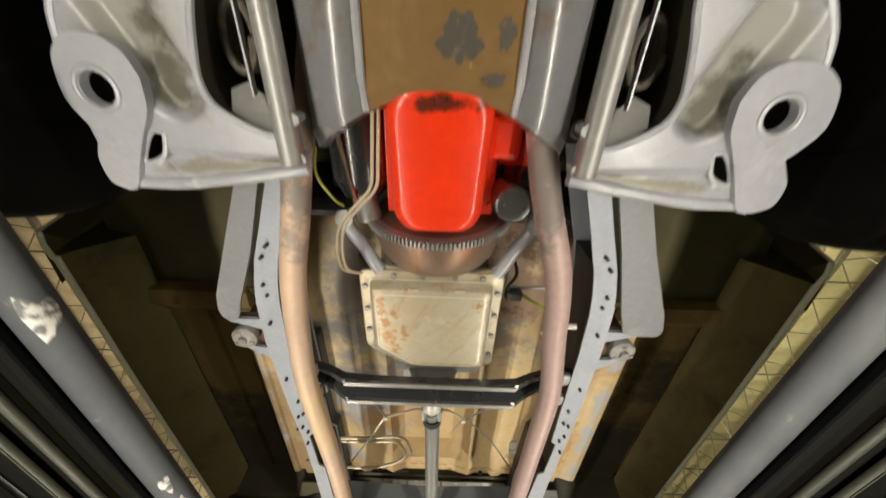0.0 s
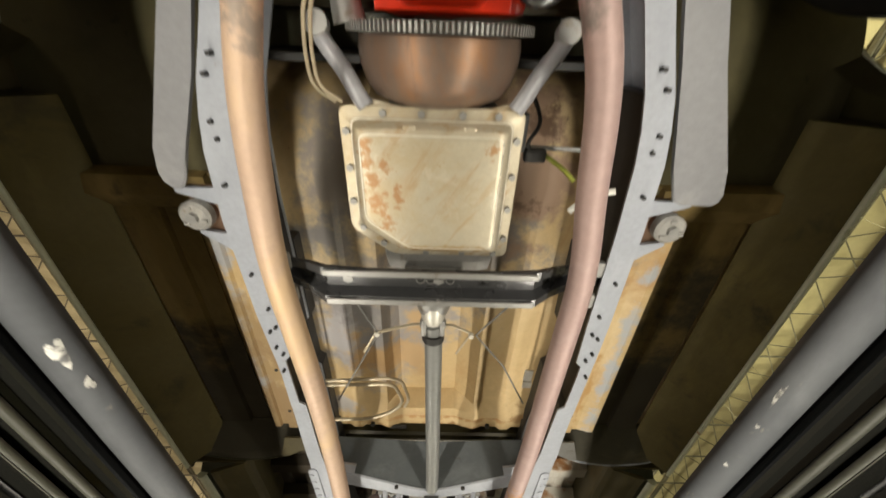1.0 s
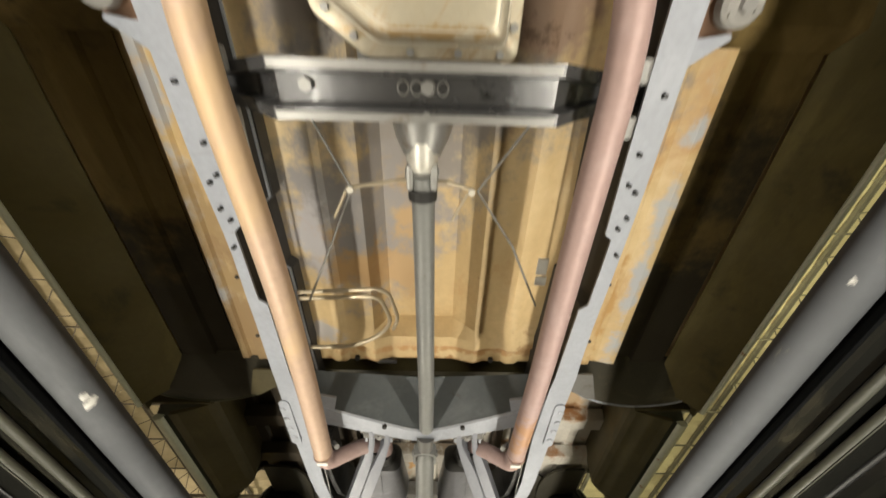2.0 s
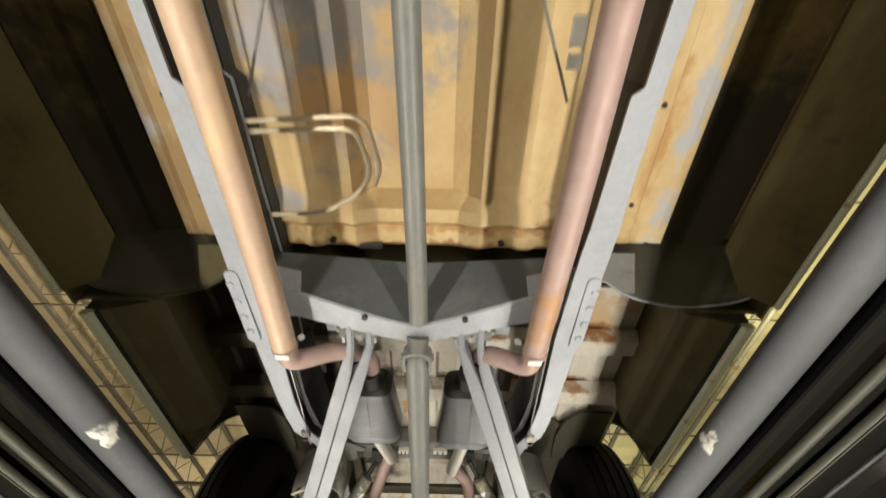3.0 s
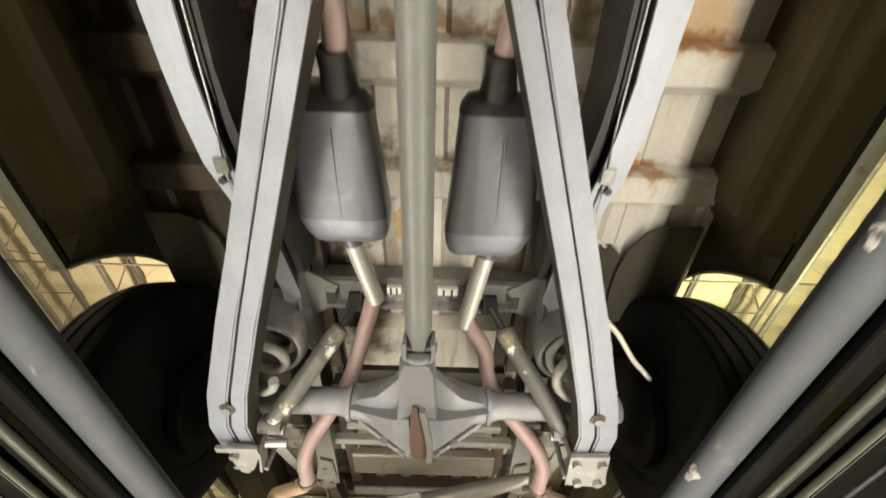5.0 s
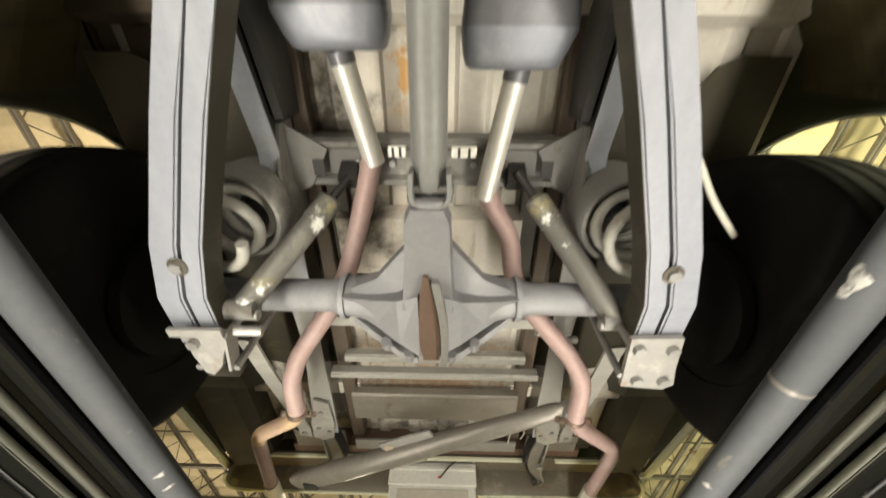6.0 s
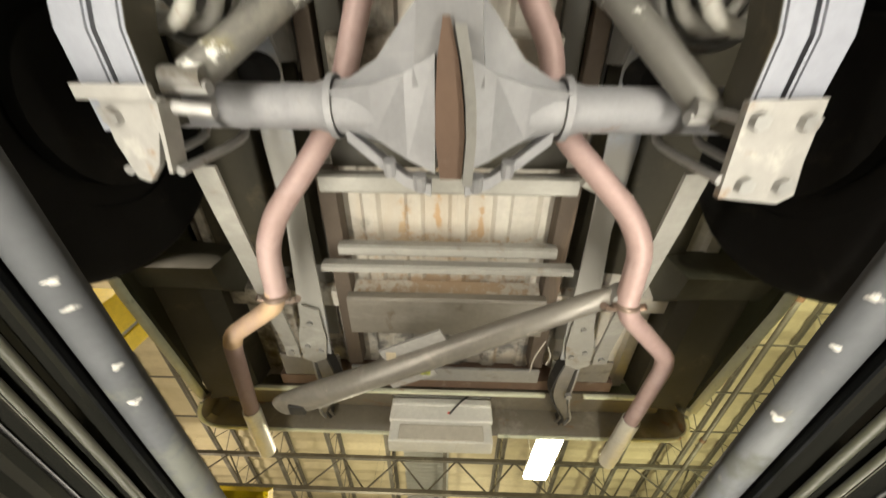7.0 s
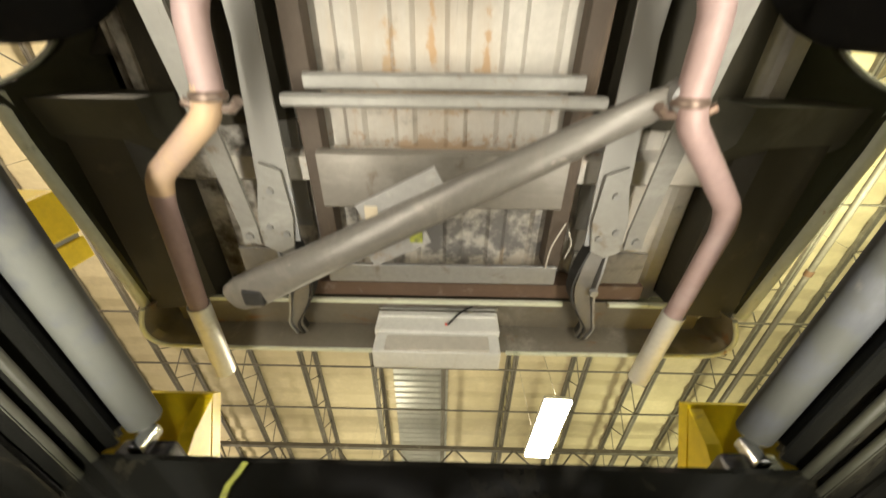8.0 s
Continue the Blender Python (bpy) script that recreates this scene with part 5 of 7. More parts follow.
def carrier_crossmember():
    """The V-shaped crossmember between the rails with its raised front wall."""
    secs, wall = [], []
    for x in np.linspace(-0.385, 0.385, 45):
        a = abs(x)
        yf = 1.966 - 0.385 * (math.sqrt(min(a, 0.31) ** 2 + 0.055**2) - 0.055)
        yr = yf + 0.056 + 0.10 * min(a, 0.3)
        z = 1.684 + 0.012 * min(1, a / 0.3)
        yt = 1.865 - 0.075 * a
        secs.append([(x, yf, z + 0.006), (x, yf + 0.004, z), (x, yr, z), (x, yr + 0.004, z + 0.006), (x, yr + 0.006, z + 0.09), (x, yr, z + 0.09), (x, yr - 0.004, z + 0.01), (x, yf + 0.004, z + 0.010)])
        wall.append([(x, yf + 0.002, z + 0.0065), (x, yf + 0.006, z + 0.012), (x, yt + 0.008, 1.822), (x, yt, 1.818)])
    cm = part("carrier_crossmember", loft(bmesh.new(), secs), M_FRAME, truck, "grey V-shaped driveshaft crossmember")
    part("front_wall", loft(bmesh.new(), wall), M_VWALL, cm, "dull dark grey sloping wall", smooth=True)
    for x in (-0.126, 0.129):
        part("round_hole", disc(bmesh.new(), (x, 1.944, 1.687), (0, 0, 1), 0.0075, 0.012, 14), M_MATT, cm, "dark round hole")
    for s in (-1, 1):
        # trailing arm hangers and end gussets
        for dx in (-0.042, 0.042):
            x = s * 0.152 + dx
            bm = bmesh.new()
            loft(bm, [[(x - 0.004, 1.985, 1.70), (x - 0.004, 2.045, 1.692), (x - 0.004, 2.05, 1.73), (x - 0.004, 1.98, 1.775)], [(x + 0.004, 1.985, 1.70), (x + 0.004, 2.045, 1.692), (x + 0.004, 2.05, 1.73), (x + 0.004, 1.98, 1.775)]])
            part("hanger_plate", bm, M_FRAME, cm)
        part("end_gusset", loft(bmesh.new(), [[(s * 0.27, 1.82, 1.70), (s * 0.385, 1.79, 1.70), (s * 0.385, 1.97, 1.70), (s * 0.30, 1.955, 1.70)], [(s * 0.27, 1.82, 1.708), (s * 0.385, 1.79, 1.708), (s * 0.385, 1.97, 1.708), (s * 0.30, 1.955, 1.708)]]), M_FRAME, cm)
    part("rear_tie", boxed(-0.27, 0.27, 2.05, 2.085, 1.775, 1.80, bev=0.004), M_FRAME, cm)


carrier_crossmember()


def trailing_arm(s):
    """Two channels back to back, forked at the front."""
    arm = empty_part("trailing_arm", truck, (s * 0.15, 2.02, 1.70), "pale grey trailing arm of two channels back to back")
    path = [(1.985, 0.146, 1.690, 0.0265), (2.05, 0.150, 1.684, 0.0262), (2.13, 0.172, 1.672, 0.0225), (2.20, 0.195, 1.66, 0.021), (2.60, 0.320, 1.588, 0.0215), (2.74, 0.363, 1.563, 0.022), (2.95, 0.424, 1.535, 0.0225), (3.06, 0.449, 1.527, 0.0225), (3.19, 0.462, 1.543, 0.0225)]
    if s < 0:
        path = [(y, x + 0.007 * min(1, max(0, (y - 2.6) / 0.35)), z, gap) for y, x, z, gap in path]
    for side in (-1, 1):
        secs = []
        for y, x, z, gap in path:
            wide = 0.0055 * min(1, max(0, (y - 2.5) / 0.4)) if side == s else 0
            cx = s * x + side * (gap + wide)
            w, h = min(0.0190, 0.0095 + 0.085 * max(0, y - 2.05)) + wide, 0.062
            secs.append([(cx - w, y, z), (cx + w, y, z), (cx + w, y, z + h), (cx - w, y, z + h)])
        bm = loft(bmesh.new(), secs)
        bmesh.ops.bevel(bm, geom=[e for e in bm.edges if e.calc_length() > 0.05 and abs((e.verts[0].co - e.verts[1].co).y) > 0.04], offset=0.004, segments=2, affect="EDGES")
        part("arm_channel", bm, M_TRAIL, arm)
    # Thin dark sheet added on the inner side, painting the shade there.
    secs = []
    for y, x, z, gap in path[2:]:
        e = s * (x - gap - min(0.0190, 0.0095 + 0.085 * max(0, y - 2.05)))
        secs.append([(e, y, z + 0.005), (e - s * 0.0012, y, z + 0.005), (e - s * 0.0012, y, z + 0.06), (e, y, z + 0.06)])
    part("inner_face", loft(bmesh.new(), secs), M_DARK, arm, "inner face with shade in its dark colour")
    part("bushing", tubed([(s * 0.152 - 0.05, 2.015, 1.715), (s * 0.152 + 0.05, 2.015, 1.715)], 0.024, 16), M_GRIME, arm, "grimy pivot bushing", smooth=True)
    part("bushing_bolt", tubed([(s * 0.152 - 0.062, 2.015, 1.715), (s * 0.152 + 0.062, 2.015, 1.715)], 0.010, 8), M_STEEL, arm)
    part("arm_web", loft(bmesh.new(), [[(s * x - 0.006, y, z + 0.02), (s * x + 0.006, y, z + 0.02), (s * x + 0.006, y, z + 0.055), (s * x - 0.006, y, z + 0.055)] for y, x, z, g in path[2:]]), M_MATT, arm)
    part("bolt_recess", disc(bmesh.new(), (0.436 if s > 0 else -0.443, 2.99, 1.5325), (0, 0, 1), 0.019, 0.006, 20, bev=0.002), M_CHIP, arm, "dark rim round the bolt")
    part("arm_bolt", bolt(bmesh.new(), (0.436 if s > 0 else -0.443, 2.99, 1.533), r=0.012, h=0.010), M_STEEL, arm)
    # axle pad under the arm's end
    shape = ((0.40, 3.135), (0.50, 3.13), (0.512, 3.217), (0.524, 3.265), (0.505, 3.28), (0.414, 3.272)) if s > 0 else ((0.395, 3.14), (0.482, 3.132), (0.486, 3.20), (0.476, 3.255), (0.46, 3.262), (0.435, 3.235))
    bm = plate(bmesh.new(), [(s * x, y) for x, y in shape], 1.520, 1.532)
    pad = part("axle_pad", bm, M_PAD, arm, "scuffed pale axle pad")
    for x, y in ((0.42, 3.16), (0.485, 3.16), (0.495, 3.25), (0.44, 3.25)) if s > 0 else ((0.468, 3.165),):
        part("pad_bolt", bolt(bmesh.new(), (s * x, y, 1.522), r=0.012, h=0.014), M_STEEL, arm)
    if s < 0:
        # a cross plate over the tapering bracket, and its folded edge
        part("cross_plate", boxed(-0.505, -0.398, 3.122, 3.142, 1.510, 1.520, bev=0.002), M_PAD, arm)
        part("folded_edge", loft(bmesh.new(), [[(-x - 0.003, y, z), (-x + 0.003, y, z), (-x + 0.003, y, z + 0.035), (-x - 0.003, y, z + 0.035)] for x, y, z in ((0.398, 3.145, 1.512), (0.405, 3.19, 1.512), (0.418, 3.245, 1.516))]), M_PAD, arm)
        part("cross_bolt", tubed([(-0.40, 3.155, 1.545), (-0.345, 3.162, 1.552)], 0.011, 10), M_STEEL, arm, smooth=True)
    for x in (0.41, 0.49):
        part("u_bolt", tubed([(s * x, 3.16, 1.525), (s * x, 3.165, 1.70), (s * x, 3.215, 1.73), (s * x, 3.24, 1.70), (s * x, 3.245, 1.525)], 0.008, 8, smooth_steps=3), M_STEEL, arm, smooth=True)


def empty_part(name, parent, at, label=""):
    """A part that only gathers its own pieces: a small pin mesh at its joint."""
    return part(name, disc(bmesh.new(), at, (0, 1, 0), 0.012, 0.02, 8), M_STEEL, parent, label)


for s in (-1, 1):
    trailing_arm(s)


def rear_axle():
    ax_y, ax_z = 3.175, 1.69
    ax = part("rear_axle", tubed([(-0.62, ax_y, ax_z), (-0.24, ax_y, ax_z), (-0.20, ax_y, ax_z)], [0.040, 0.040, 0.052], 22), M_AXLE, truck, "dull grey rear axle with ribbed differential housing", smooth=True)
    part("axle_tube", tubed([(0.62, ax_y, ax_z), (0.24, ax_y, ax_z), (0.20, ax_y, ax_z)], [0.040, 0.040, 0.052], 22), M_AXLE, ax, smooth=True)
    # banjo housing: wide body narrowing to the tubes
    secs = []
    for x, r, yy in ((-0.205, 0.050, 0), (-0.17, 0.054, 0), (-0.12, 0.068, 0.0), (-0.06, 0.088, 0.002), (0.0, 0.095, 0.004), (0.06, 0.088, 0.002), (0.12, 0.068, 0), (0.17, 0.054, 0), (0.205, 0.050, 0)):
        secs.append([(x, ax_y + yy + 0.92 * r * math.cos(a), ax_z + r * math.sin(a)) for a in [2 * math.pi * k / 28 for k in range(28)]])
    part("differential_housing", loft(bmesh.new(), secs), M_AXLE, ax, "grey cast differential housing", smooth=True)
    nose = bmesh.new()
    loft(nose, [[(-w, y, z), (w, y, z), (w * 1.1, y, z + 0.05), (w * 0.7, y, z + 0.11), (-w * 0.7, y, z + 0.11), (-w * 1.1, y, z + 0.05)] for y, w, z in ((2.905, 0.030, 1.602), (2.93, 0.042, 1.596), (2.99, 0.044, 1.594), (3.06, 0.048, 1.590), (3.13, 0.055, 1.588))])
    part("pinion_nose", nose, M_AXLE, ax)
    part("pinion_flange", disc(bmesh.new(), (0.004, 2.897, 1.645), (0, 1, 0), 0.044, 0.016, 22, bev=0.004), M_AXLE, ax, smooth=True)
    part("centre_rib", loft(bmesh.new(), [[(c - w, y, z), (c + w, y, z), (c + w, y, z + 0.03), (c - w, y, z + 0.03)] for y, z, c, w in ((3.04, 1.584, -0.004, 0.005), (3.09, 1.572, -0.001, 0.015), (3.15, 1.567, 0.002, 0.021), (3.20, 1.566, 0.004, 0.023), (3.27, 1.578, 0.006, 0.018))]), M_STRIPE, ax, "rust brown stripe on the rib")
    # bright raised web beside the stripe
    part("offset_rib", loft(bmesh.new(), [[(c - 0.008, y, z), (c + 0.008, y, z), (c + 0.008, y, z + 0.03), (c - 0.008, y, z + 0.03)] for y, z, c in ((3.05, 1.574, 0.016), (3.10, 1.562, 0.027), (3.15, 1.557, 0.034), (3.20, 1.556, 0.037), (3.28, 1.570, 0.034))]), M_STEEL, ax)
    for s in (-1, 1):
        # triangular wing from the nose to the axle tube
        bm = bmesh.new()
        loft(bm, [[(0.002 + s * x, y0, z), (0.002 + s * x, y1, z + dz), (0.002 + s * x, y1, z + 0.05), (0.002 + s * x, y0, z + 0.06)] for x, y0, y1, z, dz in ((0.022, 3.085, 3.262, 1.578, 0.004), (0.07, 3.112, 3.245, 1.594, 0.008), (0.13, 3.130, 3.215, 1.618, 0.012), (0.205, 3.142, 3.172, 1.642, 0.016))])
        part("housing_wing", bm, M_AXLE, ax)
    for s in (-1, 1):
        part("housing_fillet", loft(bmesh.new(), [[(0.002 + s * a, y0, z0), (0.002 + s * a, y1, z1), (0.002 + s * a, y1, z1 + 0.05), (0.002 + s * a, y0, z0 + 0.03)] for a, y0, z0, y1, z1 in ((0.040, 3.000, 1.652, 3.13, 1.622), (0.075, 3.040, 1.650, 3.13, 1.624), (0.12, 3.095, 1.652, 3.14, 1.632), (0.185, 3.132, 1.664, 3.15, 1.650))]), M_AXLE, ax, smooth=True)
        part("cover_flange", loft(bmesh.new(), [[(0.002 + s * a, y, z), (0.002 + s * a, y + 0.022, z), (0.002 + s * a, y + 0.022, z + 0.03), (0.002 + s * a, y, z + 0.03)] for a, y, z in ((0.03, 3.288, 1.60), (0.075, 3.278, 1.612), (0.125, 3.248, 1.632), (0.185, 3.205, 1.652))]), M_AXLE, ax)
        for k, (a, y, z) in enumerate(((0.05, 3.285, 1.605), (0.105, 3.265, 1.622))):
            part("cover_bolt", disc(bmesh.new(), (0.002 + s * a, y, z), (0, 1, 0.3), 0.012, 0.03, 10), M_AXLE, ax)
        part("tube_weld", disc(bmesh.new(), (s * 0.206, ax_y, ax_z), (1, 0, 0), 0.056, 0.012, 22), M_AXLE, ax, smooth=True)
        # backing plate and drum
        part("brake_backing_plate", tubed([(s * 0.60, ax_y, ax_z), (s * 0.62, ax_y, ax_z), (s * 0.625, ax_y, ax_z), (s * 0.65, ax_y, ax_z)], [0.05, 0.13, 0.15, 0.15], 28), M_RUBBER, ax, smooth=True)
        # shock absorber
        lo, hi = (Vector((-0.387, 3.122, 1.580)), Vector((-0.203, 2.925, 1.832))) if s < 0 else (Vector((0.408, 3.160, 1.608)), Vector((0.203, 2.905, 1.826)))
        mid = lo + (hi - lo) * 0.63
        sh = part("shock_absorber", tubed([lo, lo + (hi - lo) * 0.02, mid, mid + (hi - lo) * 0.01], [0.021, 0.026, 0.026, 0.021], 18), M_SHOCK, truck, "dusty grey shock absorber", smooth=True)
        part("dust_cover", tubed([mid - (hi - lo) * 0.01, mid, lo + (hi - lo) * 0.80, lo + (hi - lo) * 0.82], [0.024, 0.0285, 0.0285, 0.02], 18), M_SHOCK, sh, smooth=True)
        part("shock_rod", tubed([lo + (hi - lo) * 0.8, hi], 0.010, 10), M_MATT, sh, smooth=True)
        part("shock_eye", tubed([lo + Vector((-0.03, 0, -0.005)), lo + Vector((0.03, 0, -0.005))], 0.020, 14), M_GRIME, sh, smooth=True)
        part("shock_bolt", tubed([lo + Vector((-0.035 if s > 0 else -0.06, 0.01, -0.012)), lo + Vector((0.06 if s > 0 else 0.035, 0.01, -0.012))], 0.011, 8), M_STEEL, sh)
        part("upper_bracket", loft(bmesh.new(), [[(s * 0.205 - w, y, z), (s * 0.205 + w, y, z), (s * 0.205 + w, y, 1.872), (s * 0.205 - w, y, 1.872)] for y, z, w in ((2.895, 1.858, 0.02), (2.925, 1.822, 0.024), (2.958, 1.85, 0.022))]), M_MATT, sh, "dark shock bracket")
        # coil spring and seat
        pts = [(s * 0.435 + 0.068 * math.cos(a), 2.985 + 0.068 * math.sin(a), 1.61 + 0.0115 * a) for a in [k * 2 * math.pi / 18 for k in range(int(18 * 2.75))]]
        sp = part("rear_spring", tubed(pts, 0.0125, 10), M_COIL, truck, "pale grey rear coil spring", smooth=True)
        seat = [(0.030, 1.790), (0.070, 1.786), (0.084, 1.770), (0.088, 1.722), (0.092, 1.714), (0.101, 1.712), (0.107, 1.720), (0.110, 1.760), (0.104, 1.80), (0.098, 1.86), (0.03, 1.86)]
        bm = loft(bmesh.new(), [[(s * 0.435 + r * math.cos(a), 2.98 + r * math.sin(a), z) for r, z in seat] for a in [2 * math.pi * k / 28 for k in range(29)]], caps=False)
        bmesh.ops.remove_doubles(bm, verts=bm.verts, dist=1e-5)
        part("spring_seat", bm, M_GRIME, sp, "dusty cupped spring seat", smooth=True)
        part("bump_stop", tubed([(s * 0.40, 3.13, 1.83), (s * 0.40, 3.13, 1.78)], [0.04, 0.025], 14), M_RUBBER, sp, smooth=True)

    # upper crossmember over the pinion, with gussets to the rails
    prof = [(2.838, 1.868), (2.846, 1.856), (2.858, 1.856), (2.866, 1.872), (2.928, 1.872), (2.938, 1.858), (2.952, 1.858), (2.956, 1.93), (2.838, 1.93)]
    um = part("upper_crossmember", loft(bmesh.new(), [[(x, y, z) for y, z in prof] for x in (-0.34, 0, 0.34)]), M_GRIME, truck, "grimy grey crossmember above the pinion")
    for s in (-1, 1):
        part("gusset", plate(bmesh.new(), [(s * x, y) for x, y in ((0.25, 2.86), (0.35, 2.80), (0.37, 2.90), (0.36, 2.985), (0.30, 2.95))], 1.848, 1.855), M_GRIME, um)
        part("dark_pocket", boxed(s * 0.262, s * 0.29, 2.885, 2.925, 1.845, 1.8475), M_MATT, um)
        part("tower_plate", loft(bmesh.new(), [[(s * 0.345, y, z), (s * 0.352, y, z), (s * 0.352, y, 1.90), (s * 0.345, y, 1.90)] for y, z in ((2.80, 1.83), (2.90, 1.79), (3.06, 1.79), (3.11, 1.82))]), M_GRIME, um)
        for x, y in ((0.10, 2.90), (0.15, 2.915), (0.185, 2.90)):
            part("member_bolt", bolt(bmesh.new(), (s * x, y, 1.872), r=0.009, h=0.009), M_STEEL, um)


rear_axle()


def wheel(x, y, z, s, name_label):
    """A tyre with grooved tread on a plain steel rim."""
    w = part("wheel", tubed([(x - s * 0.10, y, z), (x - s * 0.06, y, z), (x + s * 0.05, y, z), (x + s * 0.10, y, z)], [0.196, 0.18, 0.10, 0.06], 32), M_RUBBER, truck, name_label, smooth=True)
    prof = [(-0.105, 0.19), (-0.112, 0.235), (-0.112, 0.28), (-0.103, 0.315), (-0.088, 0.335), (-0.073, 0.341), (-0.071, 0.335), (-0.065, 0.335), (-0.063, 0.343), (-0.043, 0.3445), (-0.041, 0.337), (-0.035, 0.337), (-0.033, 0.345), (-0.006, 0.345), (-0.004, 0.337), (0.004, 0.337), (0.006, 0.345), (0.033, 0.345), (0.035, 0.337), (0.041, 0.337), (0.043, 0.3445), (0.063, 0.343), (0.065, 0.335), (0.071, 0.335), (0.073, 0.341), (0.088, 0.335), (0.103, 0.315), (0.112, 0.28), (0.112, 0.235), (0.105, 0.19)]
    n = 64
    secs = [[(x + px, y + r * math.cos(a), z + r * math.sin(a)) for px, r in prof] for a in [2 * math.pi * k / n for k in range(n)]]
    part("tyre", loft(bmesh.new(), [*secs, secs[0]], caps=False), M_RUBBER, w, "black rubber tyre with grooved tread", smooth=True)


for s in (-1, 1):
    wheel(s * 0.765, 3.175, DECK_Z + 0.345, s, "rear wheel on the runway")
    wheel(s * 0.745, 0.075, DECK_Z + 0.345, s, "front wheel on the runway")


def exhaust(s):
    if s < 0:
        head = [(-0.245, 0.02, 1.80), (-0.246, 0.20, 1.67), (-0.256, 0.36, 1.624), (-0.296, 0.535, 1.618), (-0.308, 0.64, 1.615), (-0.324, 0.86, 1.610), (-0.303, 1.28, 1.614), (-0.302, 1.60, 1.618), (-0.311, 1.99, 1.620)]
        back = [(-0.313, 1.985, 1.620), (-0.308, 2.040, 1.622), (-0.20, 2.075, 1.70), (-0.140, 2.18, 1.755), (-0.158, 2.30, 1.785)]
        tail = [(-0.136, 2.86, 1.822), (-0.164, 2.96, 1.835), (-0.224, 3.16, 1.80), (-0.265, 3.25, 1.76), (-0.375, 3.40, 1.69), (-0.398, 3.47, 1.665), (-0.402, 3.60, 1.657)]
        tail2 = [(-0.402, 3.575, 1.657), (-0.415, 3.625, 1.657), (-0.565, 3.745, 1.675), (-0.585, 3.80, 1.68), (-0.637, 4.19, 1.70)]
        tip = [(-0.626, 4.10, 1.696), (-0.641, 4.36, 1.705)]
        stub = [(-0.176, 2.655, 1.795), (-0.134, 2.885, 1.822)]
    else:
        head = [(0.165, 0.05, 1.80), (0.168, 0.20, 1.67), (0.192, 0.345, 1.622), (0.246, 0.49, 1.618), (0.263, 0.575, 1.616), (0.276, 0.69, 1.613), (0.306, 0.87, 1.610), (0.307, 1.60, 1.618), (0.297, 1.99, 1.622)]
        back = [(0.297, 1.985, 1.622), (0.292, 2.045, 1.624), (0.19, 2.078, 1.70), (0.175, 2.18, 1.755), (0.158, 2.30, 1.785)]
        tail = [(0.128, 2.94, 1.815), (0.150, 2.995, 1.83), (0.205, 3.08, 1.825), (0.215, 3.18, 1.80), (0.245, 3.24, 1.76), (0.385, 3.38, 1.685), (0.420, 3.45, 1.665), (0.421, 3.60, 1.654)]
        tail2 = [(0.421, 3.575, 1.654), (0.437, 3.63, 1.655), (0.598, 3.80, 1.688), (0.610, 3.85, 1.69), (0.592, 4.19, 1.70)]
        tip = [(0.597, 4.10, 1.698), (0.586, 4.36, 1.705)]
        stub = [(0.175, 2.68, 1.805), (0.127, 2.965, 1.815)]
    line = bent(head, 0.12)
    ex = part("exhaust_pipe", tubed(line, [0.0268 + 0.001 * min(1, max(0, (p.y - 0.7) / 0.9)) for p in line], 20), M_PIPE if s < 0 else M_PINK, truck, "cream exhaust head pipe" if s < 0 else "pinkish exhaust head pipe", smooth=True)
    part("elbow_pipe", tubed(bent(back, 0.05), 0.0255, 18), M_PINK, ex, smooth=True)
    part("pipe_clamp", disc(bmesh.new(), (head[-1][0], 1.985, 1.62), (0, 1, 0), 0.0300, 0.012, 20, bev=0.002), M_PINK, ex, "thin band clamp", smooth=True)
    part("clamp_tag", boxed(head[-1][0] - s * 0.006 - 0.016, head[-1][0] - s * 0.006 + 0.016, 1.979, 1.993, 1.5865, 1.590, bev=0.001), M_WHITE, ex, "small white clamp tag")
    part("clamp_bolt", tubed([(head[-1][0] - s * 0.045, 1.955, 1.625), (head[-1][0] - s * 0.02, 1.995, 1.66)], 0.008, 8), M_STEEL, ex)
    # muffler: a flat-sided can with rolled edges between the arms and the floor
    dy, dx = (0.03, -0.014) if s > 0 else (0.0, 0.0)

    def can(y, xi, xo, z0, z1, r):
        xs = sorted((s * (xi + dx), s * (xo + dx)))
        return [(px, y, pz) for px, pz in rounded_rect(xs[0], xs[1], z0, z1, r, 5)]
    body = [(2.352, 0.098, 0.262, 1.7475, 1.850, 0.030), (2.46 + dy, 0.086, 0.276, 1.7435, 1.853, 0.031), (2.575 + dy, 0.074, 0.284, 1.741, 1.855, 0.032), (2.588 + dy, 0.0735, 0.284, 1.7412, 1.855, 0.033)]
    mf = part("muffler", loft(bmesh.new(), [can(*k) for k in body]), M_MUFF, truck, "satin grey flat-sided muffler", smooth=True)
    part("muffler_inlet", tubed([(back[-1][0], 2.245, 1.765), (back[-1][0], 2.28, 1.78), (back[-1][0], 2.335, 1.795)], [0.031, 0.032, 0.042], 18), M_MATT, mf, "black inlet cone", smooth=True)
    rear = [(2.586 + dy, 0.0730, 0.2850, 1.7403, 1.856, 0.033), (2.594 + dy, 0.0730, 0.2845, 1.7405, 1.856, 0.034), (2.630 + dy, 0.077, 0.272, 1.747, 1.848, 0.036), (2.650 + dy, 0.083, 0.262, 1.756, 1.838, 0.036), (2.656 + dy, 0.092, 0.250, 1.768, 1.826, 0.027)]
    part("rear_bevel", loft(bmesh.new(), [can(*k) for k in rear]), M_ROLLED, mf, "rolled rear edge with lamp light in its colour", smooth=True)
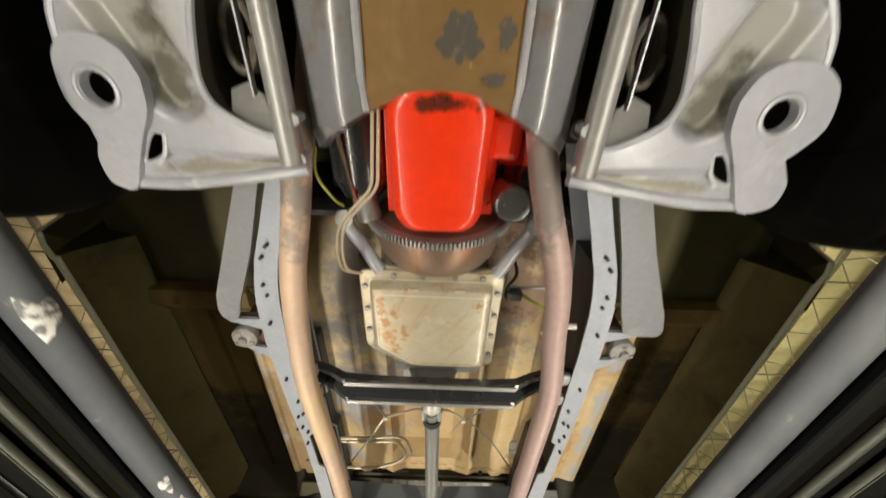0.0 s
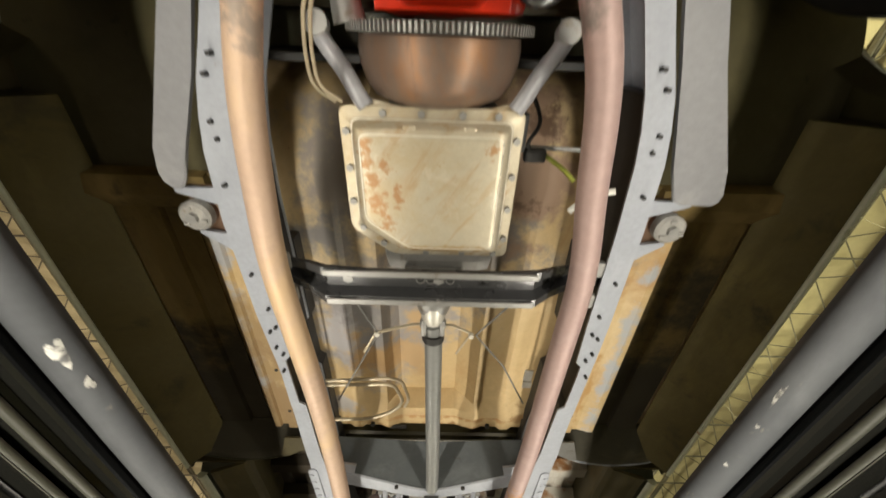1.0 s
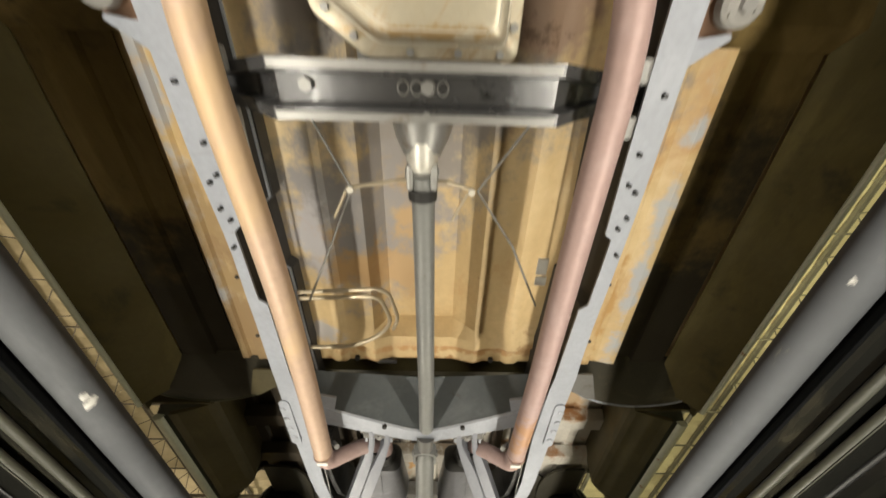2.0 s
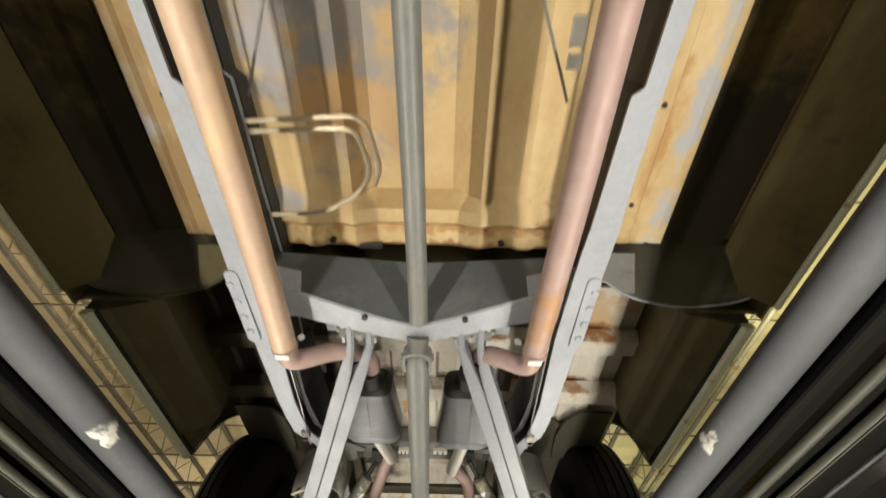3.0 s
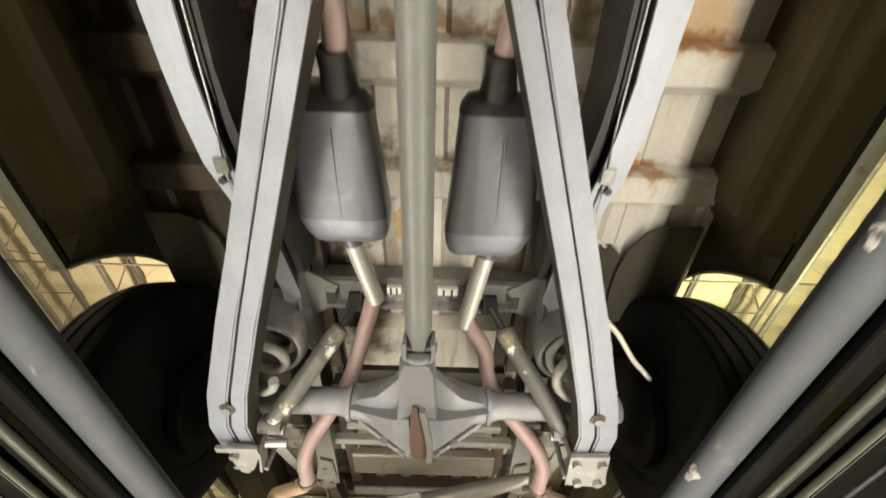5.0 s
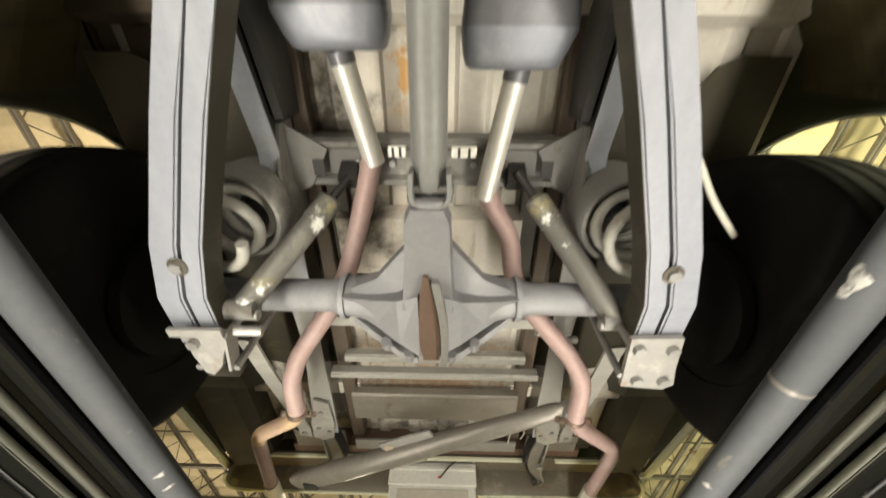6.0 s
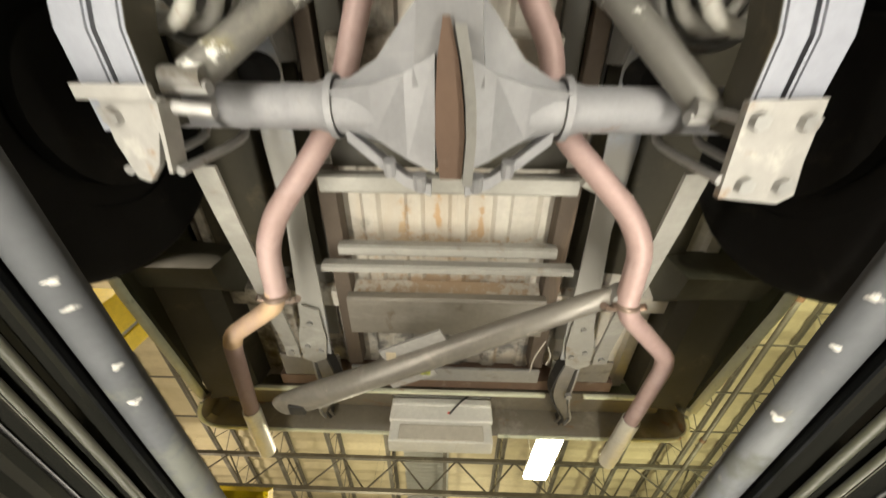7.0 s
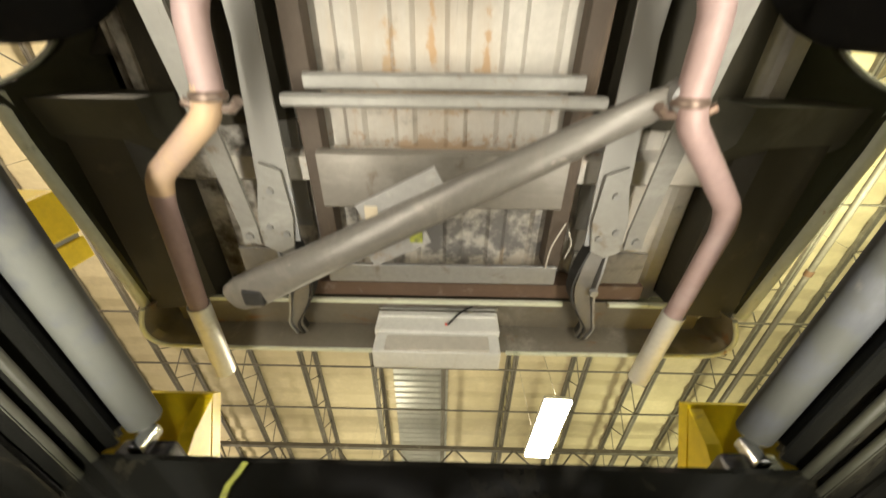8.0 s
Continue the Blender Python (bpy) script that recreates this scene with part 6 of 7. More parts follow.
    cap = [(2.314, 0.128, 0.225, 1.785, 1.820, 0.015), (2.318, 0.112, 0.245, 1.768, 1.832, 0.025), (2.336, 0.1000, 0.258, 1.752, 1.846, 0.031), (2.354, 0.0965, 0.2635, 1.7460, 1.852, 0.031)]
    part("front_cap", loft(bmesh.new(), [can(*k) for k in cap]), M_MATT, mf, "black painted muffler front", smooth=True)
    part("seam", boxed(s * 0.176 - 0.0012, s * 0.176 + 0.0012, 2.385, 2.58, 1.7402, 1.743), M_MUFF, mf)
    part("outlet_collar", tubed([stub[0], tuple(p + (q - p) * 0.10 for p, q in zip(*stub))], 0.0262, 18), M_MUFF, mf, smooth=True)
    part("outlet_stub", tubed(stub, 0.0245, 18, wall=0.002), M_TIP, ex, "bright aluminised outlet pipe", smooth=True)
    part("tail_pipe", tubed(bent(tail, 0.07), 0.0255, 18), M_PINK, ex, smooth=True)
    line = bent(tail2, 0.022)
    k = next(i for i, p in enumerate(line) if p[1] > tail2[3][1] - 0.03)
    part("tail_elbow", tubed(line[:k + 1], 0.0238, 18), M_PIPE if s < 0 else M_PINK, ex, "pale elbow pipe", smooth=True)
    part("tail_end_pipe", tubed(line[k:], [0.0238 - 0.0018 * min(1, i / max(1, len(line) - k - 1)) for i in range(len(line) - k)], 18), M_PINK, ex, smooth=True)
    part("tail_clamp", disc(bmesh.new(), (tail[-1][0], 3.592, 1.656), (0, 1, 0), 0.031, 0.016, 20, bev=0.004), M_TORQ, ex, "brown hanger clamp", smooth=True)
    part("clamp_hook", tubed([(tail[-1][0] - 0.05, 3.60, 1.655), (tail[-1][0] - 0.03, 3.615, 1.665), (tail[-1][0] + 0.03, 3.615, 1.665), (tail[-1][0] + 0.05, 3.60, 1.655)], 0.009, 8), M_TORQ, ex, smooth=True)
    part("chrome_tip", tubed(tip, 0.027, 22, wall=0.0025), M_TIP, ex, "bright tail pipe tip", smooth=True)


exhaust(-1)
exhaust(1)


# ---- cab floor and body ----
def floor_z(x, y):
    """The cab floor's underside: a raised tunnel in the middle and shallow lengthwise swages."""
    ax = abs(x)
    z = 1.875
    # Walls set unevenly, shaped to give the dark shadow stripes beside the shaft.
    roof, foot = (0.092, 0.165) if x > 0 else (0.122, 0.170)
    if ax < foot:
        z += 0.075 * (1 if ax < roof else (foot - ax) / (foot - roof))
    for c in (0.235, 0.36):
        d = abs(ax - c)
        z += 0.012 * (1 if d < 0.03 else max(0, 1 - (d - 0.03) / 0.015))
    return z


def cab_floor():
    xs = [-0.90, -0.64, -0.62, -0.56, -0.46, -0.41, -0.39, -0.33, -0.31, -0.28, -0.265, -0.205, -0.175, -0.170, -0.122, -0.115, 0.0, 0.086, 0.092, 0.165, 0.17, 0.205, 0.265, 0.28, 0.31, 0.33, 0.39, 0.41, 0.46, 0.56, 0.62, 0.64, 0.90]
    rows = [(y, [floor_z(x, y) + dz for x in xs]) for y, dz in ((0.53, 0.16), (0.60, 0.06), (0.78, 0.0), (1.0, 0), (1.3, 0), (1.5, 0), (1.70, 0))]
    # scalloped back edge
    for y, dz in ((1.73, -0.018), (1.765, -0.026), (1.785, -0.006), (1.80, -0.014), (1.835, -0.018), (1.852, 0.0)):
        rows.append((y, [min(floor_z(x, y), 1.895) + (dz if abs(x) < 0.63 else 0) for x in xs]))
    bm = loft(bmesh.new(), [[(x, y, z) for x, z in zip(xs, zs)] + [(x, y, z + 0.005) for x, z in zip(xs[::-1], zs[::-1])] for y, zs in rows])
    fl = part("cab_floor", bm, M_CAB, truck, "tan primed cab floor with rust, grey overspray and painted shade", smooth=True)
    for x in (-0.237, 0.229):
        part("drain_hole", disc(bmesh.new(), (x, 1.822, 1.862), (0, 0, 1), 0.0085, 0.012, 14), M_MATT, fl, "dark drain hole")
    part("seat_plug", boxed(-0.17, -0.10, 1.83, 1.85, 1.86, 1.87, bev=0.004), M_MATT, fl)
    # lengthwise braces beside the rails
    for s in (-1, 1):
        xo = 0.635 if s > 0 else 0.60
        hat = [(0.495, 1.873), (0.505, 1.830), (0.515, 1.822), (0.545, 1.822), (0.556, 1.838), (0.575, 1.838), (xo - 0.02, 1.826), (xo, 1.826), (xo + 0.004, 1.873)]
        bm = loft(bmesh.new(), [[(s * (x + 0.015 * (y - 1.3)), y, z) for x, z in hat] for y in (0.86, 1.2, 1.5, 1.75, 1.79)])
        br = part("floor_brace", bm, M_CAB, fl, "tan floor brace with grey overspray")
        for y in (1.45, 1.68):
            part("brace_hole", disc(bmesh.new(), (s * 0.53, y, 1.823), (0, 0, 1), 0.006, 0.008, 10), M_MATT, br)
    # toe board rising to the front
    for s in (-1, 1):
        slope = curve_points([(0, 0.79, 1.862), (0, 0.66, 1.866), (0, 0.53, 1.885), (0, 0.42, 1.925), (0, 0.34, 1.985), (0, 0.29, 2.065)], 3)
        dent = lambda x: 0.010 * math.sin(9 * x) - 0.03 * max(0, x - 0.78)
        bm = loft(bmesh.new(), [[(s * x, p.y, p.z + dent(x)) for p in slope] + [(s * x, p.y + 0.003, p.z + dent(x) + 0.007) for p in slope[::-1]] for x in (0.44, 0.52, 0.60, 0.68, 0.76, 0.84, 0.925)])
        part("toe_board", bm, M_TOE, fl, "dusty olive toe board", smooth=True)
        part("toe_flange", tubed([(s * x, 0.775 + 0.006 * math.sin(30 * x), 1.856) for x in (0.46, 0.55, 0.64, 0.73, 0.82, 0.91)], 0.008, 8, smooth_steps=4), M_OUTER, fl, "dirty folded flange", smooth=True)
    return fl


fl = cab_floor()


def outer_cab(s):
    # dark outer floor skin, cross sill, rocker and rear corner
    part("outer_floor", loft(bmesh.new(), [[(s * 0.645, y, 1.868), (s * 0.715, y, 1.868), (s * 0.725, y, 1.858), (s * 0.835, y, 1.858), (s * 0.835, y, 1.873), (s * 0.645, y, 1.873)] for y in (0.80, 1.3, 1.86)]), M_OUTER, fl, "outer floor panel with shade in its brown")
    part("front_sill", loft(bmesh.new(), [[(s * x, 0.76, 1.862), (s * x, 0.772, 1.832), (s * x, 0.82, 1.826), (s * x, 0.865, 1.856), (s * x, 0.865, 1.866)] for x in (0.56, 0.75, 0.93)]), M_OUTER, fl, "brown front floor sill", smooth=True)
    # rounded rear corner of the cab, closed below by a dished plate
    arc = [(0.46, 1.872), (0.52, 1.900), (0.56, 1.928), (0.605, 1.951), (0.66, 1.968), (0.743, 1.982), (0.83, 1.976), (0.905, 1.957), (0.945, 1.93)]
    fine = [(p.x, p.y) for p in curve_points([(x, y, 0) for x, y in arc], 3)]
    secs = [[(s * x, y, 1.80), (s * x, y - 0.012, 1.796), (s * x, y - 0.05, 1.806), (s * x, 1.845 - 0.02 * (x - 0.46), 1.842), (s * x, 1.80, 1.866), (s * x, 1.80, 1.872), (s * x, y - 0.04, 1.86), (s * x, y - 0.002, 1.93)] for x, y in fine]
    cc = part("cab_corner", loft(bmesh.new(), secs), M_DARK, truck, "dark olive rounded cab corner", smooth=True)
    # Lip and gusset are paler on the right side than on the left.
    part("corner_lip", tubed([(s * x, y + 0.001, 1.799) for x, y in fine], 0.0042, 6), M_FRAME if s > 0 else M_SHELL, cc, "edge of the corner, paler on the right", smooth=True)
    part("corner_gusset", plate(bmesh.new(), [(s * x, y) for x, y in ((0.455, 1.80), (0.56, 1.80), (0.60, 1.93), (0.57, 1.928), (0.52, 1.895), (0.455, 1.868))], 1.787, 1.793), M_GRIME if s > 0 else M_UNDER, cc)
    prof = [(0.838, 1.856), (0.842, 1.846), (0.925, 1.764), (0.936, 1.748), (0.946, 1.742), (0.957, 1.754), (0.985, 1.84), (0.99, 1.95), (0.99, 2.25), (0.95, 2.25), (0.95, 1.95), (0.90, 1.862)]
    rk = part("rocker_panel", loft(bmesh.new(), [[(s * (x + (0.007 if s > 0 else 0) - 0.008 * max(0, (1.1 - y)) / 0.5), y, z) for x, z in prof] for y in (0.60, 0.80, 1.2, 1.6, 1.93)]), M_ROCK, truck, "dark olive painted rocker panel", smooth=True)
    part("rocker_seam", tubed([(s * (x + (0.007 if s > 0 else 0)), y, z) for x, y, z in ((0.937, 0.60, 1.740), (0.945, 1.1, 1.739), (0.945, 1.93, 1.739))], 0.0075, 8), M_LIP, rk, "pale seam edge with painted hall light")
    # front fender: folded edge round the wheel opening, then the skin
    turn = [radians(d) for d in range(6, 175, 8)]
    rows = [[(s * x, 0.10 + r * math.cos(a), 1.69 + r * math.sin(a)) for x, r in ((0.872, 0.452), (0.905, 0.440), (0.930, 0.430), (0.940, 0.436), (0.962, 0.50), (0.985, 0.60))] for a in turn]
    bm = loft(bmesh.new(), rows, closed=False, caps=False)
    bmesh.ops.solidify(bm, geom=bm.faces[:], thickness=0.003)
    fd = part("front_fender", bm, M_TOE, truck, "dark olive front fender with folded edge", smooth=True)
    part("arch_lip", tubed([(s * 0.932, 0.10 + 0.430 * math.cos(a), 1.69 + 0.430 * math.sin(a)) for a in turn], 0.0045, 8), M_LIP, fd, "pale wheel opening edge with painted hall light", smooth=True)
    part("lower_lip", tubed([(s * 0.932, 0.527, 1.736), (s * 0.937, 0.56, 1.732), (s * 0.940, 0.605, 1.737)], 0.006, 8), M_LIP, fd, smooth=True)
    # inner wheel well
    secs = []
    for x in (0.46, 0.6, 0.75, 0.9):
        secs.append([(s * x, 0.08 + 0.40 * math.cos(a), 1.72 + 0.42 * math.sin(a)) for a in [radians(d) for d in range(60, 181, 12)]])
    part("inner_fender", loft(bmesh.new(), secs, closed=False, caps=False), M_UNDER, fd, "black inner fender", smooth=True)


for s in (-1, 1):
    outer_cab(s)


def cab_shell():
    """Plain upper cab that shuts off light from above."""
    bm = boxed(-0.99, 0.99, -0.7, 1.93, 2.252, 2.30)
    part("cab_shell", bm, M_PAINT, truck)
    part("cab_back_wall", boxed(-0.972, 0.972, 1.934, 1.96, 1.90, 2.3), M_UNDER, truck)
    part("firewall", boxed(-0.46, 0.46, 0.505, 0.52, 1.86, 2.25), M_MATT, truck, "dark firewall behind the engine")
    part("firewall", boxed(-0.86, 0.86, 0.40, 0.415, 2.06, 2.25), M_UNDER, truck)


cab_shell()


def bed():
    # ribbed steel floor
    bm = bmesh.new()
    prof, x = [], -0.78
    while x < 0.781:
        prof += [(x, 1.955), (x + 0.012, 1.943), (x + 0.05, 1.943), (x + 0.062, 1.955)]
        x += 0.13
    secs = [[(px, y, pz) for px, pz in prof] for y in (2.0, 2.7, 3.4, 4.25)]
    loft(bm, secs, closed=False, caps=False)
    box(bm, -0.80, 0.80, 2.0, 4.25, 1.958, 1.966)
    b = part("bed_floor", bm, M_BED, truck, "whitish steel bed floor with rust streaks and painted shade")
    for y, z, w in ((2.27, 1.90, 0.035), (2.555, 1.90, 0.035), (3.155, 1.89, 0.092), (3.80, 1.90, 0.03)):
        prof2 = [(y - w - 0.02, 1.942), (y - w, z), (y + w, z), (y + w + 0.02, 1.942)]
        part("bed_sill", loft(bmesh.new(), [[(xx, yy, zz) for yy, zz in prof2] for xx in ((-0.78, 0.78) if y != 3.155 else (-0.275, 0.245))]), M_BED, b, "rusty cross sill under the bed")
    for s in (-1, 1):
        part("long_sill", boxed(s * 0.302, s * 0.352, 3.36, 4.09, 1.885, 1.941, bev=0.004), M_SILL, b, "dark brown lengthwise bed sill")
        part("long_sill", boxed(s * 0.302, s * 0.342, 2.30, 3.28, 1.90, 1.941, bev=0.004), M_SILL, b)
    for s in (-1, 1):
        # Blackish sheet added under the bed floor for the shaded void by the wheel.
        part("wheel_void_sheet", plate(bmesh.new(), [(s * x, y) for x, y in ((0.365, 2.76), (0.56, 2.74), (0.62, 2.80), (0.72, 3.30), (0.72, 3.66), (0.56, 3.70), (0.365, 3.68))], 1.928, 1.938), M_DARK, b, "blackish sheet for the dark void beside the wheel house")
        part("wheel_house_foot", plate(bmesh.new(), [(s * x, y) for x, y in ((0.60, 3.02), (0.588, 2.90), (0.588, 2.82), (0.603, 2.74), (0.640, 2.685), (0.69, 2.664), (0.79, 2.664), (0.79, 3.02))], 1.908, 1.918), M_DARK, b, "dark rounded foot of the wheel house")
        part("long_sill", boxed(s * 0.24, s * 0.295, 2.96, 3.28, 1.915, 1.941, bev=0.004), M_DARK, b)
    part("centre_pan", boxed(-0.30, 0.30, 3.272, 3.350, 1.885, 1.941, bev=0.004), M_DARK, b, "blackish cross sill")
    # bed sides: outer skin with wheel opening, lower box flange
    for s in (-1, 1):
        def skin(y):
            d = abs(y - 3.175)
            return 1.742 + (0.023 + 0.08 * max(0, y - 3.65) if y > 3.4 else 0) if d >= 0.425 else max(1.742, 1.69 + math.sqrt(max(0, 0.425**2 - d * d)) * 1.0)
        ys = sorted({2.0, 2.2, 2.5, 2.70, 3.64, 3.65, 3.8, 4.0, 4.2, *[3.175 + 0.4249 * math.cos(radians(k)) for k in range(0, 181, 8)]})
        bm = bmesh.new()
        rows = []
        for y in ys:
            z = skin(y)
            tail = 0.0 if y < 3.7 else 0.02 * ((y - 3.7) / 0.5)
            rows.append([(s * (0.893 - tail), y, z + 0.012), (s * (0.908 - tail), y, z), (s * (0.925 - tail), y, z + 0.004), (s * (0.948 - tail * 0.6), y, z + 0.07), (s * 0.975, y, max(2.14, z + 0.1)), (s * 0.975, y, 2.30)])
        loft(bm, rows, closed=False, caps=False)
        bmesh.ops.solidify(bm, geom=bm.faces[:], thickness=0.004)
        side = part("bed_side", bm, M_SHELL, truck, "dark olive pickup bed side with wheel opening", smooth=True)
        # Pale strip added along the lower edge, carrying the hall light it catches.
        def fold(y):
            z = 1.742 if y < 3.2 else 1.765 + 0.08 * max(0, y - 3.65)
            d = 0.0 if y < 3.7 else 0.02 * (y - 3.7) / 0.5
            return [(s * (px - d), y, z + dz) for px, dz in ((0.900, 0.012), (0.902, -0.002), (0.908, -0.008), (0.920, -0.010), (0.931, -0.005), (0.935, 0.006), (0.930, 0.014))]
        for ya, yb in ((2.0, 2.75), (3.605, 4.21)):
            part("side_edge", loft(bmesh.new(), [fold(ya + (yb - ya) * k / 6) for k in range(7)]), M_LIP, side, "pale green lower edge with painted hall light", smooth=True)
        part("arch_lip", tubed([(s * 0.905, y, skin(y) - 0.001) for y in [3.175 - 0.424 * math.cos(radians(k)) for k in range(8, 173, 6)]], 0.0045, 8), M_LIP, side, "wheel arch lip with painted hall light", smooth=True)
        for y0, y1 in ((2.0, 2.70),):
            pr = [(0.768, 1.955), (0.752, 1.815), (0.758, 1.800), (0.775, 1.788), (0.86, 1.757), (0.888, 1.752), (0.888, 1.765), (0.80, 1.79), (0.78, 1.955)]
            part("inner_box", loft(bmesh.new(), [[(s * min(0.889, px + d), y, pz) for px, pz in pr] for y, d in ((y0, 0), (2.3, 0), (2.53, 0.0), (2.575, 0.012), (2.62, 0.045), (2.67, 0.085), (2.735, 0.125))]), M_UNDER, side, "dark olive inner side panel")
        pr = [(0.71, 1.955), (0.715, 1.87), (0.75, 1.83), (0.87, 1.815), (0.88, 1.825), (0.76, 1.85), (0.73, 1.955)]
        part("inner_box", loft(bmesh.new(), [[(s * px, y, pz) for px, pz in pr] for y in (3.66, 3.95, 4.22)]), M_DARK, side)
        # wheel house
        secs = []
        for x in (0.60, 0.88):
            secs.append([(s * x, 3.175 + 0.47 * math.cos(a), 1.70 + 0.46 * math.sin(a)) for a in [radians(d) for d in range(38, 143, 8)]])
        wh = part("wheel_house", loft(bmesh.new(), secs, closed=False, caps=False), M_DARK, side, "dark wheel house", smooth=True)
        bm = bmesh.new()
        ring = [(3.175 + 0.47 * math.cos(a), 1.70 + 0.46 * math.sin(a)) for a in [radians(d) for d in range(38, 143, 8)]]
        loft(bm, [[(s * 0.60, y, max(z, 1.80)) for y, z in ring], [(s * 0.60, y, 2.2) for y, z in ring]], closed=False, caps=False)
        part("wheel_house_wall", bm, M_UNDER, side)
        part("filler_panel", loft(bmesh.new(), [[(s * x, y, z) for y, z in ((3.62, 1.80), (3.70, 1.815), (3.78, 1.90), (3.78, 1.95), (3.62, 1.95))] for x in (0.66, 0.78, 0.90)]), M_DUSK, side, "dusty rounded panel behind the wheel", smooth=True)
    # Panels added to stop hall light showing between cab and bed.
    for s in (-1, 1):
        part("gap_light_block", boxed(s * 0.968, s * 0.976, 1.931, 1.999, 1.772, 2.30), M_UNDER, truck, "added dark panel blocking light between cab and bed")
    # Unseen lid added over the bed to shut off light from above.
    part("bed_light_lid", boxed(-0.975, 0.975, 1.92, 4.3, 2.302, 2.32), M_PAINT, truck)
    part("bed_front_wall", boxed(-0.9, 0.9, 1.988, 1.998, 1.90, 2.3), M_UNDER, truck)
    for s in (-1, 1):
        part("bed_front_corner", boxed(s * 0.76, s * 0.972, 1.985, 1.997, 1.79, 2.3), M_UNDER, truck)
    return b


b = bed()


def rear_frame():
    for s in (-1, 1):
        # outer stay from the axle up to the rail's end
        bm = loft(bmesh.new(), [[(s * (x - 0.024), y, z), (s * (x + 0.024), y, z + 0.004), (s * (x + 0.024), y, z + 0.012), (s * (x - 0.024), y, z + 0.008)] for x, y, z in ((0.45, 3.27, 1.625), (0.462, 3.40, 1.66), (0.485, 3.70, 1.745), (0.505, 3.93, 1.808), (0.508, 3.98, 1.81))])
        st = part("rear_stay", bm, M_TAIL, truck, "flat grey steel stay")
        part("stay_bolt", bolt(bmesh.new(), (s * 0.507, 3.955, 1.812), r=0.011, h=0.01), M_STEEL, st)
        # rail end plate and bumper bracket
        bm = plate(bmesh.new(), [(s * x, y) for x, y in ((0.39, 3.78), (0.44, 3.76), (0.475, 3.90), (0.478, 3.99), (0.44, 4.01), (0.40, 3.99), (0.385, 3.90))], 1.815, 1.823)
        ep = part("rail_end_plate", bm, M_TAIL, truck, "scuffed grey rail end plate")
        for x, y in ((0.425, 3.83), (0.45, 3.93), (0.41, 3.95)):
            part("plate_bolt", bolt(bmesh.new(), (s * x, y, 1.816), r=0.009, h=0.008), M_STEEL, ep)
        bk = [(0.430, 3.985, 1.825), (0.408, 4.05, 1.80), (0.400, 4.12, 1.79), (0.425, 4.20, 1.785), (0.446, 4.25, 1.79), (0.44, 4.30, 1.80)]
        bk = [tuple(p) for p in curve_points(bk, 4)]
        bm = loft(bmesh.new(), [[(s * x - 0.022, y, z + 0.01), (s * x + 0.022, y, z + 0.01), (s * x + 0.022, y, z + 0.016), (s * x - 0.022, y, z + 0.016)] for x, y, z in bk])
        br = part("bumper_bracket", bm, M_CARRIER, ep, "dull wavy bumper bracket")
        for e in (-1, 1):
            w = lambda y: 0.022 + 0.012 * math.sin((y - 3.98) * 15)
            bm = loft(bmesh.new(), [[(s * x + e * w(y) - 0.003, y, z), (s * x + e * w(y) + 0.003, y, z), (s * x + e * w(y) + 0.003, y, z + 0.045), (s * x + e * w(y) - 0.003, y, z + 0.045)] for x, y, z in bk])
            # Outer flange in pale steel, inner one in matt black.
            part("bracket_flange", bm, M_STEEL if e == s else M_MATT, br, "bright flange" if e == s else "")
        part("bracket_bolt", bolt(bmesh.new(), (s * 0.42, 4.10, 1.785), r=0.012, h=0.014), M_STEEL, ep)
    for nm, y, z, w, x1, mt, lb in (("rear_crossmember", 3.370, 1.81, 0.024, 0.315, M_TAIL, "dull grey rear crossmember"), ("rear_ledge_bar", 3.588, 1.856, 0.018, 0.312, M_TAIL, "flat bar with warm light in its paint"), ("rear_tie_bar", 3.622, 1.812, 0.0135, 0.352, M_TAIL, "grey rear tie bar with worn patches"), ("rear_apron", 3.805, 1.822, 0.072, 0.300, M_APRON, "wide dull steel apron")):
        bm = loft(bmesh.new(), [[(x, y - w, z + 0.008), (x, y - w + 0.006, z), (x, y + w - 0.006, z), (x, y + w, z + 0.008), (x, y + w, z + 0.035), (x, y - w, z + 0.035)] for x in (-x1, 0, x1)])
        part(nm, bm, mt, truck, lb)
    part("rear_ledge", boxed(-0.335, 0.335, 4.067, 4.13, 1.85, 1.862, bev=0.004), M_STEEL, truck, "dull steel rear ledge")
    for s in (-1, 1):
        part("rear_corner_plate", boxed(s * 0.375, s * 0.585, 4.02, 4.125, 1.856, 1.866, bev=0.003), M_CARRIER, truck)
    part("rear_crossmember", loft(bmesh.new(), [[(x, 4.15, 1.875), (x, 4.15, 1.955), (x, 4.20, 1.955), (x, 4.20, 1.875)] for x in (-0.62, 0.62)]), M_STRIPE, truck)
    # track bar beside the axle
    part("track_bar", tubed([(0.29, 3.325, 1.735), (0.36, 3.36, 1.742), (0.41, 3.37, 1.75)], 0.011, 10), M_TAIL, truck, "grey track bar end", smooth=True)
    # slanting spare wheel carrier bar
    a, c = Vector((-0.525, 4.07, 1.685)), Vector((0.415, 3.585, 1.685))
    d = (c - a).normalized()
    n = Vector((-d.y, d.x, 0))
    stations = ((0.0, 0.030, 0.4), (0.012, 0.040, 0.5), (0.05, 0.050, 0.55), (0.13, 0.048, 0.8), (0.22, 0.043, 1.0), (0.5, 0.039, 1.0), (0.78, 0.034, 1.0), (0.95, 0.029, 1.0), (0.985, 0.024, 0.9), (1.0, 0.014, 0.8))
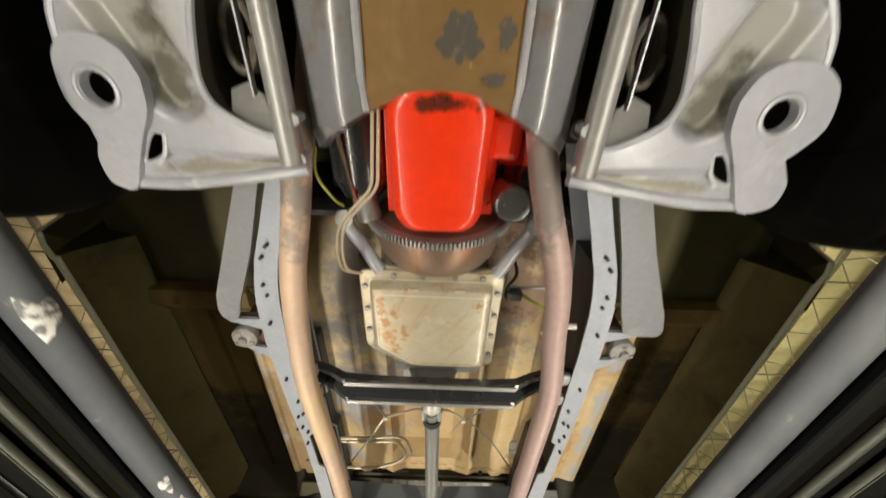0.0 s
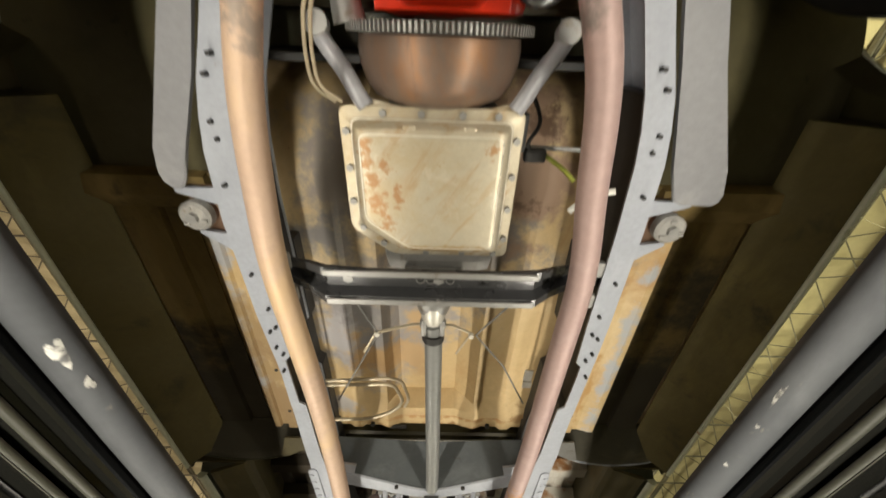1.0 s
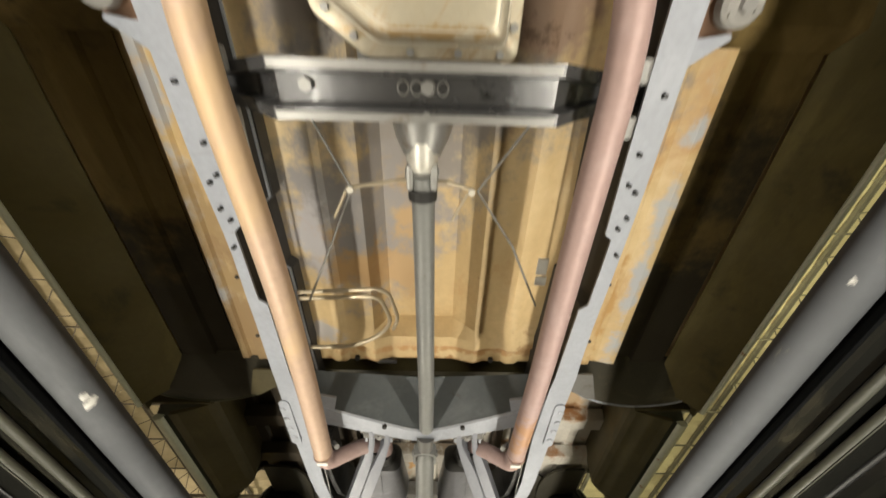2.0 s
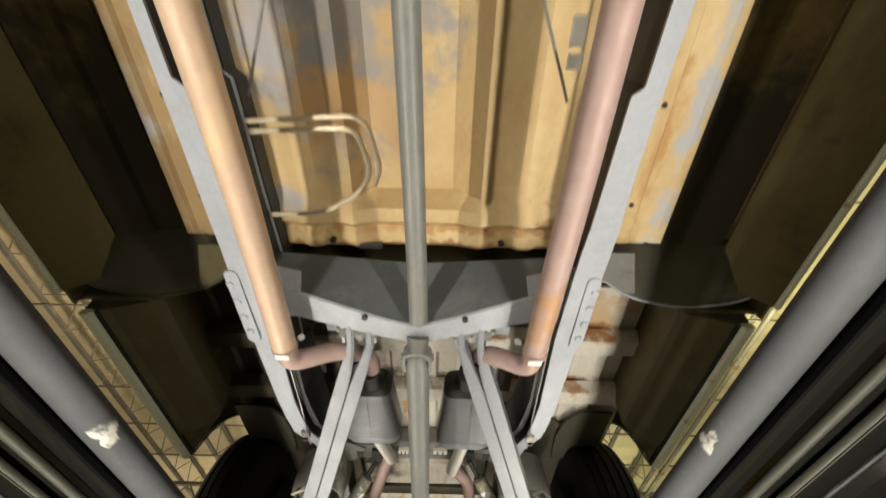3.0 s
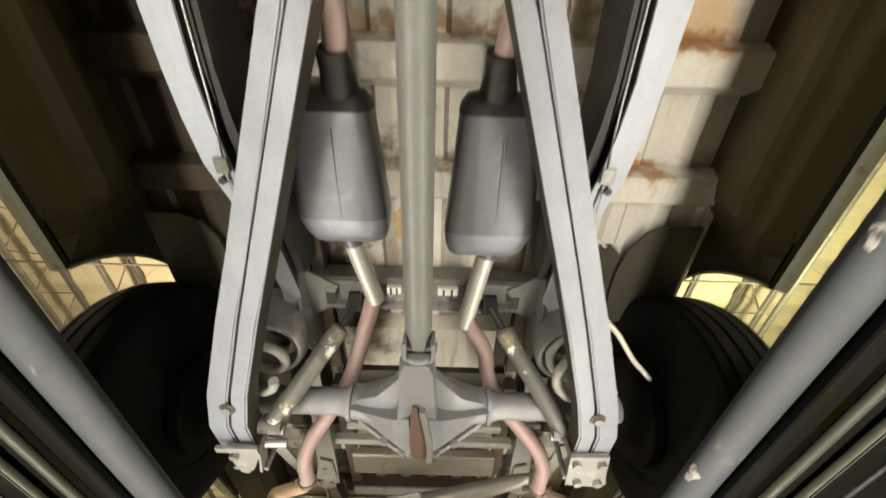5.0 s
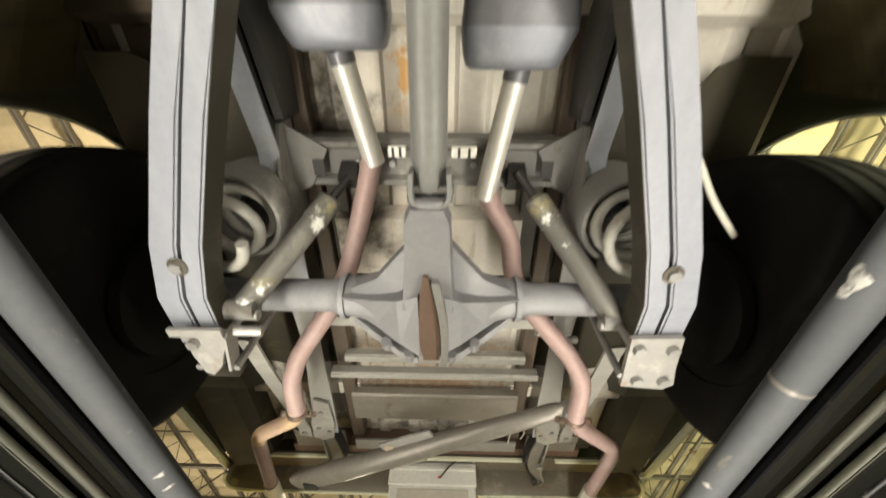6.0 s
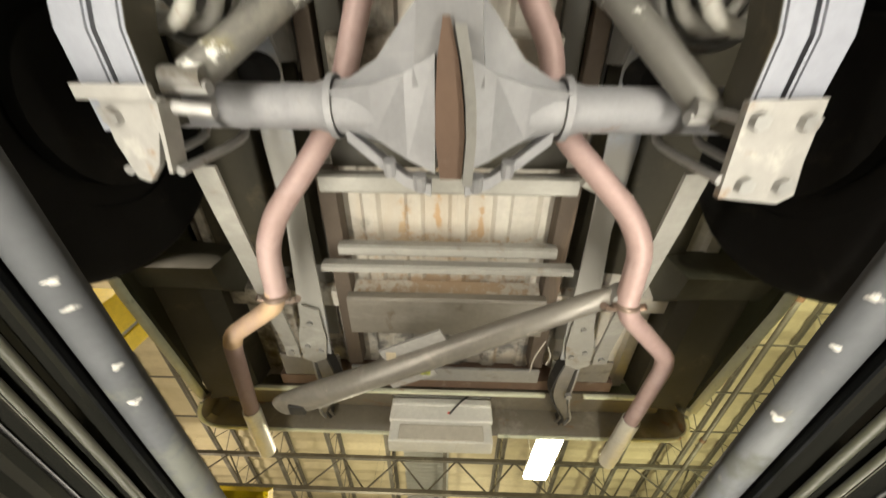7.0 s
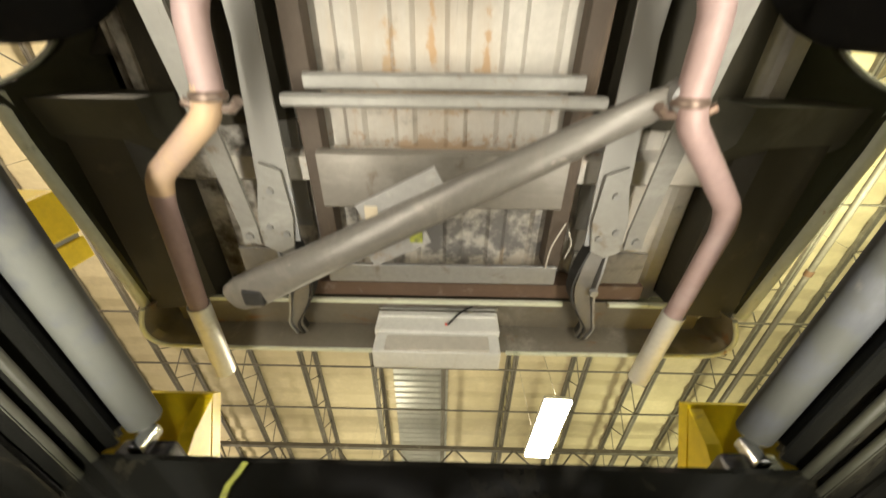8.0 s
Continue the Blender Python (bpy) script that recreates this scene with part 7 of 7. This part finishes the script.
    bm = loft(bmesh.new(), [[a + (c - a) * t + n * w * math.cos(q) + Vector((0, 0, w * h * 0.8 * math.sin(q))) for q in [2 * math.pi * k / 20 for k in range(20)]] for t, w, h in stations])
    bar = part("carrier_bar", bm, M_CARRIER, truck, "dull slanting spare wheel carrier bar", smooth=True)
    for t0, t1, off, nm in ((0.36, 0.50, 0.052, "carrier_tab"), (0.40, 0.58, -0.054, "carrier_tab")):
        p, q = a + (c - a) * t0, a + (c - a) * t1
        o = n * off
        bm = loft(bmesh.new(), [[v + o + n * 0.022, v + o - n * 0.022, v + o - n * 0.022 + Vector((0, 0, 0.008)), v + o + n * 0.022 + Vector((0, 0, 0.008))] for v in (p, q)])
        part(nm, bm, M_PAD, bar)
        tip = q if off > 0 else p
        part("tab_tip", boxed(tip.x - 0.014, tip.x + 0.014, tip.y + o.y - 0.02, tip.y + o.y + 0.02, tip.z - 0.003, tip.z, bev=0.001), M_TAPE if off > 0 else M_LINE, bar, "yellowish worn tip")
    part("pivot_end", disc(bmesh.new(), c + Vector((0, 0, -0.01)), (0, 0, 1), 0.026, 0.05, 16, bev=0.005), M_STEEL, bar, smooth=True)
    part("latch", boxed(a.x + 0.05, a.x + 0.10, a.y - 0.05, a.y - 0.005, a.z - 0.03, a.z - 0.005, bev=0.006), M_MATT, bar)
    # rolled rear pan: an open tray with hall light painted on its lower rim
    rim = [(-0.872, 4.19), (-0.895, 4.235), (-0.905, 4.275), (-0.895, 4.31), (-0.86, 4.33), (-0.78, 4.336), (-0.4, 4.338), (0.0, 4.338), (0.4, 4.338), (0.76, 4.336), (0.84, 4.33), (0.872, 4.31), (0.88, 4.275), (0.868, 4.235), (0.845, 4.19)]
    rim = [(p.x, p.y) for p in curve_points([(x, y, 0) for x, y in rim], 4)]
    cy, secs = 4.262, []
    for x, y in rim:
        ix, iy = x * 0.985, y - 0.016 if y > 4.3 else y
        secs.append([(x, y, 1.775), (ix, iy, 1.80), (ix, iy, 1.862), (ix, iy, 1.90), (x * 1.012, y + 0.012, 1.90), (x * 1.012, y + 0.012, 1.80)])
    rp = part("rear_roll_pan", loft(bmesh.new(), secs), M_TRAY, truck, "dusty rear roll pan with light painted on its rim", smooth=True)
    part("tray_top", boxed(-0.86, 0.83, 4.212, 4.32, 1.872, 1.88), M_TRAY, rp)
    part("tail_panel", boxed(-0.93, 0.91, 4.352, 4.362, 1.80, 2.3), M_SHELL, rp, "dark olive tail panel")
    for xa, xb in ((-1, -0.2), (0.175, 1)):
        part("bright_edge", tubed([(x, y, 1.7735) for x, y in rim if xa < x < xb], 0.0068, 8), M_LIP, rp, "pale lower edge with painted hall light", smooth=True)
    for xa, xb in ((-0.73, 0.378), (0.519, 0.79)):
        part("inner_edge", boxed(xa, xb, 4.203, 4.217, 1.852, 1.868, bev=0.004), M_LIP, rp, "inner edge with painted hall light")
    # number plate box under the pan
    pb = part("plate_box", boxed(-0.195, 0.172, 4.262, 4.33, 1.70, 1.872, bev=0.006), M_WHITE, truck, "off-white plastic plate box")
    part("box_lid", boxed(-0.20, 0.177, 4.252, 4.275, 1.775, 1.862, bev=0.004), M_WHITE, pb)
    part("box_ridge", boxed(-0.195, 0.172, 4.243, 4.252, 1.83, 1.845, bev=0.003), M_WHITE, pb)
    part("box_window", boxed(-0.16, 0.14, 4.256, 4.262, 1.705, 1.76, bev=0.003), M_WIRE, pb)
    part("red_mark", boxed(0.012, 0.020, 4.2505, 4.2525, 1.80, 1.808), M_RED, pb, "small faded red mark")
    part("box_hinge", boxed(-0.205, 0.182, 4.240, 4.252, 1.866, 1.876, bev=0.003), M_CHROME, pb, "shiny upper hinge strip")
    part("dark_wire", tubed([(0.02, 4.25, 1.80), (0.06, 4.235, 1.84), (0.10, 4.24, 1.875)], 0.0035, 6, smooth_steps=4), M_MATT, pb)


rear_frame()


# ---- lines, wires and small fittings ----
def small_lines():
    for dx in (0, 0.010):
        part("cooler_line", tubed(bent([(-0.086 - dx, -0.2, 1.61), (-0.097 - dx, 0.20, 1.62), (-0.108 - dx, 0.342, 1.622), (-0.140 - dx, 0.375, 1.623), (-0.182 - dx, 0.425, 1.628), (-0.192 - dx, 0.49, 1.635), (-0.192 - dx, 0.54, 1.645), (-0.164 - dx, 0.565, 1.67)], 0.03), 0.0032, 8), M_LINE, truck, "tan steel cooler line", smooth=True)
    part("engine_wire", tubed([(-0.222, 0.28, 1.66), (-0.225, 0.33, 1.65), (-0.200, 0.38, 1.655), (-0.188, 0.40, 1.67)], 0.0028, 6, smooth_steps=5), M_TAPE, truck, "thin yellow engine wire")
    # park brake cables behind the crossmember
    for s in (-1, 1):
        part("brake_cable", tubed([(s * 0.19, 0.985, 1.66), (s * 0.125 - 0.015, 1.115, 1.675), (s * 0.20, 1.25, 1.69), (s * 0.285, 1.43, 1.70)], 0.0026, 6), M_GRIME, truck, "pale park brake cable")
    part("brake_cable_link", tubed([(-0.15, 1.115, 1.674), (-0.05, 1.106, 1.70), (0.05, 1.106, 1.70), (0.105, 1.115, 1.676)], 0.004, 6), M_LINE, truck)
    for x in (-0.142, 0.098):
        part("cable_clip", disc(bmesh.new(), (x, 1.117, 1.674), (0, 0, 1), 0.007, 0.010, 10), M_WIRE, truck, "small white cable clip")
    for x, y in ((-0.15, 1.13), (0.09, 1.13)):
        part("tie_tail", tubed([(x, y - 0.01, 1.67), (x - 0.028, y + 0.045, 1.665)], 0.003, 5), M_LINE, truck)
    # fuel lines on the floor
    part("fuel_line", tubed(bent([(-0.37, 1.50, 1.82), (-0.14, 1.485, 1.825), (-0.105, 1.50, 1.825), (-0.082, 1.60, 1.825), (-0.10, 1.645, 1.825)], 0.04), 0.006, 8), M_LINE, truck, "bent tan fuel line", smooth=True)
    part("fuel_line", tubed(bent([(-0.37, 1.522, 1.82), (-0.16, 1.51, 1.82), (-0.13, 1.52, 1.82), (-0.10, 1.61, 1.82), (-0.15, 1.675, 1.82), (-0.24, 1.72, 1.82), (-0.37, 1.727, 1.82)], 0.04), 0.0065, 8), M_LINE, truck, smooth=True)
    part("line_clip", boxed(0.275, 0.30, 1.30, 1.345, 1.715, 1.722, bev=0.002), M_WHITE, truck, "small steel line bracket")
    part("line_clip", boxed(0.278, 0.305, 1.355, 1.38, 1.718, 1.725, bev=0.002), M_WHITE, truck)
    # green and yellow wires beside the transmission
    part("harness_wire", tubed([(0.222, 0.668, 1.745), (0.241, 0.680, 1.74), (0.27, 0.70, 1.742), (0.295, 0.722, 1.75)], 0.005, 8, smooth_steps=5), M_TAPE, truck, "yellow green harness wire")
    part("harness_wire", tubed([(0.175, 0.54, 1.77), (0.20, 0.60, 1.745), (0.182, 0.645, 1.74), (0.205, 0.67, 1.74)], 0.004, 6, smooth_steps=5), M_MATT, truck)
    part("harness_plug", boxed(0.178, 0.222, 0.655, 0.682, 1.732, 1.755, bev=0.006), M_MATT, truck)
    part("shift_rod", tubed([(0.15, 0.655, 1.755), (0.30, 0.66, 1.765)], 0.005, 8), M_STEEL, truck)
    part("bell_crank", boxed(0.163, 0.174, 0.585, 0.66, 1.725, 1.75, bev=0.004), M_MATT, truck)
    part("vent_hose", tubed([(0.36, 0.72, 1.69), (0.32, 0.735, 1.70), (0.29, 0.78, 1.72)], 0.007, 8, smooth_steps=4), M_WHITE, truck, "pale vent hose stub", smooth=True)
    # loose cable ends at the rear wheels
    part("loose_cable", tubed([(0.430, 2.765, 1.635), (0.478, 2.815, 1.638), (0.535, 2.893, 1.636), (0.602, 2.965, 1.633)], 0.006, 7, smooth_steps=4), M_WIRE, truck, "pale loose cable end", smooth=True)
    part("loose_cable", tubed([(-0.42, 2.79, 1.66), (-0.49, 2.84, 1.66)], 0.006, 7), M_WIRE, truck, smooth=True)
    for x0, x1 in ((-0.105, -0.062), (0.045, 0.105)):
        clip = part("ring_clip", boxed(x0, x1, 2.850, 2.876, 1.836, 1.8555, bev=0.004), M_TIP, truck, "bright steel clip")
        for k in (0.3, 0.7):
            part("clip_slot", boxed(x0 + (x1 - x0) * k - 0.003, x0 + (x1 - x0) * k + 0.003, 2.852, 2.874, 1.8345, 1.8365), M_MATT, clip)
    for pts in (((0.335, 3.93, 1.86), (0.305, 4.0, 1.85), (0.30, 4.07, 1.852)), ((0.345, 3.95, 1.855), (0.358, 3.99, 1.85), (0.349, 4.035, 1.852))):
        part("tail_wire", tubed(pts, 0.0022, 6, smooth_steps=4), M_WIRE, truck, "thin pale wire")
    part("bed_wire", tubed([(0.36, 2.70, 1.84), (0.44, 2.66, 1.85), (0.50, 2.70, 1.85)], 0.004, 6, smooth_steps=4), M_WIRE, truck, "thin pale wire")


small_lines()
